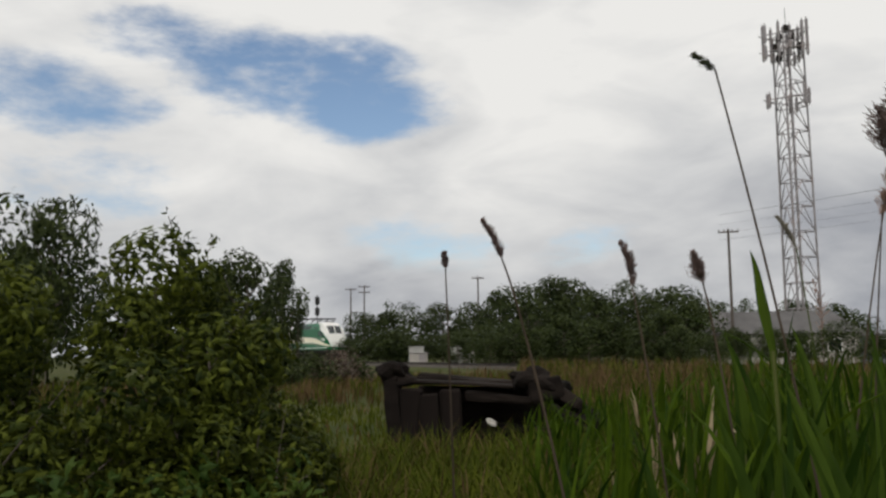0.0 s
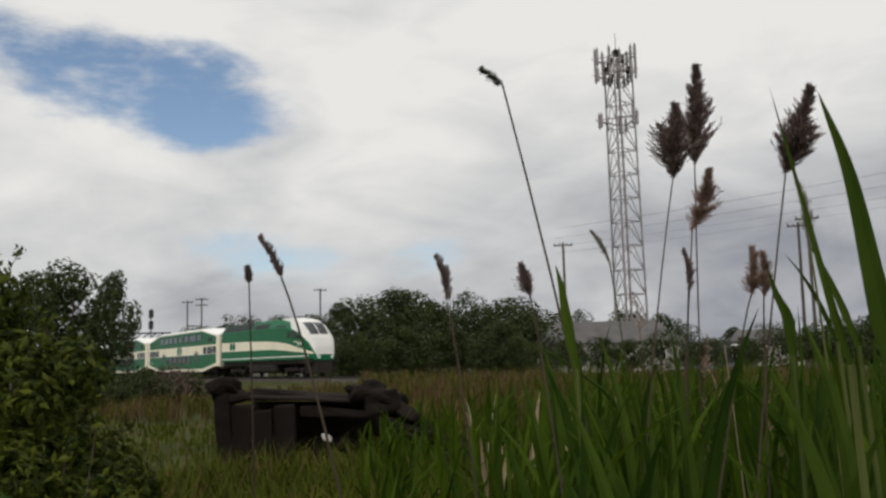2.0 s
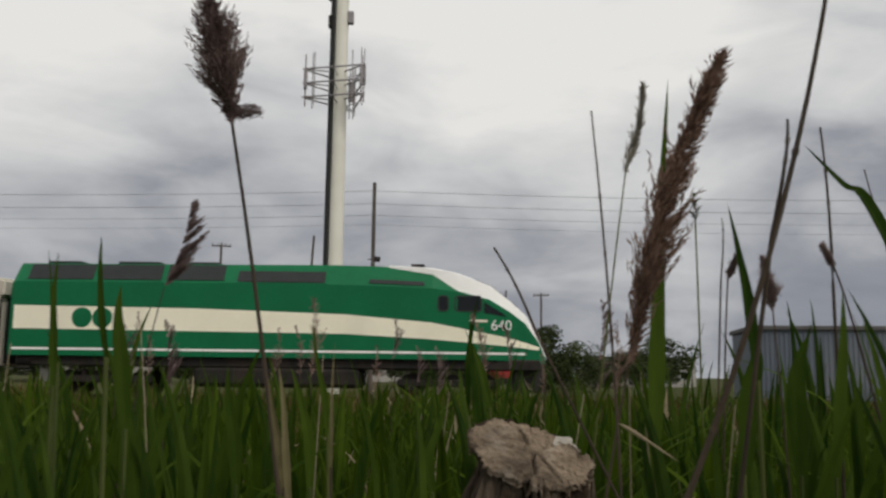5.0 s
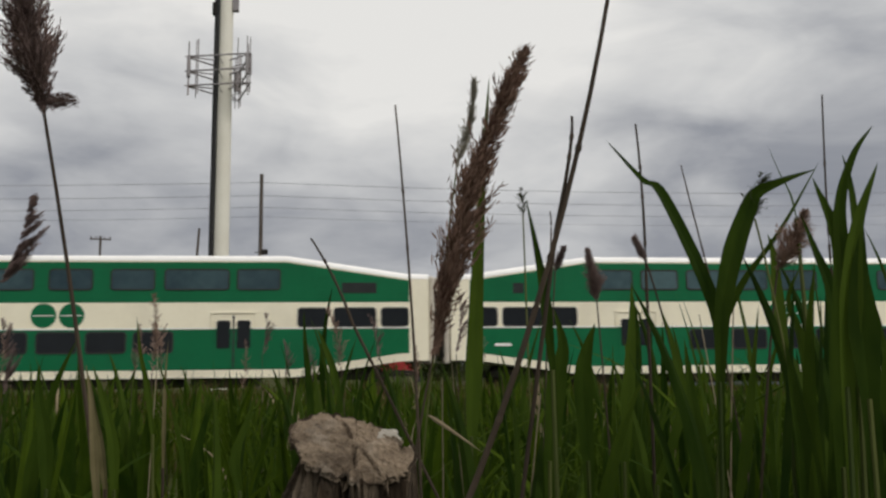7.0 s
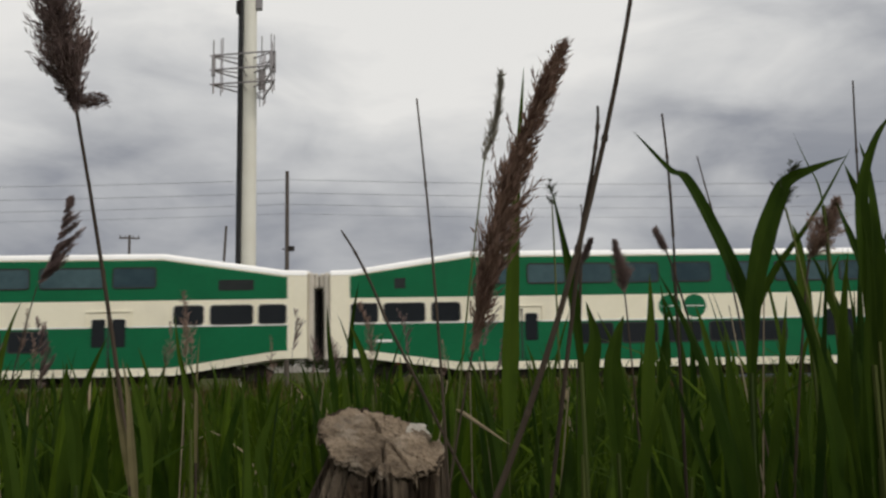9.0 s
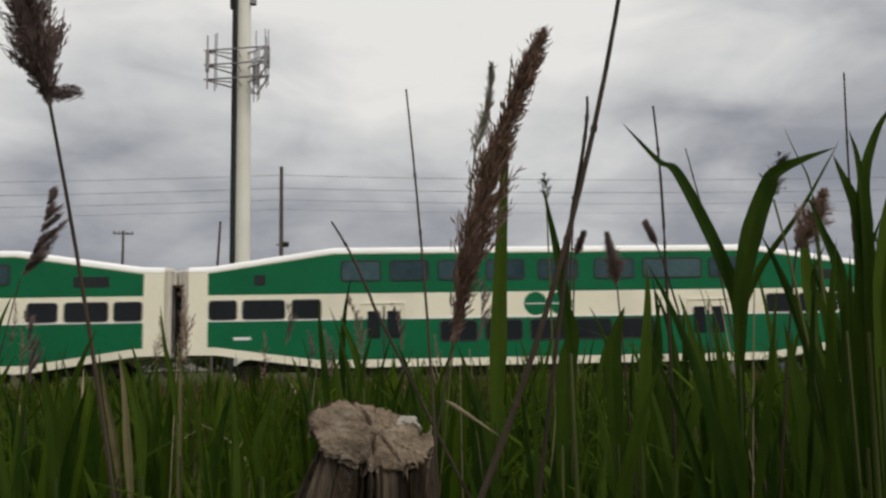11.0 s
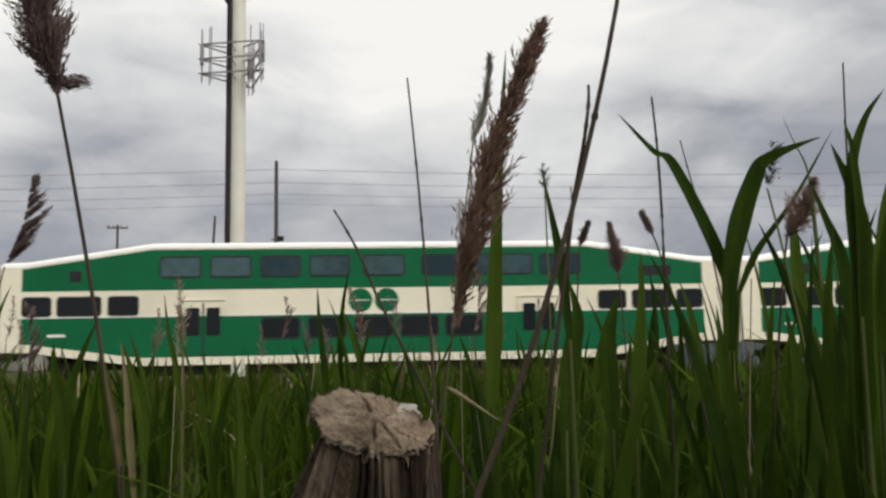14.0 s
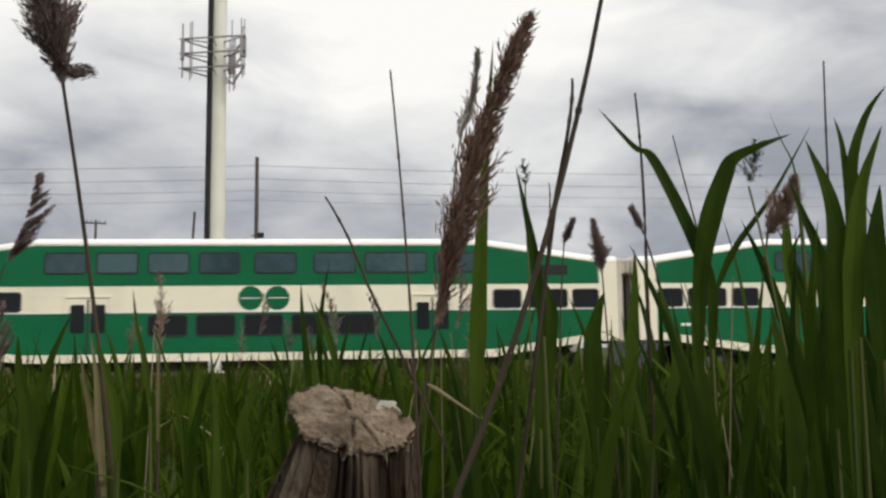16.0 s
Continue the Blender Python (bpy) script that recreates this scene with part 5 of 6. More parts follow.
def plume_mesh(rnd, neck, tip, kind, verts, faces, share=1.0, full=1.0):
    """A feathery seed head: pointed locks of branchlets along a bent axis, each set with small spikelets."""
    neck, tip = Vector(neck), Vector(tip)
    axis = tip - neck
    L = axis.length
    d = axis.normalized()
    fullness, count, wind, n_locks, fat, taper = HEADS[kind]
    lean = Vector((1, 0.25, 0)) - d * d.x
    lean.normalize()
    bend = lean * L * (0.0 if kind in ("dark", "bushy") else -0.05 if kind == "long" else 0.05)
    spine = lambda f: neck + axis * f + bend * math.sin(math.pi * f)
    size = max(min(0.0105, L * 0.07), 0.005)
    locks = []
    for j in range(n_locks):
        f = ((j + rnd.uniform(0.1, 0.9)) / n_locks) ** 0.95
        locks.append((f, 2.4 * j + rnd.uniform(-0.5, 0.5), rnd.uniform(0.35, 1.8) if kind == "long" else rnd.uniform(0.6, 1.35), rnd.uniform(0.75, 1.4)))
    if kind == "bushy":                            # one lock stands off low down
        locks += [(0.06, 0.0, 0.0, 0.0)] * 2
    for i in range(int(count * share)):
        f0, turn, far, rise = rnd.choice(locks)
        f = min(max(f0 + rnd.gauss(0, 0.010 if kind == "soft" else 0.026), 0.0), 0.985)
        shape = min(f / fat, 1.0) ** 0.6 * (1 - f) ** taper * 1.25 + 0.07
        out = d.orthogonal().normalized()
        out.rotate(Matrix.Rotation(turn + rnd.gauss(0, 0.2 if kind == "soft" else 0.45), 3, d))
        out = (out + lean * wind).normalized()
        reach = L * fullness * full * shape * far * rnd.uniform(0.35, 1.1)
        climb = rise + (1.2 if kind in ("long", "wisp") else 0.35 if kind in ("bushy", "soft") else 0.0)
        if far == 0.0:
            out, reach, climb = lean, L * 0.27 * rnd.uniform(0.5, 1.0), rnd.uniform(0.0, 0.2)
        p0 = spine(f)
        p1 = p0 + out * reach + d * reach * climb * rnd.uniform(0.8, 1.15) + Vector((0, 0, -0.12 * reach))
        if (p1 - neck).dot(d) > L * 1.03:
            p1 = p0.lerp(p1, 0.5)
        side = d.cross(out).normalized()
        k = len(verts)
        w = 0.0006
        verts += [p0 - side * w, p0 + side * w, p1 + side * w * 0.5, p1 - side * w * 0.5]
        faces.append((k, k + 1, k + 2, k + 3))
        steps = max(int((p1 - p0).length / (size * 0.6)), 2)
        for j in range(steps):
            q = p0.lerp(p1, (j + 0.6) / steps) + Vector((rnd.gauss(0, 0.0016), rnd.gauss(0, 0.0016), rnd.gauss(0, 0.0016)))
            dd = ((p1 - p0).normalized() + Vector((rnd.gauss(0, 0.28), rnd.gauss(0, 0.28), rnd.gauss(0, 0.28)))).normalized()
            s = dd.orthogonal().normalized()
            s.rotate(Matrix.Rotation(rnd.uniform(0, 6.28), 3, dd))
            ln, wd = size * rnd.uniform(0.9, 1.9), size * rnd.uniform(0.07, 0.14)
            k = len(verts)
            u = dd.cross(s)
            verts += [q - dd * ln * 0.5, q + s * wd, q + dd * ln * 0.6, q - s * wd, q + u * wd, q - u * wd]
            faces += [(k, k + 1, k + 2, k + 3), (k, k + 4, k + 2, k + 5)]


HERO = random.Random(77)


def leafy(parent, base, pts, count, lo, hi, width, mat):
    """Leaves along a stem, one mesh each."""
    for i in range(count):
        f = lo + (hi - lo) * (i + HERO.uniform(0, 0.7)) / max(count, 1)
        k = min(int(f * (len(pts) - 1)), len(pts) - 2)
        p = pts[k].lerp(pts[k + 1], f * (len(pts) - 1) - k)
        a = HERO.uniform(0, 6.28)
        out = Vector((math.cos(a), math.sin(a), 0))
        L = HERO.uniform(0.26, 0.42)
        arch = HERO.random() < 0.18
        reach, rise = (HERO.uniform(0.5, 0.75), HERO.uniform(0.45, 0.7)) if arch else (HERO.uniform(0.10, 0.32), HERO.uniform(0.85, 0.98))
        q = curve_points(p, p + out * L * reach * 0.35 + Vector((0, 0, L * rise * (0.72 if arch else 0.55))), p + out * L * reach + Vector((0, 0, L * rise)), 9)
        verts, faces = [], []
        ribbon(verts, faces, [v - Vector(base) for v in q], width * HERO.uniform(0.7, 1.2), Vector((-math.sin(a), math.cos(a), 0)))
        leaves_part("leaf", verts, faces, mat, parent, "long green blade")


def hero_reed(base, low, neck, tip, kind, leaves=2, share=1.0, full=1.0, sway=None):
    """A flowering reed: stem from the ground past low to the neck, and a seed head up to the tip."""
    reed = tagged(new("flowering_reed"), "tall common reed with a %s seed head" % PLUME_TEXT[kind], "reed", "flowering reeds")
    reed.matrix_basis = Matrix.Translation(base)
    b = Vector(base)
    w = (Vector(low) - b).length
    w = min(w / (w + (Vector(neck) - Vector(low)).length), 0.9)
    k = (Vector(low) - (1 - w) ** 2 * b - w * w * Vector(neck)) / (2 * w * (1 - w))
    pts = [(1 - t) ** 2 * b + 2 * t * (1 - t) * k + t * t * Vector(neck) for t in [i / 14 for i in range(15)]]
    bm = bmesh.new()
    n = len(pts) - 1
    thick = 2.2 if kind == "bushy" else 1.0
    tube(bm, [p - b for p in pts], [thick * (0.0032 - 0.0018 * i / n) for i in range(n + 1)], 6)
    part("stem", bm, REED_STEM if kind in ("wisp", "green") else DEAD_STEM, reed, "thin jointed stem")
    verts, faces = [], []
    plume_mesh(HERO, Vector(neck) - b, Vector(tip) - b, kind, verts, faces, share, full)
    leaves_part("seed_head", verts, faces, PLUME[kind], reed, "%s seed head" % PLUME_TEXT[kind])
    leafy(reed, base, pts, leaves, 0.12, 0.36, 0.024, REED_LEAF_ONE)
    SWAYING.append((reed, Vector(base), sway))


def bare_stalk(base, low, mid, tip, r, sway=None):
    base, low, mid, tip = Vector(base), Vector(low), Vector(mid), Vector(tip)
    reed = tagged(new("bare_reed_stalk"), "dry leafless reed stalk with a broken tip", "reed", "bare reed stalks")
    reed.matrix_basis = Matrix.Translation(base)
    pts = [base - base, *[p - base for p in curve_points(low, mid, tip, 10)]]
    bm = bmesh.new()
    tube(bm, pts, [r * (1.15 - 0.45 * i / 11) for i in range(12)], 7)
    part("stem", bm, DEAD_STEM, reed)
    for f in (0.25, 0.5, 0.78):
        bm = bmesh.new()
        i = 1 + int(f * 10)
        e = (pts[i] - pts[i - 1]).normalized()
        rod(bm, pts[i] - e * 0.003, pts[i] + e * 0.003, r * 1.15, n=7)
        part("joint", bm, DEAD_STEM, reed)
    SWAYING.append((reed, base, sway))


def through_points(pts, n):
    """A smooth line through the points."""
    p = [pts[0] * 2 - pts[1], *pts, pts[-1] * 2 - pts[-2]]
    out = []
    for i in range(1, len(p) - 2):
        for k in range(n):
            t = k / n
            out.append(0.5 * (2 * p[i] + (p[i + 1] - p[i - 1]) * t + (2 * p[i - 1] - 5 * p[i] + 4 * p[i + 1] - p[i + 2]) * t * t + (3 * p[i] - p[i - 1] - 3 * p[i + 1] + p[i + 2]) * t**3))
    return out + [p[-2]]


def hero_blade(base, line, width, dry=False, sway=None):
    """A leafy reed whose top blade follows the line and shows over the others."""
    base, line = Vector(base), [Vector(p) for p in line]
    foot = line[0]
    reed = tagged(new("leafy_reed"), "withered straw-brown reed blade among green ones" if dry else "green leafy reed with a long pointed top blade", "reed", "leafy reeds")
    reed.matrix_basis = Matrix.Translation(base)
    pts = [base.lerp(foot, i / 8) for i in range(9)]
    bm = bmesh.new()
    tube(bm, [p - base for p in pts], [0.0042 - 0.0014 * i / 8 for i in range(9)], 6)
    part("stem", bm, DEAD_STEM if dry else REED_STEM, reed)
    verts, faces = [], []
    low = base.lerp(foot, 0.86)
    ribbon(verts, faces, [p - base for p in [low.lerp(foot, k / 3) for k in range(3)] + through_points(line, 6)], width, Vector((1, 0.35 * HERO.uniform(-1, 1), 0)), 0.16, 0.38)
    leaves_part("leaf", verts, faces, WITHERED if dry else REED_LEAF_ONE, reed, "withered blade" if dry else "long pointed top blade")
    if not dry:
        leafy(reed, base, pts, 3, 0.45, 0.74, max(width * 0.8, 0.022), REED_LEAF_ONE)
    SWAYING.append((reed, base, sway))


hero_reed((-0.992, 0.891, -0.520), (-1.123, 0.743, 1.060), (-1.151, 0.711, 1.263), (-1.170, 0.688, 1.287), 'flag', sway=(-37, ((0.0, 0.68), (0.5, 0.05), (1.0, -0.26), (1.5, 0.31), (2.0, -0.01), (2.5, -0.16), (3.0, 0.02), (3.5, -0.32),)))
hero_reed((-1.223, 0.780, -0.520), (-1.358, 0.507, 0.975), (-1.364, 0.493, 1.019), (-1.376, 0.468, 1.073), 'soft', full=0.80, sway=(-49, ((0.0, 0.88), (0.5, 1.03), (1.5, 0.18), (2.5, 0.00), (3.0, 0.19),)))
hero_reed((-1.670, 0.619, -0.520), (-1.679, 0.599, 0.963), (-1.680, 0.597, 1.046), (-1.681, 0.595, 1.069), 'dark', full=0.80, sway=(-65, ((1.5, -0.24), (2.5, 0.00), (3.0, 0.11),)))
hero_reed((-1.413, 1.387, -0.520), (-1.388, 1.407, 1.144), (-1.384, 1.410, 1.285), (-1.372, 1.419, 1.482), 'dark', full=0.95, sway=(-38, ((0.0, 1.24), (0.5, 0.17), (1.0, 0.41), (1.5, 2.18), (2.0, 0.17), (2.5, 0.00), (3.0, -1.14), (3.5, -1.02), (4.0, -0.84),)))
hero_reed((-1.545, 1.229, -0.520), (-1.400, 1.346, 1.129), (-1.383, 1.360, 1.248), (-1.373, 1.368, 1.395), 'dark', full=1.35, sway=(-45, ((0.0, 1.05), (0.5, -0.67), (1.0, -0.67), (1.5, -1.90), (2.0, -0.26), (2.5, 0.00), (3.0, -1.12), (3.5, -1.51), (4.0, -1.94),)))
hero_reed((-1.425, 1.250, -0.520), (-1.346, 1.312, 1.000), (-1.335, 1.321, 1.139), (-1.306, 1.343, 1.248), 'brown2', sway=(-42, ((1.0, -0.18), (1.5, 0.17), (2.0, 0.27), (2.5, 0.00), (3.0, -0.31), (3.5, -1.40), (4.0, -1.33),)))
hero_reed((-1.179, 1.074, -0.520), (-1.051, 1.156, 1.012), (-1.028, 1.171, 1.172), (-0.990, 1.194, 1.298), 'dark', full=1.10, sway=(-41, ((1.0, -0.48), (1.5, -1.13), (2.0, -0.19), (2.5, 0.00), (3.0, -1.35), (3.5, -0.80), (4.0, -1.33), (4.5, -0.93),)))
hero_reed((-0.799, 1.088, -0.520), (-0.772, 1.101, 0.970), (-0.769, 1.103, 1.061), (-0.768, 1.103, 1.149), 'dark', full=1.30, sway=(-28, ((2.5, -0.12), (3.0, -0.00), (3.5, -0.89), (4.0, -0.50), (4.5, -0.32),)))
hero_reed((-0.893, 1.083, -0.520), (-0.952, 1.042, 0.948), (-0.958, 1.038, 1.034), (-0.968, 1.031, 1.127), 'wisp', full=1.60, sway=(-32, ((2.5, 1.01), (3.0, 0.00), (3.5, -0.56), (4.0, -0.16), (4.5, 0.89),)))
hero_reed((-0.970, 2.003, -0.520), (-0.809, 2.048, 0.994), (-0.792, 2.053, 1.085), (-0.743, 2.066, 1.294), 'soft', full=0.90, sway=(-24, ((3.5, 0.00), (4.0, 0.02), (4.5, 0.65), (5.0, 0.74), (9.0, 1.78), (14.5, 0.12), (16.0, 2.08),)))
hero_reed((-0.291, 1.612, -0.520), (-0.464, 1.557, 1.115), (-0.502, 1.545, 1.332), (-0.546, 1.530, 1.546), 'bushy', sway=(-11, ((3.5, -0.43), (4.0, 0.39), (4.5, 0.58), (5.0, 0.09), (7.3, -0.18), (7.5, 0.38), (8.0, -1.58), (8.5, -1.12), (9.0, 0.08), (11.5, -1.46), (12.0, -2.31), (12.5, -0.56), (13.0, -0.73), (13.5, -0.81), (14.0, -0.39), (14.5, -0.86), (15.0, 0.33), (15.5, -0.00), (16.0, 1.06),)))
hero_reed((-0.072, 1.127, -0.520), (0.101, 1.109, 0.833), (0.117, 1.108, 0.911), (0.234, 1.088, 1.283), 'long', sway=(-4, ((5.0, -0.31), (7.5, -0.42), (8.0, -0.75), (8.5, -0.28), (9.0, 0.23), (11.5, -0.28), (12.0, -0.21), (12.5, -0.08), (13.0, -0.12), (14.0, -0.24), (14.5, 0.00), (15.0, -0.12), (15.5, 0.09), (16.0, -0.12),)))
hero_reed((0.037, 1.520, -0.520), (0.166, 1.505, 1.061), (0.190, 1.502, 1.237), (0.220, 1.497, 1.386), 'wisp', full=1.50, sway=(1, ((5.0, -0.18), (9.0, 0.10), (14.5, 0.00), (16.0, 0.27),)))
hero_reed((-1.217, 1.007, -0.520), (-1.325, 0.873, 0.964), (-1.329, 0.867, 1.000), (-1.337, 0.857, 1.045), 'dark', full=1.30, sway=(-42, ((0.0, -0.02), (1.5, 1.16), (2.5, 0.75), (3.0, 0.07),)))
hero_reed((-1.356, 0.959, -0.520), (-1.446, 0.827, 0.951), (-1.451, 0.821, 0.997), (-1.461, 0.807, 1.072), 'soft', full=0.90, sway=(-47, ((0.0, 0.11), (1.5, 0.36), (2.5, 0.51), (3.0, -0.00),)))
hero_reed((-1.464, 1.407, -0.520), (-1.537, 1.336, 0.986), (-1.546, 1.327, 1.095), (-1.571, 1.302, 1.163), 'wisp', full=1.50)
hero_reed((-1.352, 2.085, -0.520), (-1.364, 2.078, 0.935), (-1.365, 2.078, 0.976), (-1.362, 2.079, 1.094), 'dark', full=0.90)
hero_reed((-1.388, 1.272, -0.520), (-1.333, 1.317, 0.974), (-1.330, 1.320, 1.019), (-1.334, 1.317, 1.097), 'soft', full=0.70)
hero_reed((-1.469, 1.193, -0.520), (-1.248, 1.349, 0.973), (-1.239, 1.354, 1.007), (-1.234, 1.358, 1.092), 'brown2', full=0.90)
hero_reed((-1.244, 1.328, -0.520), (-1.213, 1.348, 0.955), (-1.211, 1.350, 1.004), (-1.209, 1.351, 1.080), 'brown2', full=0.90)
hero_reed((0.503, 1.533, -0.520), (0.453, 1.548, 0.934), (0.449, 1.549, 1.012), (0.437, 1.553, 1.101), 'dark', full=0.80, sway=(18, ((9.0, -0.35), (14.5, 0.00), (16.0, 0.08),)))
hero_reed((0.313, 1.584, -0.520), (0.382, 1.567, 1.017), (0.386, 1.566, 1.065), (0.403, 1.562, 1.104), 'dark', full=0.80, sway=(11, ((9.0, -0.55), (14.5, 0.00), (16.0, 0.12),)))
hero_reed((0.403, 1.152, -0.520), (0.525, 1.092, 0.972), (0.531, 1.089, 1.015), (0.563, 1.073, 1.086), 'brown2', full=1.10, sway=(20, ((9.0, 0.42), (14.5, 0.00), (16.0, -0.06),)))
hero_reed((0.660, 1.005, -0.520), (0.516, 1.074, 1.006), (0.505, 1.080, 1.075), (0.514, 1.075, 1.132), 'green', sway=(34, ((9.0, 0.25), (14.5, 0.00), (16.0, -0.05),)))
hero_reed((0.358, 1.676, -0.520), (0.344, 1.678, 1.092), (0.343, 1.679, 1.185), (0.339, 1.679, 1.237), 'green')
hero_reed((0.732, 1.242, -0.520), (0.459, 1.336, 1.030), (0.450, 1.339, 1.058), (0.437, 1.343, 1.089), 'dark', full=0.60)
bare_stalk((0.137, 1.027, -0.520), (0.076, 1.031, 0.868), (0.066, 1.032, 1.031), (0.052, 1.033, 1.199), 0.0015, sway=(7, ((5.0, 0.11), (7.5, 0.21), (8.0, 0.08), (8.5, -0.00), (9.0, 0.10), (11.5, 0.09), (12.0, 0.04), (13.0, 0.10), (14.5, 0.00), (15.0, -0.05), (16.0, 0.10),)))
bare_stalk((-0.203, 0.994, -0.520), (0.114, 0.937, 0.737), (0.212, 0.919, 1.007), (0.280, 0.900, 1.299), 0.0032, sway=(-12, ((14.5, 0.00),)))
bare_stalk((-0.010, 0.980, -0.520), (0.220, 0.922, 1.037), (0.235, 0.918, 1.113), (0.239, 0.918, 1.157), 0.0021, sway=(-0, ((9.0, -0.02), (14.5, 0.00), (16.0, -0.01),)))
bare_stalk((0.476, 1.383, -0.520), (0.474, 1.384, 1.035), (0.473, 1.384, 1.163), (0.467, 1.386, 1.283), 0.0023, sway=(19, ((9.0, -0.01), (14.5, 0.00), (16.0, 0.01),)))
bare_stalk((0.644, 1.142, -0.520), (0.648, 1.140, 1.020), (0.648, 1.140, 1.112), (0.651, 1.138, 1.259), 0.0016, sway=(30, ((9.0, -0.13), (14.5, 0.00), (16.0, -0.12),)))
bare_stalk((0.734, 1.170, -0.520), (0.017, 1.174, 0.955), (-0.008, 1.174, 1.015), (-0.037, 1.173, 1.066), 0.0018, sway=(32, ((4.5, -0.63), (9.0, -0.04), (14.5, -0.00), (16.0, 0.64),)))
bare_stalk((0.779, 1.315, -0.520), (0.573, 1.399, 1.036), (0.553, 1.407, 1.140), (0.538, 1.413, 1.221), 0.0014)
bare_stalk((0.282, 1.591, -0.520), (0.364, 1.572, 1.058), (0.370, 1.570, 1.129), (0.369, 1.570, 1.170), 0.0015)
hero_blade((-0.574, 0.536, -0.520), ((-0.616, 0.508, 0.892), (-0.624, 0.503, 0.935), (-0.635, 0.496, 1.001), (-0.649, 0.486, 1.083)), 0.0070, sway=(-26, ((0.5, 0.61), (1.0, 2.41), (1.5, -1.25), (2.0, 0.81), (2.5, 0.00), (3.5, -2.12), (4.0, -3.93),)))
hero_blade((-0.536, 0.498, -0.520), ((-0.571, 0.477, 0.870), (-0.580, 0.472, 0.928), (-0.590, 0.466, 1.007), (-0.603, 0.457, 1.063)), 0.0152, sway=(-27, ((0.5, 0.39), (1.0, 2.01), (1.5, -1.45), (2.0, 0.97), (2.5, 0.00), (3.0, -0.31), (3.5, -1.97), (4.0, -3.78),)))
hero_blade((-0.840, 1.114, -0.520), ((-0.910, 1.070, 0.914), (-0.923, 1.061, 0.963), (-0.940, 1.050, 1.005), (-0.956, 1.039, 1.034)), 0.0099)
hero_blade((-0.871, 0.916, -0.520), ((-0.880, 0.909, 0.898), (-0.882, 0.908, 0.941), (-0.891, 0.902, 0.970), (-0.897, 0.897, 1.000)), 0.0146)
hero_blade((-1.013, 0.729, -0.520), ((-1.038, 0.700, 0.889), (-1.044, 0.694, 0.945), (-1.048, 0.690, 0.986), (-1.052, 0.685, 1.011)), 0.0154)
hero_blade((-0.536, 1.023, -0.520), ((-0.545, 1.020, 0.876), (-0.547, 1.020, 0.926), (-0.550, 1.019, 0.977), (-0.549, 1.019, 1.028)), 0.0126)
hero_blade((-0.520, 1.081, -0.520), ((-0.564, 1.067, 0.902), (-0.571, 1.065, 0.941), (-0.575, 1.063, 0.988), (-0.581, 1.061, 1.036)), 0.0058)
hero_blade((-0.735, 0.934, -0.520), ((-0.798, 0.899, 0.906), (-0.809, 0.893, 0.950), (-0.823, 0.885, 0.994), (-0.836, 0.878, 1.023)), 0.0114)
hero_blade((-0.425, 1.017, -0.520), ((-0.454, 1.013, 0.830), (-0.462, 1.012, 0.902), (-0.468, 1.011, 0.951), (-0.467, 1.011, 0.988)), 0.0190)
hero_blade((-0.438, 0.999, -0.520), ((-0.470, 0.993, 0.908), (-0.477, 0.991, 0.958), (-0.481, 0.990, 1.009), (-0.482, 0.990, 1.040)), 0.0102)
hero_blade((0.154, 1.174, -0.520), ((0.163, 1.172, 0.807), (0.168, 1.172, 0.924), (0.178, 1.170, 1.096), (0.194, 1.167, 1.286)), 0.0252, sway=(8, ((5.0, -0.50), (9.0, 0.38), (14.5, 0.00), (16.0, 0.18),)))
hero_blade((0.461, 1.099, -0.520), ((0.457, 1.101, 0.874), (0.455, 1.102, 0.966), (0.403, 1.122, 1.109), (0.377, 1.131, 1.135), (0.335, 1.145, 1.190)), 0.0187, sway=(23, ((9.0, 0.28), (14.5, 0.00), (16.0, -0.07),)))
hero_blade((0.429, 1.102, -0.520), ((0.447, 1.095, 0.874), (0.453, 1.092, 0.966), (0.467, 1.086, 1.036), (0.486, 1.078, 1.091), (0.496, 1.073, 1.109), (0.523, 1.060, 1.122), (0.557, 1.042, 1.133)), 0.0267, sway=(22, ((9.0, 0.60), (14.5, 0.00), (16.0, -0.43),)))
hero_blade((0.376, 1.181, -0.520), ((0.482, 1.134, 0.947), (0.505, 1.124, 1.001), (0.550, 1.102, 1.068), (0.595, 1.078, 1.153)), 0.0116, sway=(18, ((9.0, 0.23), (14.5, 0.00), (16.0, -0.18),)))
hero_blade((0.607, 1.049, -0.520), ((0.561, 1.074, 1.077), (0.556, 1.076, 1.107), (0.546, 1.082, 1.137), (0.535, 1.087, 1.174)), 0.0038)
hero_blade((0.550, 0.966, -0.520), ((0.541, 0.970, 0.910), (0.539, 0.972, 0.977), (0.527, 0.978, 1.023), (0.516, 0.985, 1.066)), 0.0154)
hero_blade((0.472, 0.872, -0.520), ((0.485, 0.865, 0.795), (0.490, 0.862, 0.906), (0.493, 0.860, 1.008), (0.475, 0.870, 1.085)), 0.0323, sway=(29, ((14.5, 0.00), (16.0, -0.31),)))
hero_blade((0.494, 0.859, -0.520), ((0.494, 0.859, 0.884), (0.494, 0.859, 0.997), (0.496, 0.858, 1.057), (0.509, 0.850, 1.104), (0.526, 0.840, 1.132)), 0.0149)
hero_blade((0.484, 0.865, -0.520), ((0.495, 0.858, 0.906), (0.500, 0.856, 0.996), (0.498, 0.857, 1.071), (0.493, 0.860, 1.106)), 0.0124)
hero_blade((0.460, 0.844, -0.520), ((0.480, 0.832, 0.873), (0.488, 0.828, 0.965), (0.496, 0.823, 1.027), (0.515, 0.811, 1.086)), 0.0229)
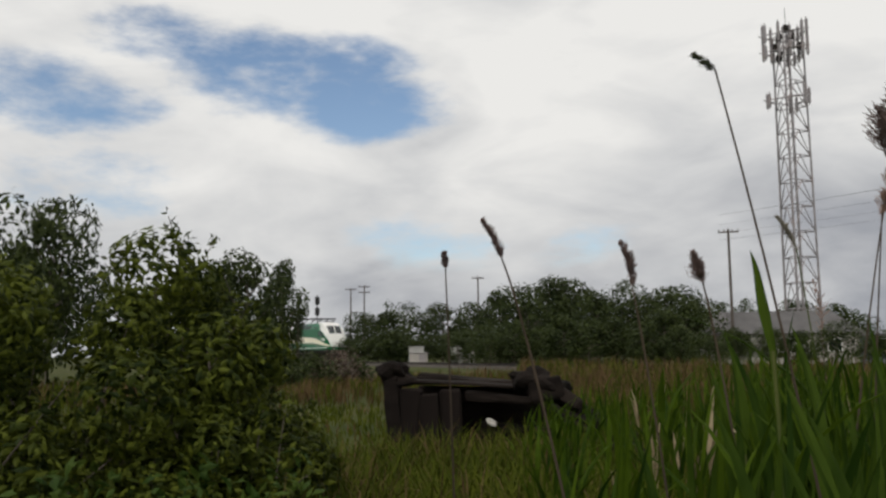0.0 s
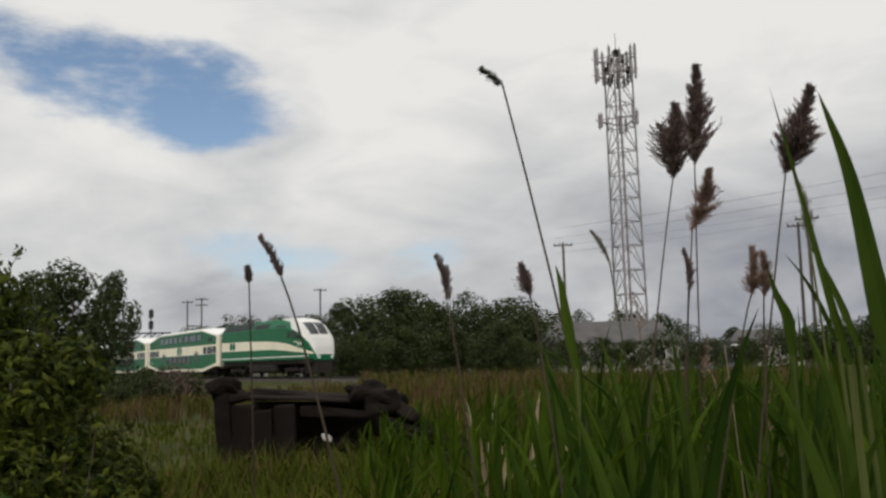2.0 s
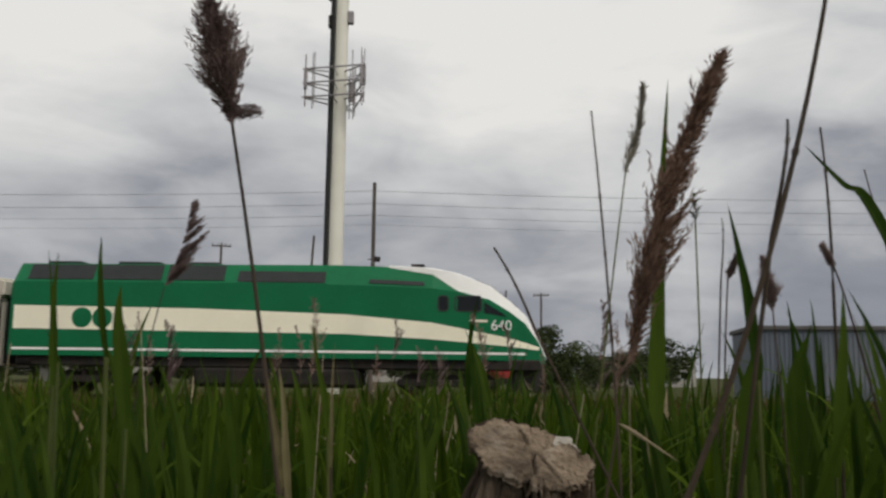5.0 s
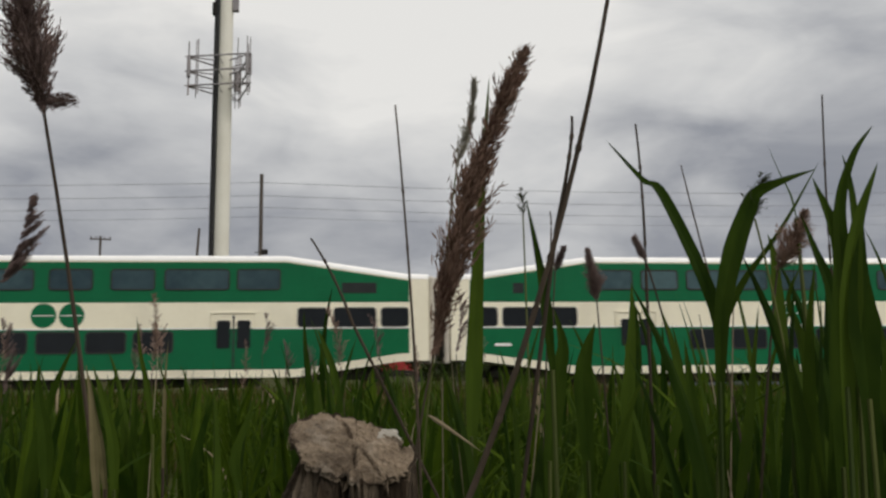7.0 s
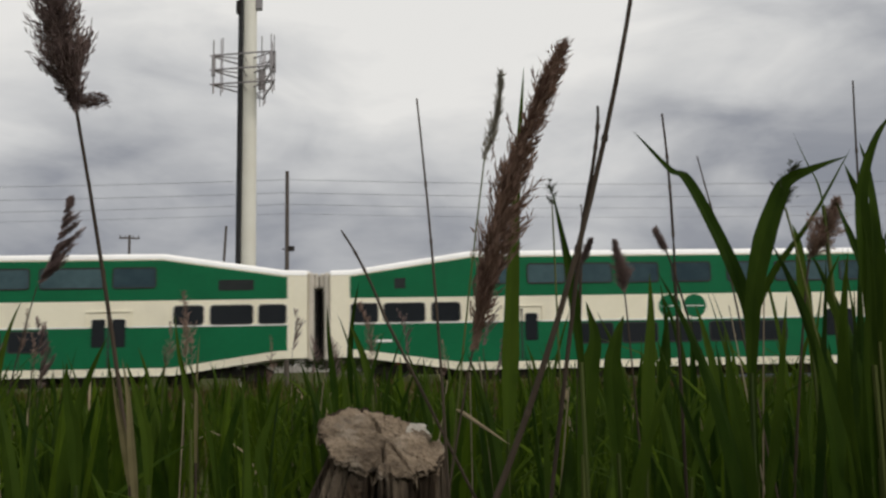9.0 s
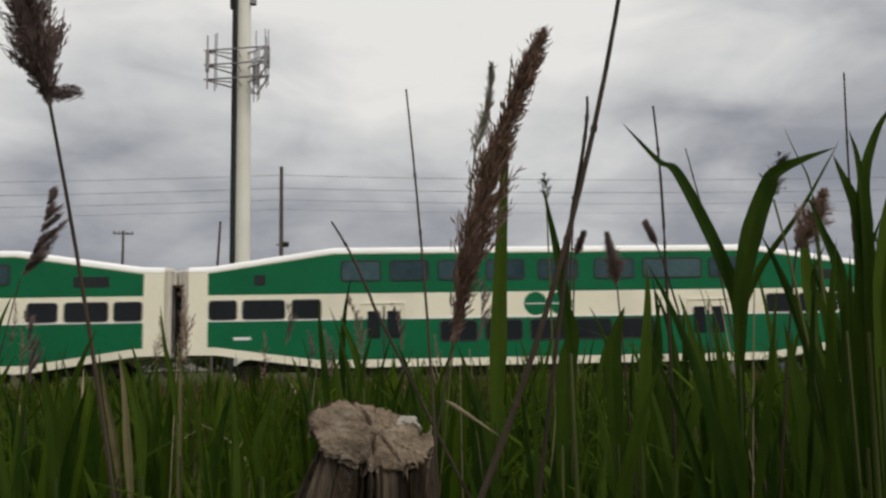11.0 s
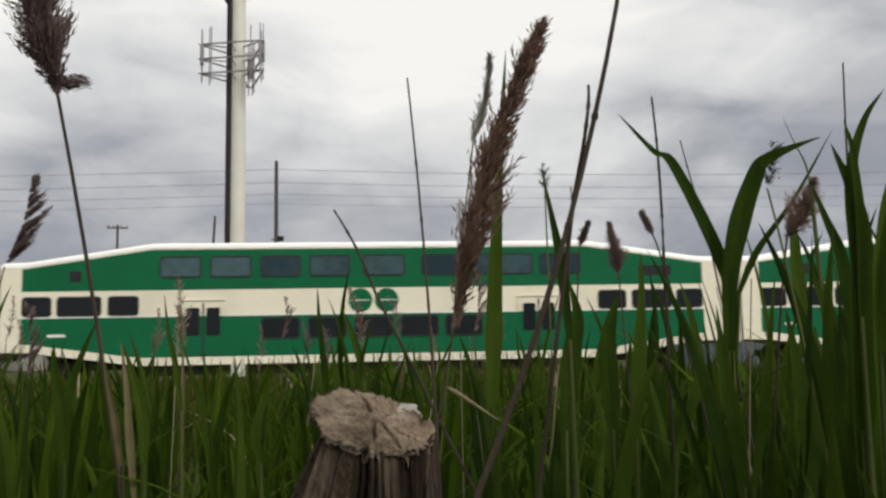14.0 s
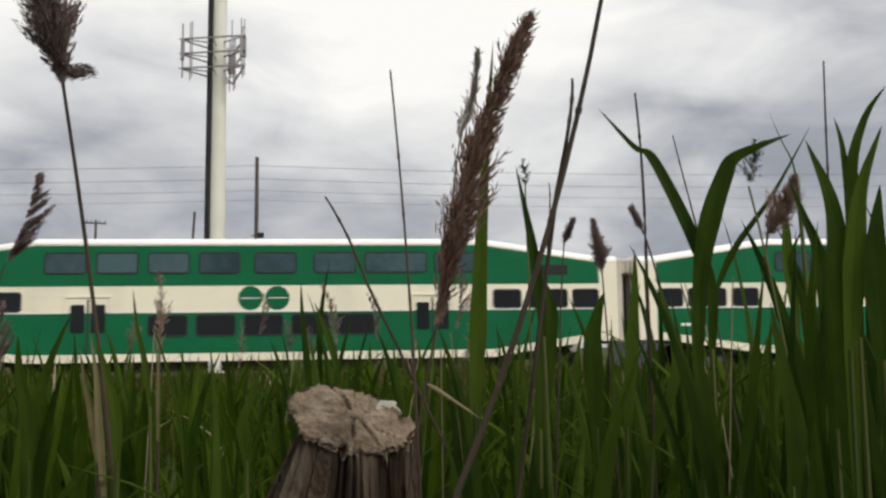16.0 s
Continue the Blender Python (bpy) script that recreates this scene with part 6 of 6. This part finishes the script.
hero_blade((0.504, 0.818, -0.520), ((0.498, 0.822, 0.862), (0.497, 0.823, 0.937), (0.497, 0.822, 0.981), (0.503, 0.819, 1.029)), 0.0301)
hero_blade((0.256, 1.032, -0.520), ((0.237, 1.037, 0.891), (0.230, 1.038, 0.977), (0.222, 1.040, 1.031), (0.211, 1.042, 1.092)), 0.0133, sway=(14, ((9.0, 0.06), (14.5, 0.00), (16.0, -0.35),)))
hero_blade((0.215, 1.093, -0.520), ((0.241, 1.087, 0.783), (0.251, 1.085, 0.878), (0.259, 1.083, 0.919), (0.250, 1.085, 0.964)), 0.0251)
hero_blade((0.314, 1.120, -0.520), ((0.306, 1.122, 0.779), (0.303, 1.123, 0.877), (0.310, 1.121, 0.919), (0.320, 1.118, 0.948)), 0.0248)
hero_blade((0.306, 1.070, -0.520), ((0.325, 1.064, 0.783), (0.332, 1.062, 0.876), (0.338, 1.060, 0.944), (0.340, 1.060, 0.995)), 0.0181)
hero_blade((0.283, 1.081, -0.520), ((0.361, 1.053, 0.757), (0.389, 1.042, 0.849), (0.383, 1.044, 0.915), (0.373, 1.048, 0.959)), 0.0154)
hero_blade((0.410, 0.926, -0.520), ((0.385, 0.936, 0.734), (0.378, 0.939, 0.804), (0.371, 0.942, 0.863), (0.367, 0.944, 0.924)), 0.0190)
hero_blade((0.360, 0.947, -0.520), ((0.400, 0.929, 0.734), (0.415, 0.923, 0.827), (0.422, 0.919, 0.886), (0.431, 0.915, 0.957)), 0.0127)
hero_blade((0.418, 0.866, -0.520), ((0.432, 0.859, 0.744), (0.435, 0.858, 0.797), (0.429, 0.861, 0.857), (0.423, 0.864, 0.919)), 0.0289)
hero_blade((0.478, 0.892, -0.520), ((0.471, 0.895, 0.862), (0.469, 0.896, 0.920), (0.460, 0.901, 0.961), (0.473, 0.894, 0.997)), 0.0114)
hero_blade((0.589, 1.116, -0.520), ((0.568, 1.126, 0.916), (0.563, 1.129, 0.982), (0.562, 1.129, 1.035), (0.558, 1.132, 1.065)), 0.0206)
hero_blade((-0.045, 1.633, -0.520), ((-0.061, 1.633, 0.781), (-0.066, 1.633, 0.860), (-0.074, 1.632, 0.939), (-0.077, 1.632, 1.000)), 0.0142)
hero_blade((-0.271, 1.510, -0.520), ((-0.299, 1.504, 0.794), (-0.308, 1.502, 0.865), (-0.320, 1.499, 0.919), (-0.328, 1.497, 0.982)), 0.0114)
hero_blade((-0.323, 1.396, -0.520), ((-0.344, 1.391, 0.674), (-0.353, 1.389, 0.770), (-0.360, 1.387, 0.851), (-0.369, 1.384, 0.908)), 0.0124, dry=True)
hero_blade((-0.338, 1.488, -0.520), ((-0.373, 1.479, 0.713), (-0.383, 1.477, 0.782), (-0.394, 1.473, 0.835), (-0.403, 1.471, 0.887)), 0.0143, dry=True)
hero_blade((-0.366, 1.221, -0.520), ((-0.379, 1.217, 0.748), (-0.382, 1.216, 0.804), (-0.392, 1.213, 0.861), (-0.395, 1.212, 0.904)), 0.0206)
hero_blade((-0.288, 1.294, -0.520), ((-0.302, 1.291, 0.736), (-0.305, 1.290, 0.796), (-0.319, 1.287, 0.857), (-0.334, 1.283, 0.903)), 0.0165)
hero_blade((-0.094, 1.274, -0.520), ((-0.137, 1.269, 0.734), (-0.144, 1.268, 0.779), (-0.130, 1.270, 0.823), (-0.119, 1.271, 0.861)), 0.0143)
hero_blade((-0.302, 1.598, -0.520), ((-0.306, 1.597, 0.732), (-0.307, 1.597, 0.808), (-0.307, 1.597, 0.884), (-0.304, 1.597, 0.951)), 0.0071, dry=True)
hero_blade((0.053, 2.228, -0.520), ((-0.008, 2.227, 0.817), (-0.028, 2.227, 0.899), (-0.048, 2.226, 0.954), (-0.066, 2.226, 0.996)), 0.0195)

STAND = random.Random(41)
for i in range(20):
    az, dist = STAND.uniform(-46, 14), STAND.uniform(2.2, 5.0)
    z = 0.88 + dist * math.tan(radians(STAND.uniform(-1.6, 1.3)))
    p, lean, L = spot(az, dist), STAND.gauss(0, 0.03), STAND.uniform(0.14, 0.24)
    hero_reed((p.x, p.y, -0.52), (p.x + lean * 0.6, p.y, z * 0.6), (p.x + lean, p.y, z), (p.x + lean * 1.4 + STAND.gauss(0, 0.02), p.y, z + L), STAND.choice(("brown", "brown", "soft")), 1, 0.3)
PALE_STEM = material("bleached_reed_stem", (0.17, 0.13, 0.08), (0.33, 0.27, 0.18), 0.8, 6, 50, 0.1, by_object=0.3, stretch=(1, 1, 0.2))
for x, y, top, lean, w in ((-0.40, 1.85, 0.93, 0.01, 0.0022), (-0.62, 1.75, 0.99, -0.03, 0.0022), (0.02, 1.7, 0.86, 0.04, 0.002), (0.52, 1.3, 0.98, 0.02, 0.002), (-0.95, 1.6, 0.94, 0.02, 0.0024),
                           (-1.3, 1.45, 0.92, -0.02, 0.0024), (0.72, 1.5, 0.98, -0.04, 0.002), (-0.2, 2.1, 0.88, 0.03, 0.0022), (0.16, 1.15, 0.86, 0.03, 0.002), (0.20, 1.2, 0.90, -0.02, 0.0018), (0.13, 1.22, 0.88, 0.0, 0.0018)):
    reed = tagged(new("bare_reed_stalk"), "bleached straw-coloured dead reed stalk", "reed", "bare reed stalks")
    reed.matrix_basis = pose(x, y, -0.52)
    bm = bmesh.new()
    h = top + 0.52
    tube(bm, [(lean * f * f * 3, 0.3 * lean * f, h * f) for f in (0, 0.25, 0.5, 0.75, 0.9, 1.0)], [w * (0.85 - 0.4 * f) for f in (0, 0.25, 0.5, 0.75, 0.9, 1.0)], 6)
    part("stem", bm, PALE_STEM, reed)

dv, df = [], []
for a, b, c, w in (((0.105, 1.165, 0.835), (0.125, 1.13, 0.822), (0.165, 1.10, 0.794), 0.006),):
    ribbon(dv, df, curve_points(a, b, c, 8), w, Vector((0, 0.4, 1)))
leaves_part("withered_leaf", dv, df, DEAD_LEAF, None, "")
tagged(bpy.data.objects["withered_leaf"], "bleached withered reed leaf caught between the stems", "reed leaf")

# leafy reeds near the eye, each a thing
NEAR_KINDS = []
for seed in range(6):
    HERO.seed(300 + seed)
    reed = tagged(new("leafy_reed"), "green leafy reed in a dense stand", "reed", "leafy reeds")
    pts = [Vector((0.05 * (i / 8) ** 2 * HERO.uniform(-1, 1), 0.04 * (i / 8) ** 2, 1.15 * i / 8)) for i in range(9)]
    bm = bmesh.new()
    tube(bm, pts, [0.0045 - 0.002 * i / 8 for i in range(9)], 6)
    part("stem", bm, REED_STEM, reed)
    leafy(reed, (0, 0, 0), pts, 7, 0.42, 0.92, 0.031, REED_LEAF_ONE)
    p = pts[-1]
    verts, faces = [], []
    ribbon(verts, faces, curve_points(p, p + Vector((0.02, 0.0, 0.16)), p + Vector((0.07, 0.02, 0.30)), 9), 0.022, Vector((0.6, 0.8, 0)))
    leaves_part("leaf", verts, faces, REED_LEAF_ONE, reed, "long green blade")
    NEAR_KINDS.append(reed)


def crest(az):
    """How far the reeds' tips rise over the eye's height, by direction (degrees of elevation)."""
    return lerp_table([(-62, -7.0), (-57, -4.0), (-53, -1.2), (-49, 0.9), (-46, 2.2), (-38, 2.0), (-20, 2.0), (-8, 1.7), (0, 1.4), (6, 1.6), (10, 2.0), (16, 3.4), (22, 4.6), (30, 7.0), (45, 8.0)])(az)


rnd = random.Random(99)
placed = 0
while placed < 190:
    az, dist = rnd.uniform(-56, 46), 0.95 + 1.9 * rnd.random() ** 1.2
    if abs(az - 0.3) < 7.5 and dist < 1.4:
        continue
    top = 0.88 + dist * math.tan(radians(crest(az) + rnd.gauss(-1.6, 1.7)))
    h = (top + 0.5) / 1.42
    x, y = dist * math.sin(radians(az)) - 0.12 * (az < -10), dist * math.cos(radians(az))
    m = Matrix.LocRotScale((x, y, -0.52), Euler((rnd.gauss(0, 0.04), rnd.gauss(0, 0.04), rnd.uniform(0, 6.28))), (1, 1, h))
    if placed < 6:
        NEAR_KINDS[placed].matrix_basis = m
    else:
        copy_thing(NEAR_KINDS[placed % 6], m @ Matrix.Diagonal((*[1 / q for q in NEAR_KINDS[placed % 6].scale], 1)))
    placed += 1


for i in range(34):                              # the foremost row, lower than the eye
    az, dist = rnd.uniform(-52, -10), rnd.uniform(0.62, 0.95)
    top = 0.88 + dist * math.tan(radians(rnd.gauss(-6.0, 2.5)))
    x, y = dist * math.sin(radians(az)) - 0.2, dist * math.cos(radians(az))
    m = Matrix.LocRotScale((x, y, -0.52), Euler((rnd.gauss(0, 0.04), rnd.gauss(0, 0.04), rnd.uniform(0, 6.28))), (1, 1, (top + 0.5) / 1.42))
    copy_thing(NEAR_KINDS[i % 6], m @ Matrix.Diagonal((*[1 / q for q in NEAR_KINDS[i % 6].scale], 1)))


def reed_stand():
    """The reed bed further out, one mass of stems and blades; and the dead ones among them."""
    rnd = random.Random(123)
    live, lf, dry, drf = [], [], [], []
    for _ in range(4200):
        az = rnd.uniform(-60, 52)
        dist = 1.5 + 10.5 * rnd.random() ** 1.15
        if az < -48 and rnd.random() < 0.5:
            continue
        top = 0.88 + dist * math.tan(radians(min(crest(az), 2.4) * (1 if dist < 4 else 0.5) + rnd.gauss(-1.2, 1.2)))
        top = min(top, 0.88 + rnd.uniform(-0.25, 0.13))
        base = Vector((dist * math.sin(radians(az)) - 0.12 * (az < -10), dist * math.cos(radians(az)), -0.52))
        h = top + 0.5
        lean = Vector((rnd.gauss(0, 0.05), rnd.gauss(0, 0.05), 0))
        dead = dist > 2.6 and rnd.random() < 0.05
        V, Fc = (dry, drf) if dead else (live, lf)
        stem = [base + lean * f * f * h + Vector((0, 0, h * 0.8 * f)) for f in (0, 0.35, 0.7, 1.0)]
        ribbon(V, Fc, stem, 0.009, Vector((math.cos(radians(az)), -math.sin(radians(az)), 0)), 0.5, 0.9)
        for k in range(2 if dead else 5):
            f = rnd.uniform(0.4, 1.0)
            p = base + lean * f * f * h + Vector((0, 0, h * 0.8 * f))
            a, L = rnd.uniform(0, 6.28), rnd.uniform(0.25, 0.5)
            out = Vector((math.cos(a), math.sin(a), 0))
            z = min(L * rnd.uniform(0.6, 0.95), top - p.z + 0.02)
            q = curve_points(p, p + out * L * 0.08 + Vector((0, 0, z * 0.55)), p + out * L * (rnd.uniform(0.1, 0.35) if rnd.random() < 0.8 else 0.65) + Vector((0, 0, z)), 5)
            ribbon(V, Fc, q, rnd.uniform(0.018, 0.034), Vector((-math.sin(a), math.cos(a), 0)))
    leaves_part("reed_bed", live, lf, REED_LEAF, None)
    tagged(bpy.data.objects["reed_bed"], "dense stand of green reeds between post and railway", "reeds", kind="stuff")
    leaves_part("dead_reeds", dry, drf, DEAD_LEAF, None)
    tagged(bpy.data.objects["dead_reeds"], "bleached dead reeds among the green ones", "reeds", kind="stuff")


reed_stand()

# ---------------------------------------------------------------- weeds and grass

GRASS = material("meadow_grass", (0.020, 0.034, 0.003), (0.090, 0.105, 0.012), 0.8, 0.6, 20, 0.0, by_island=0.3, translucent=0.3, gloss=0.05)
DRY_GRASS = material("russet_meadow_grass", (0.050, 0.031, 0.015), (0.13, 0.090, 0.042), 0.8, 0.6, 20, 0.0, by_island=0.35, translucent=0.2, gloss=0.05)
WEED = material("weed_leaves", (0.016, 0.036, 0.006), (0.065, 0.100, 0.016), 0.65, 2, 20, 0.0, by_island=0.35, translucent=0.3, gloss=0.1)


def meadow():
    rnd = random.Random(55)
    gv, gf, dv, df, wv, wf = [], [], [], [], [], []
    for _ in range(10500):
        az = rnd.uniform(-100, 40) if rnd.random() < 0.3 else rnd.uniform(-98, -40)
        dist = 3.0 + 42 * rnd.random() ** 1.5
        x, y = dist * math.sin(radians(az)), dist * math.cos(radians(az))
        if y > track_y(x) - 2.6:
            continue
        patch = noise.noise(Vector((x * 0.12, y * 0.12, 4)))
        lawn = az < -66 and 9 < dist < 24
        dry = rnd.random() < (0.12 if lawn else 0.30 + 0.6 * patch + (0.25 if dist > 16 else 0))
        h = rnd.uniform(0.12, 0.3) if lawn else rnd.uniform(0.35, 0.75)
        if dist < 9:
            h = min(rnd.uniform(0.5, 1.0), 1.3 - dist * 0.06)
        V, Fc = (dv, df) if dry else (gv, gf)
        for k in range(3):
            a = rnd.uniform(0, 6.28)
            out = Vector((math.cos(a), math.sin(a), 0)) * h * rnd.uniform(0.1, 0.5)
            p = Vector((x + rnd.gauss(0, 0.1), y + rnd.gauss(0, 0.1), ground_z(x, y) - 0.03))
            ribbon(V, Fc, curve_points(p, p + out * 0.25 + Vector((0, 0, h * 0.6)), p + out + Vector((0, 0, h * rnd.uniform(0.75, 1.0))), 4 if dist < 11 else 3), 0.009 + 0.0014 * dist, Vector((-math.sin(a), math.cos(a), 0)))
    for _ in range(4600):                      # knee-high green tangle before the old bin
        az, dist = rnd.uniform(-78, -48), rnd.uniform(3.6, 10.5)
        x, y = dist * math.sin(radians(az)), dist * math.cos(radians(az))
        h = rnd.uniform(0.35, 0.8) * (1.15 if dist < 7 else 0.75)
        p = Vector((x, y, ground_z(x, y) - 0.03))
        V, Fc = (dv, df) if rnd.random() < 0.10 else (gv, gf)
        for k in range(3):
            a = rnd.uniform(0, 6.28)
            out = Vector((math.cos(a), math.sin(a), 0)) * h * rnd.uniform(0.15, 0.6)
            q = p + Vector((rnd.gauss(0, 0.06), rnd.gauss(0, 0.06), 0))
            ribbon(V, Fc, curve_points(q, q + out * 0.25 + Vector((0, 0, h * 0.6)), q + out + Vector((0, 0, h * rnd.uniform(0.7, 1.0))), 5), rnd.uniform(0.010, 0.026), Vector((-math.sin(a), math.cos(a), 0)))
    for _ in range(5200):                      # tall russet sedge between the reeds and the railway
        az = rnd.uniform(-63, 45)
        dist = rnd.uniform(12, 30)
        x, y = dist * math.sin(radians(az)), dist * math.cos(radians(az))
        h = rnd.uniform(0.7, 1.25)
        p = Vector((x, y, ground_z(x, y) - 0.03))
        V, Fc = (dv, df) if rnd.random() < 0.62 + 0.5 * noise.noise(Vector((x * 0.2, y * 0.2, 9))) else (gv, gf)
        for k in range(3):
            a = rnd.uniform(0, 6.28)
            out = Vector((math.cos(a), math.sin(a), 0)) * h * rnd.uniform(0.05, 0.3)
            q = p + Vector((rnd.gauss(0, 0.12), rnd.gauss(0, 0.12), 0))
            ribbon(V, Fc, curve_points(q, q + out * 0.25 + Vector((0, 0, h * 0.6)), q + out + Vector((0, 0, h * rnd.uniform(0.75, 1.0))), 3), 0.012 + 0.0012 * dist, Vector((-math.sin(a), math.cos(a), 0)))
    for _ in range(2600):                      # russet sedge further along the line
        az, dist = rnd.uniform(-58.5, -24), rnd.uniform(26, 62)
        x, y = dist * math.sin(radians(az)), dist * math.cos(radians(az))
        if y > track_y(x) - 3.2:
            continue
        h = rnd.uniform(0.75, 1.3)
        V, Fc = (dv, df) if rnd.random() < 0.6 + 0.6 * noise.noise(Vector((x * 0.15, y * 0.15, 2))) else (gv, gf)
        for k in range(3):
            a = rnd.uniform(0, 6.28)
            out = Vector((math.cos(a), math.sin(a), 0)) * h * rnd.uniform(0.05, 0.3)
            q = Vector((x + rnd.gauss(0, 0.2), y + rnd.gauss(0, 0.2), ground_z(x, y) - 0.03))
            ribbon(V, Fc, curve_points(q, q + out * 0.25 + Vector((0, 0, h * 0.6)), q + out + Vector((0, 0, h * rnd.uniform(0.75, 1.0))), 3), 0.03 + 0.0010 * dist, Vector((-math.sin(a), math.cos(a), 0)))
    for _ in range(900):                       # grass leaning against the front of the bin
        az, dist = rnd.uniform(-69, -55), rnd.uniform(7.2, 8.6)
        x, y = dist * math.sin(radians(az)), dist * math.cos(radians(az))
        h = rnd.uniform(0.45, 0.92)
        V, Fc = (dv, df) if rnd.random() < 0.12 else (gv, gf)
        for k in range(3):
            a = rnd.uniform(0, 6.28)
            out = Vector((math.cos(a), math.sin(a), 0)) * h * rnd.uniform(0.1, 0.5)
            q = Vector((x + rnd.gauss(0, 0.06), y + rnd.gauss(0, 0.06), ground_z(x, y) - 0.03))
            ribbon(V, Fc, curve_points(q, q + out * 0.25 + Vector((0, 0, h * 0.6)), q + out + Vector((0, 0, h * rnd.uniform(0.7, 1.0))), 4), rnd.uniform(0.012, 0.028), Vector((-math.sin(a), math.cos(a), 0)))
    for _ in range(200):                       # broad-leaved weeds at the edge of the lawn
        az, dist = rnd.uniform(-92, -75), rnd.uniform(3.2, 6.5)
        h = min(rnd.uniform(0.5, 1.0), 1.18 - 0.05 * dist)
        p = spot(az, dist, -0.52)
        cs = [(p + Vector((rnd.gauss(0, 0.10), rnd.gauss(0, 0.10), h * f)), 0.09) for f in (0.3, 0.5, 0.7, 0.85, 1.0)]
        v, f = leaf_cloud(rnd, cs, 42, 0.034, 0.2)
        k = len(wv)
        wv += v
        wf += [tuple(i + k for i in q) for q in f]
    for name, v, f, m, text in (("meadow_grass", gv, gf, GRASS, "long green grass over the rough meadow"), ("dry_grass", dv, df, DRY_GRASS, "russet dry grass scattered through the meadow"), ("weeds", wv, wf, WEED, "broad-leaved green weeds at the meadow's edge")):
        leaves_part(name, v, f, m, None)
        tagged(bpy.data.objects[name], text, "grass" if "grass" in name else "weeds", kind="stuff")


meadow()



def motions():
    times = [0.25 * k for k in range(65)]
    walk(loco, [(t, on_line(nose_at(t) - 9.8)) for t in times])
    for i, (reed, base, sway) in enumerate(SWAYING):
        if sway:                                   # leaning in the gusts: seconds, degrees to the right
            az, table = sway
            axis = Vector((math.sin(radians(az)), math.cos(radians(az)), 0))
            rows = [r for r in ((0.0, table[0][1]), *table, (16.0, table[-1][1]))]
            rows = [r for k, r in enumerate(rows) if k == 0 or r[0] > rows[k - 1][0] + 0.05]
            walk(reed, [(t, Matrix.Translation(base) @ Matrix.Rotation(radians(a), 4, axis)) for t, a in rows])
            continue
        k = 0.22 + 0.14 * ((i * 7) % 5) / 4        # a light breeze
        walk(reed, [(t, Matrix.Translation(base) @ pose(0, 0, 0, 0.5 * k * math.sin(1.7 * t + i), k * (math.sin(2.3 * t + 1.9 * i) + 0.5 * math.sin(3.9 * t + i)), 0)) for t in [0.4 * j for j in range(41)]])
    for i, c in enumerate(coaches):
        walk(c, [(t, on_line(nose_at(t) - 19.85 - COACH_GAP * (i + 0.5))) for t in times])


motions()
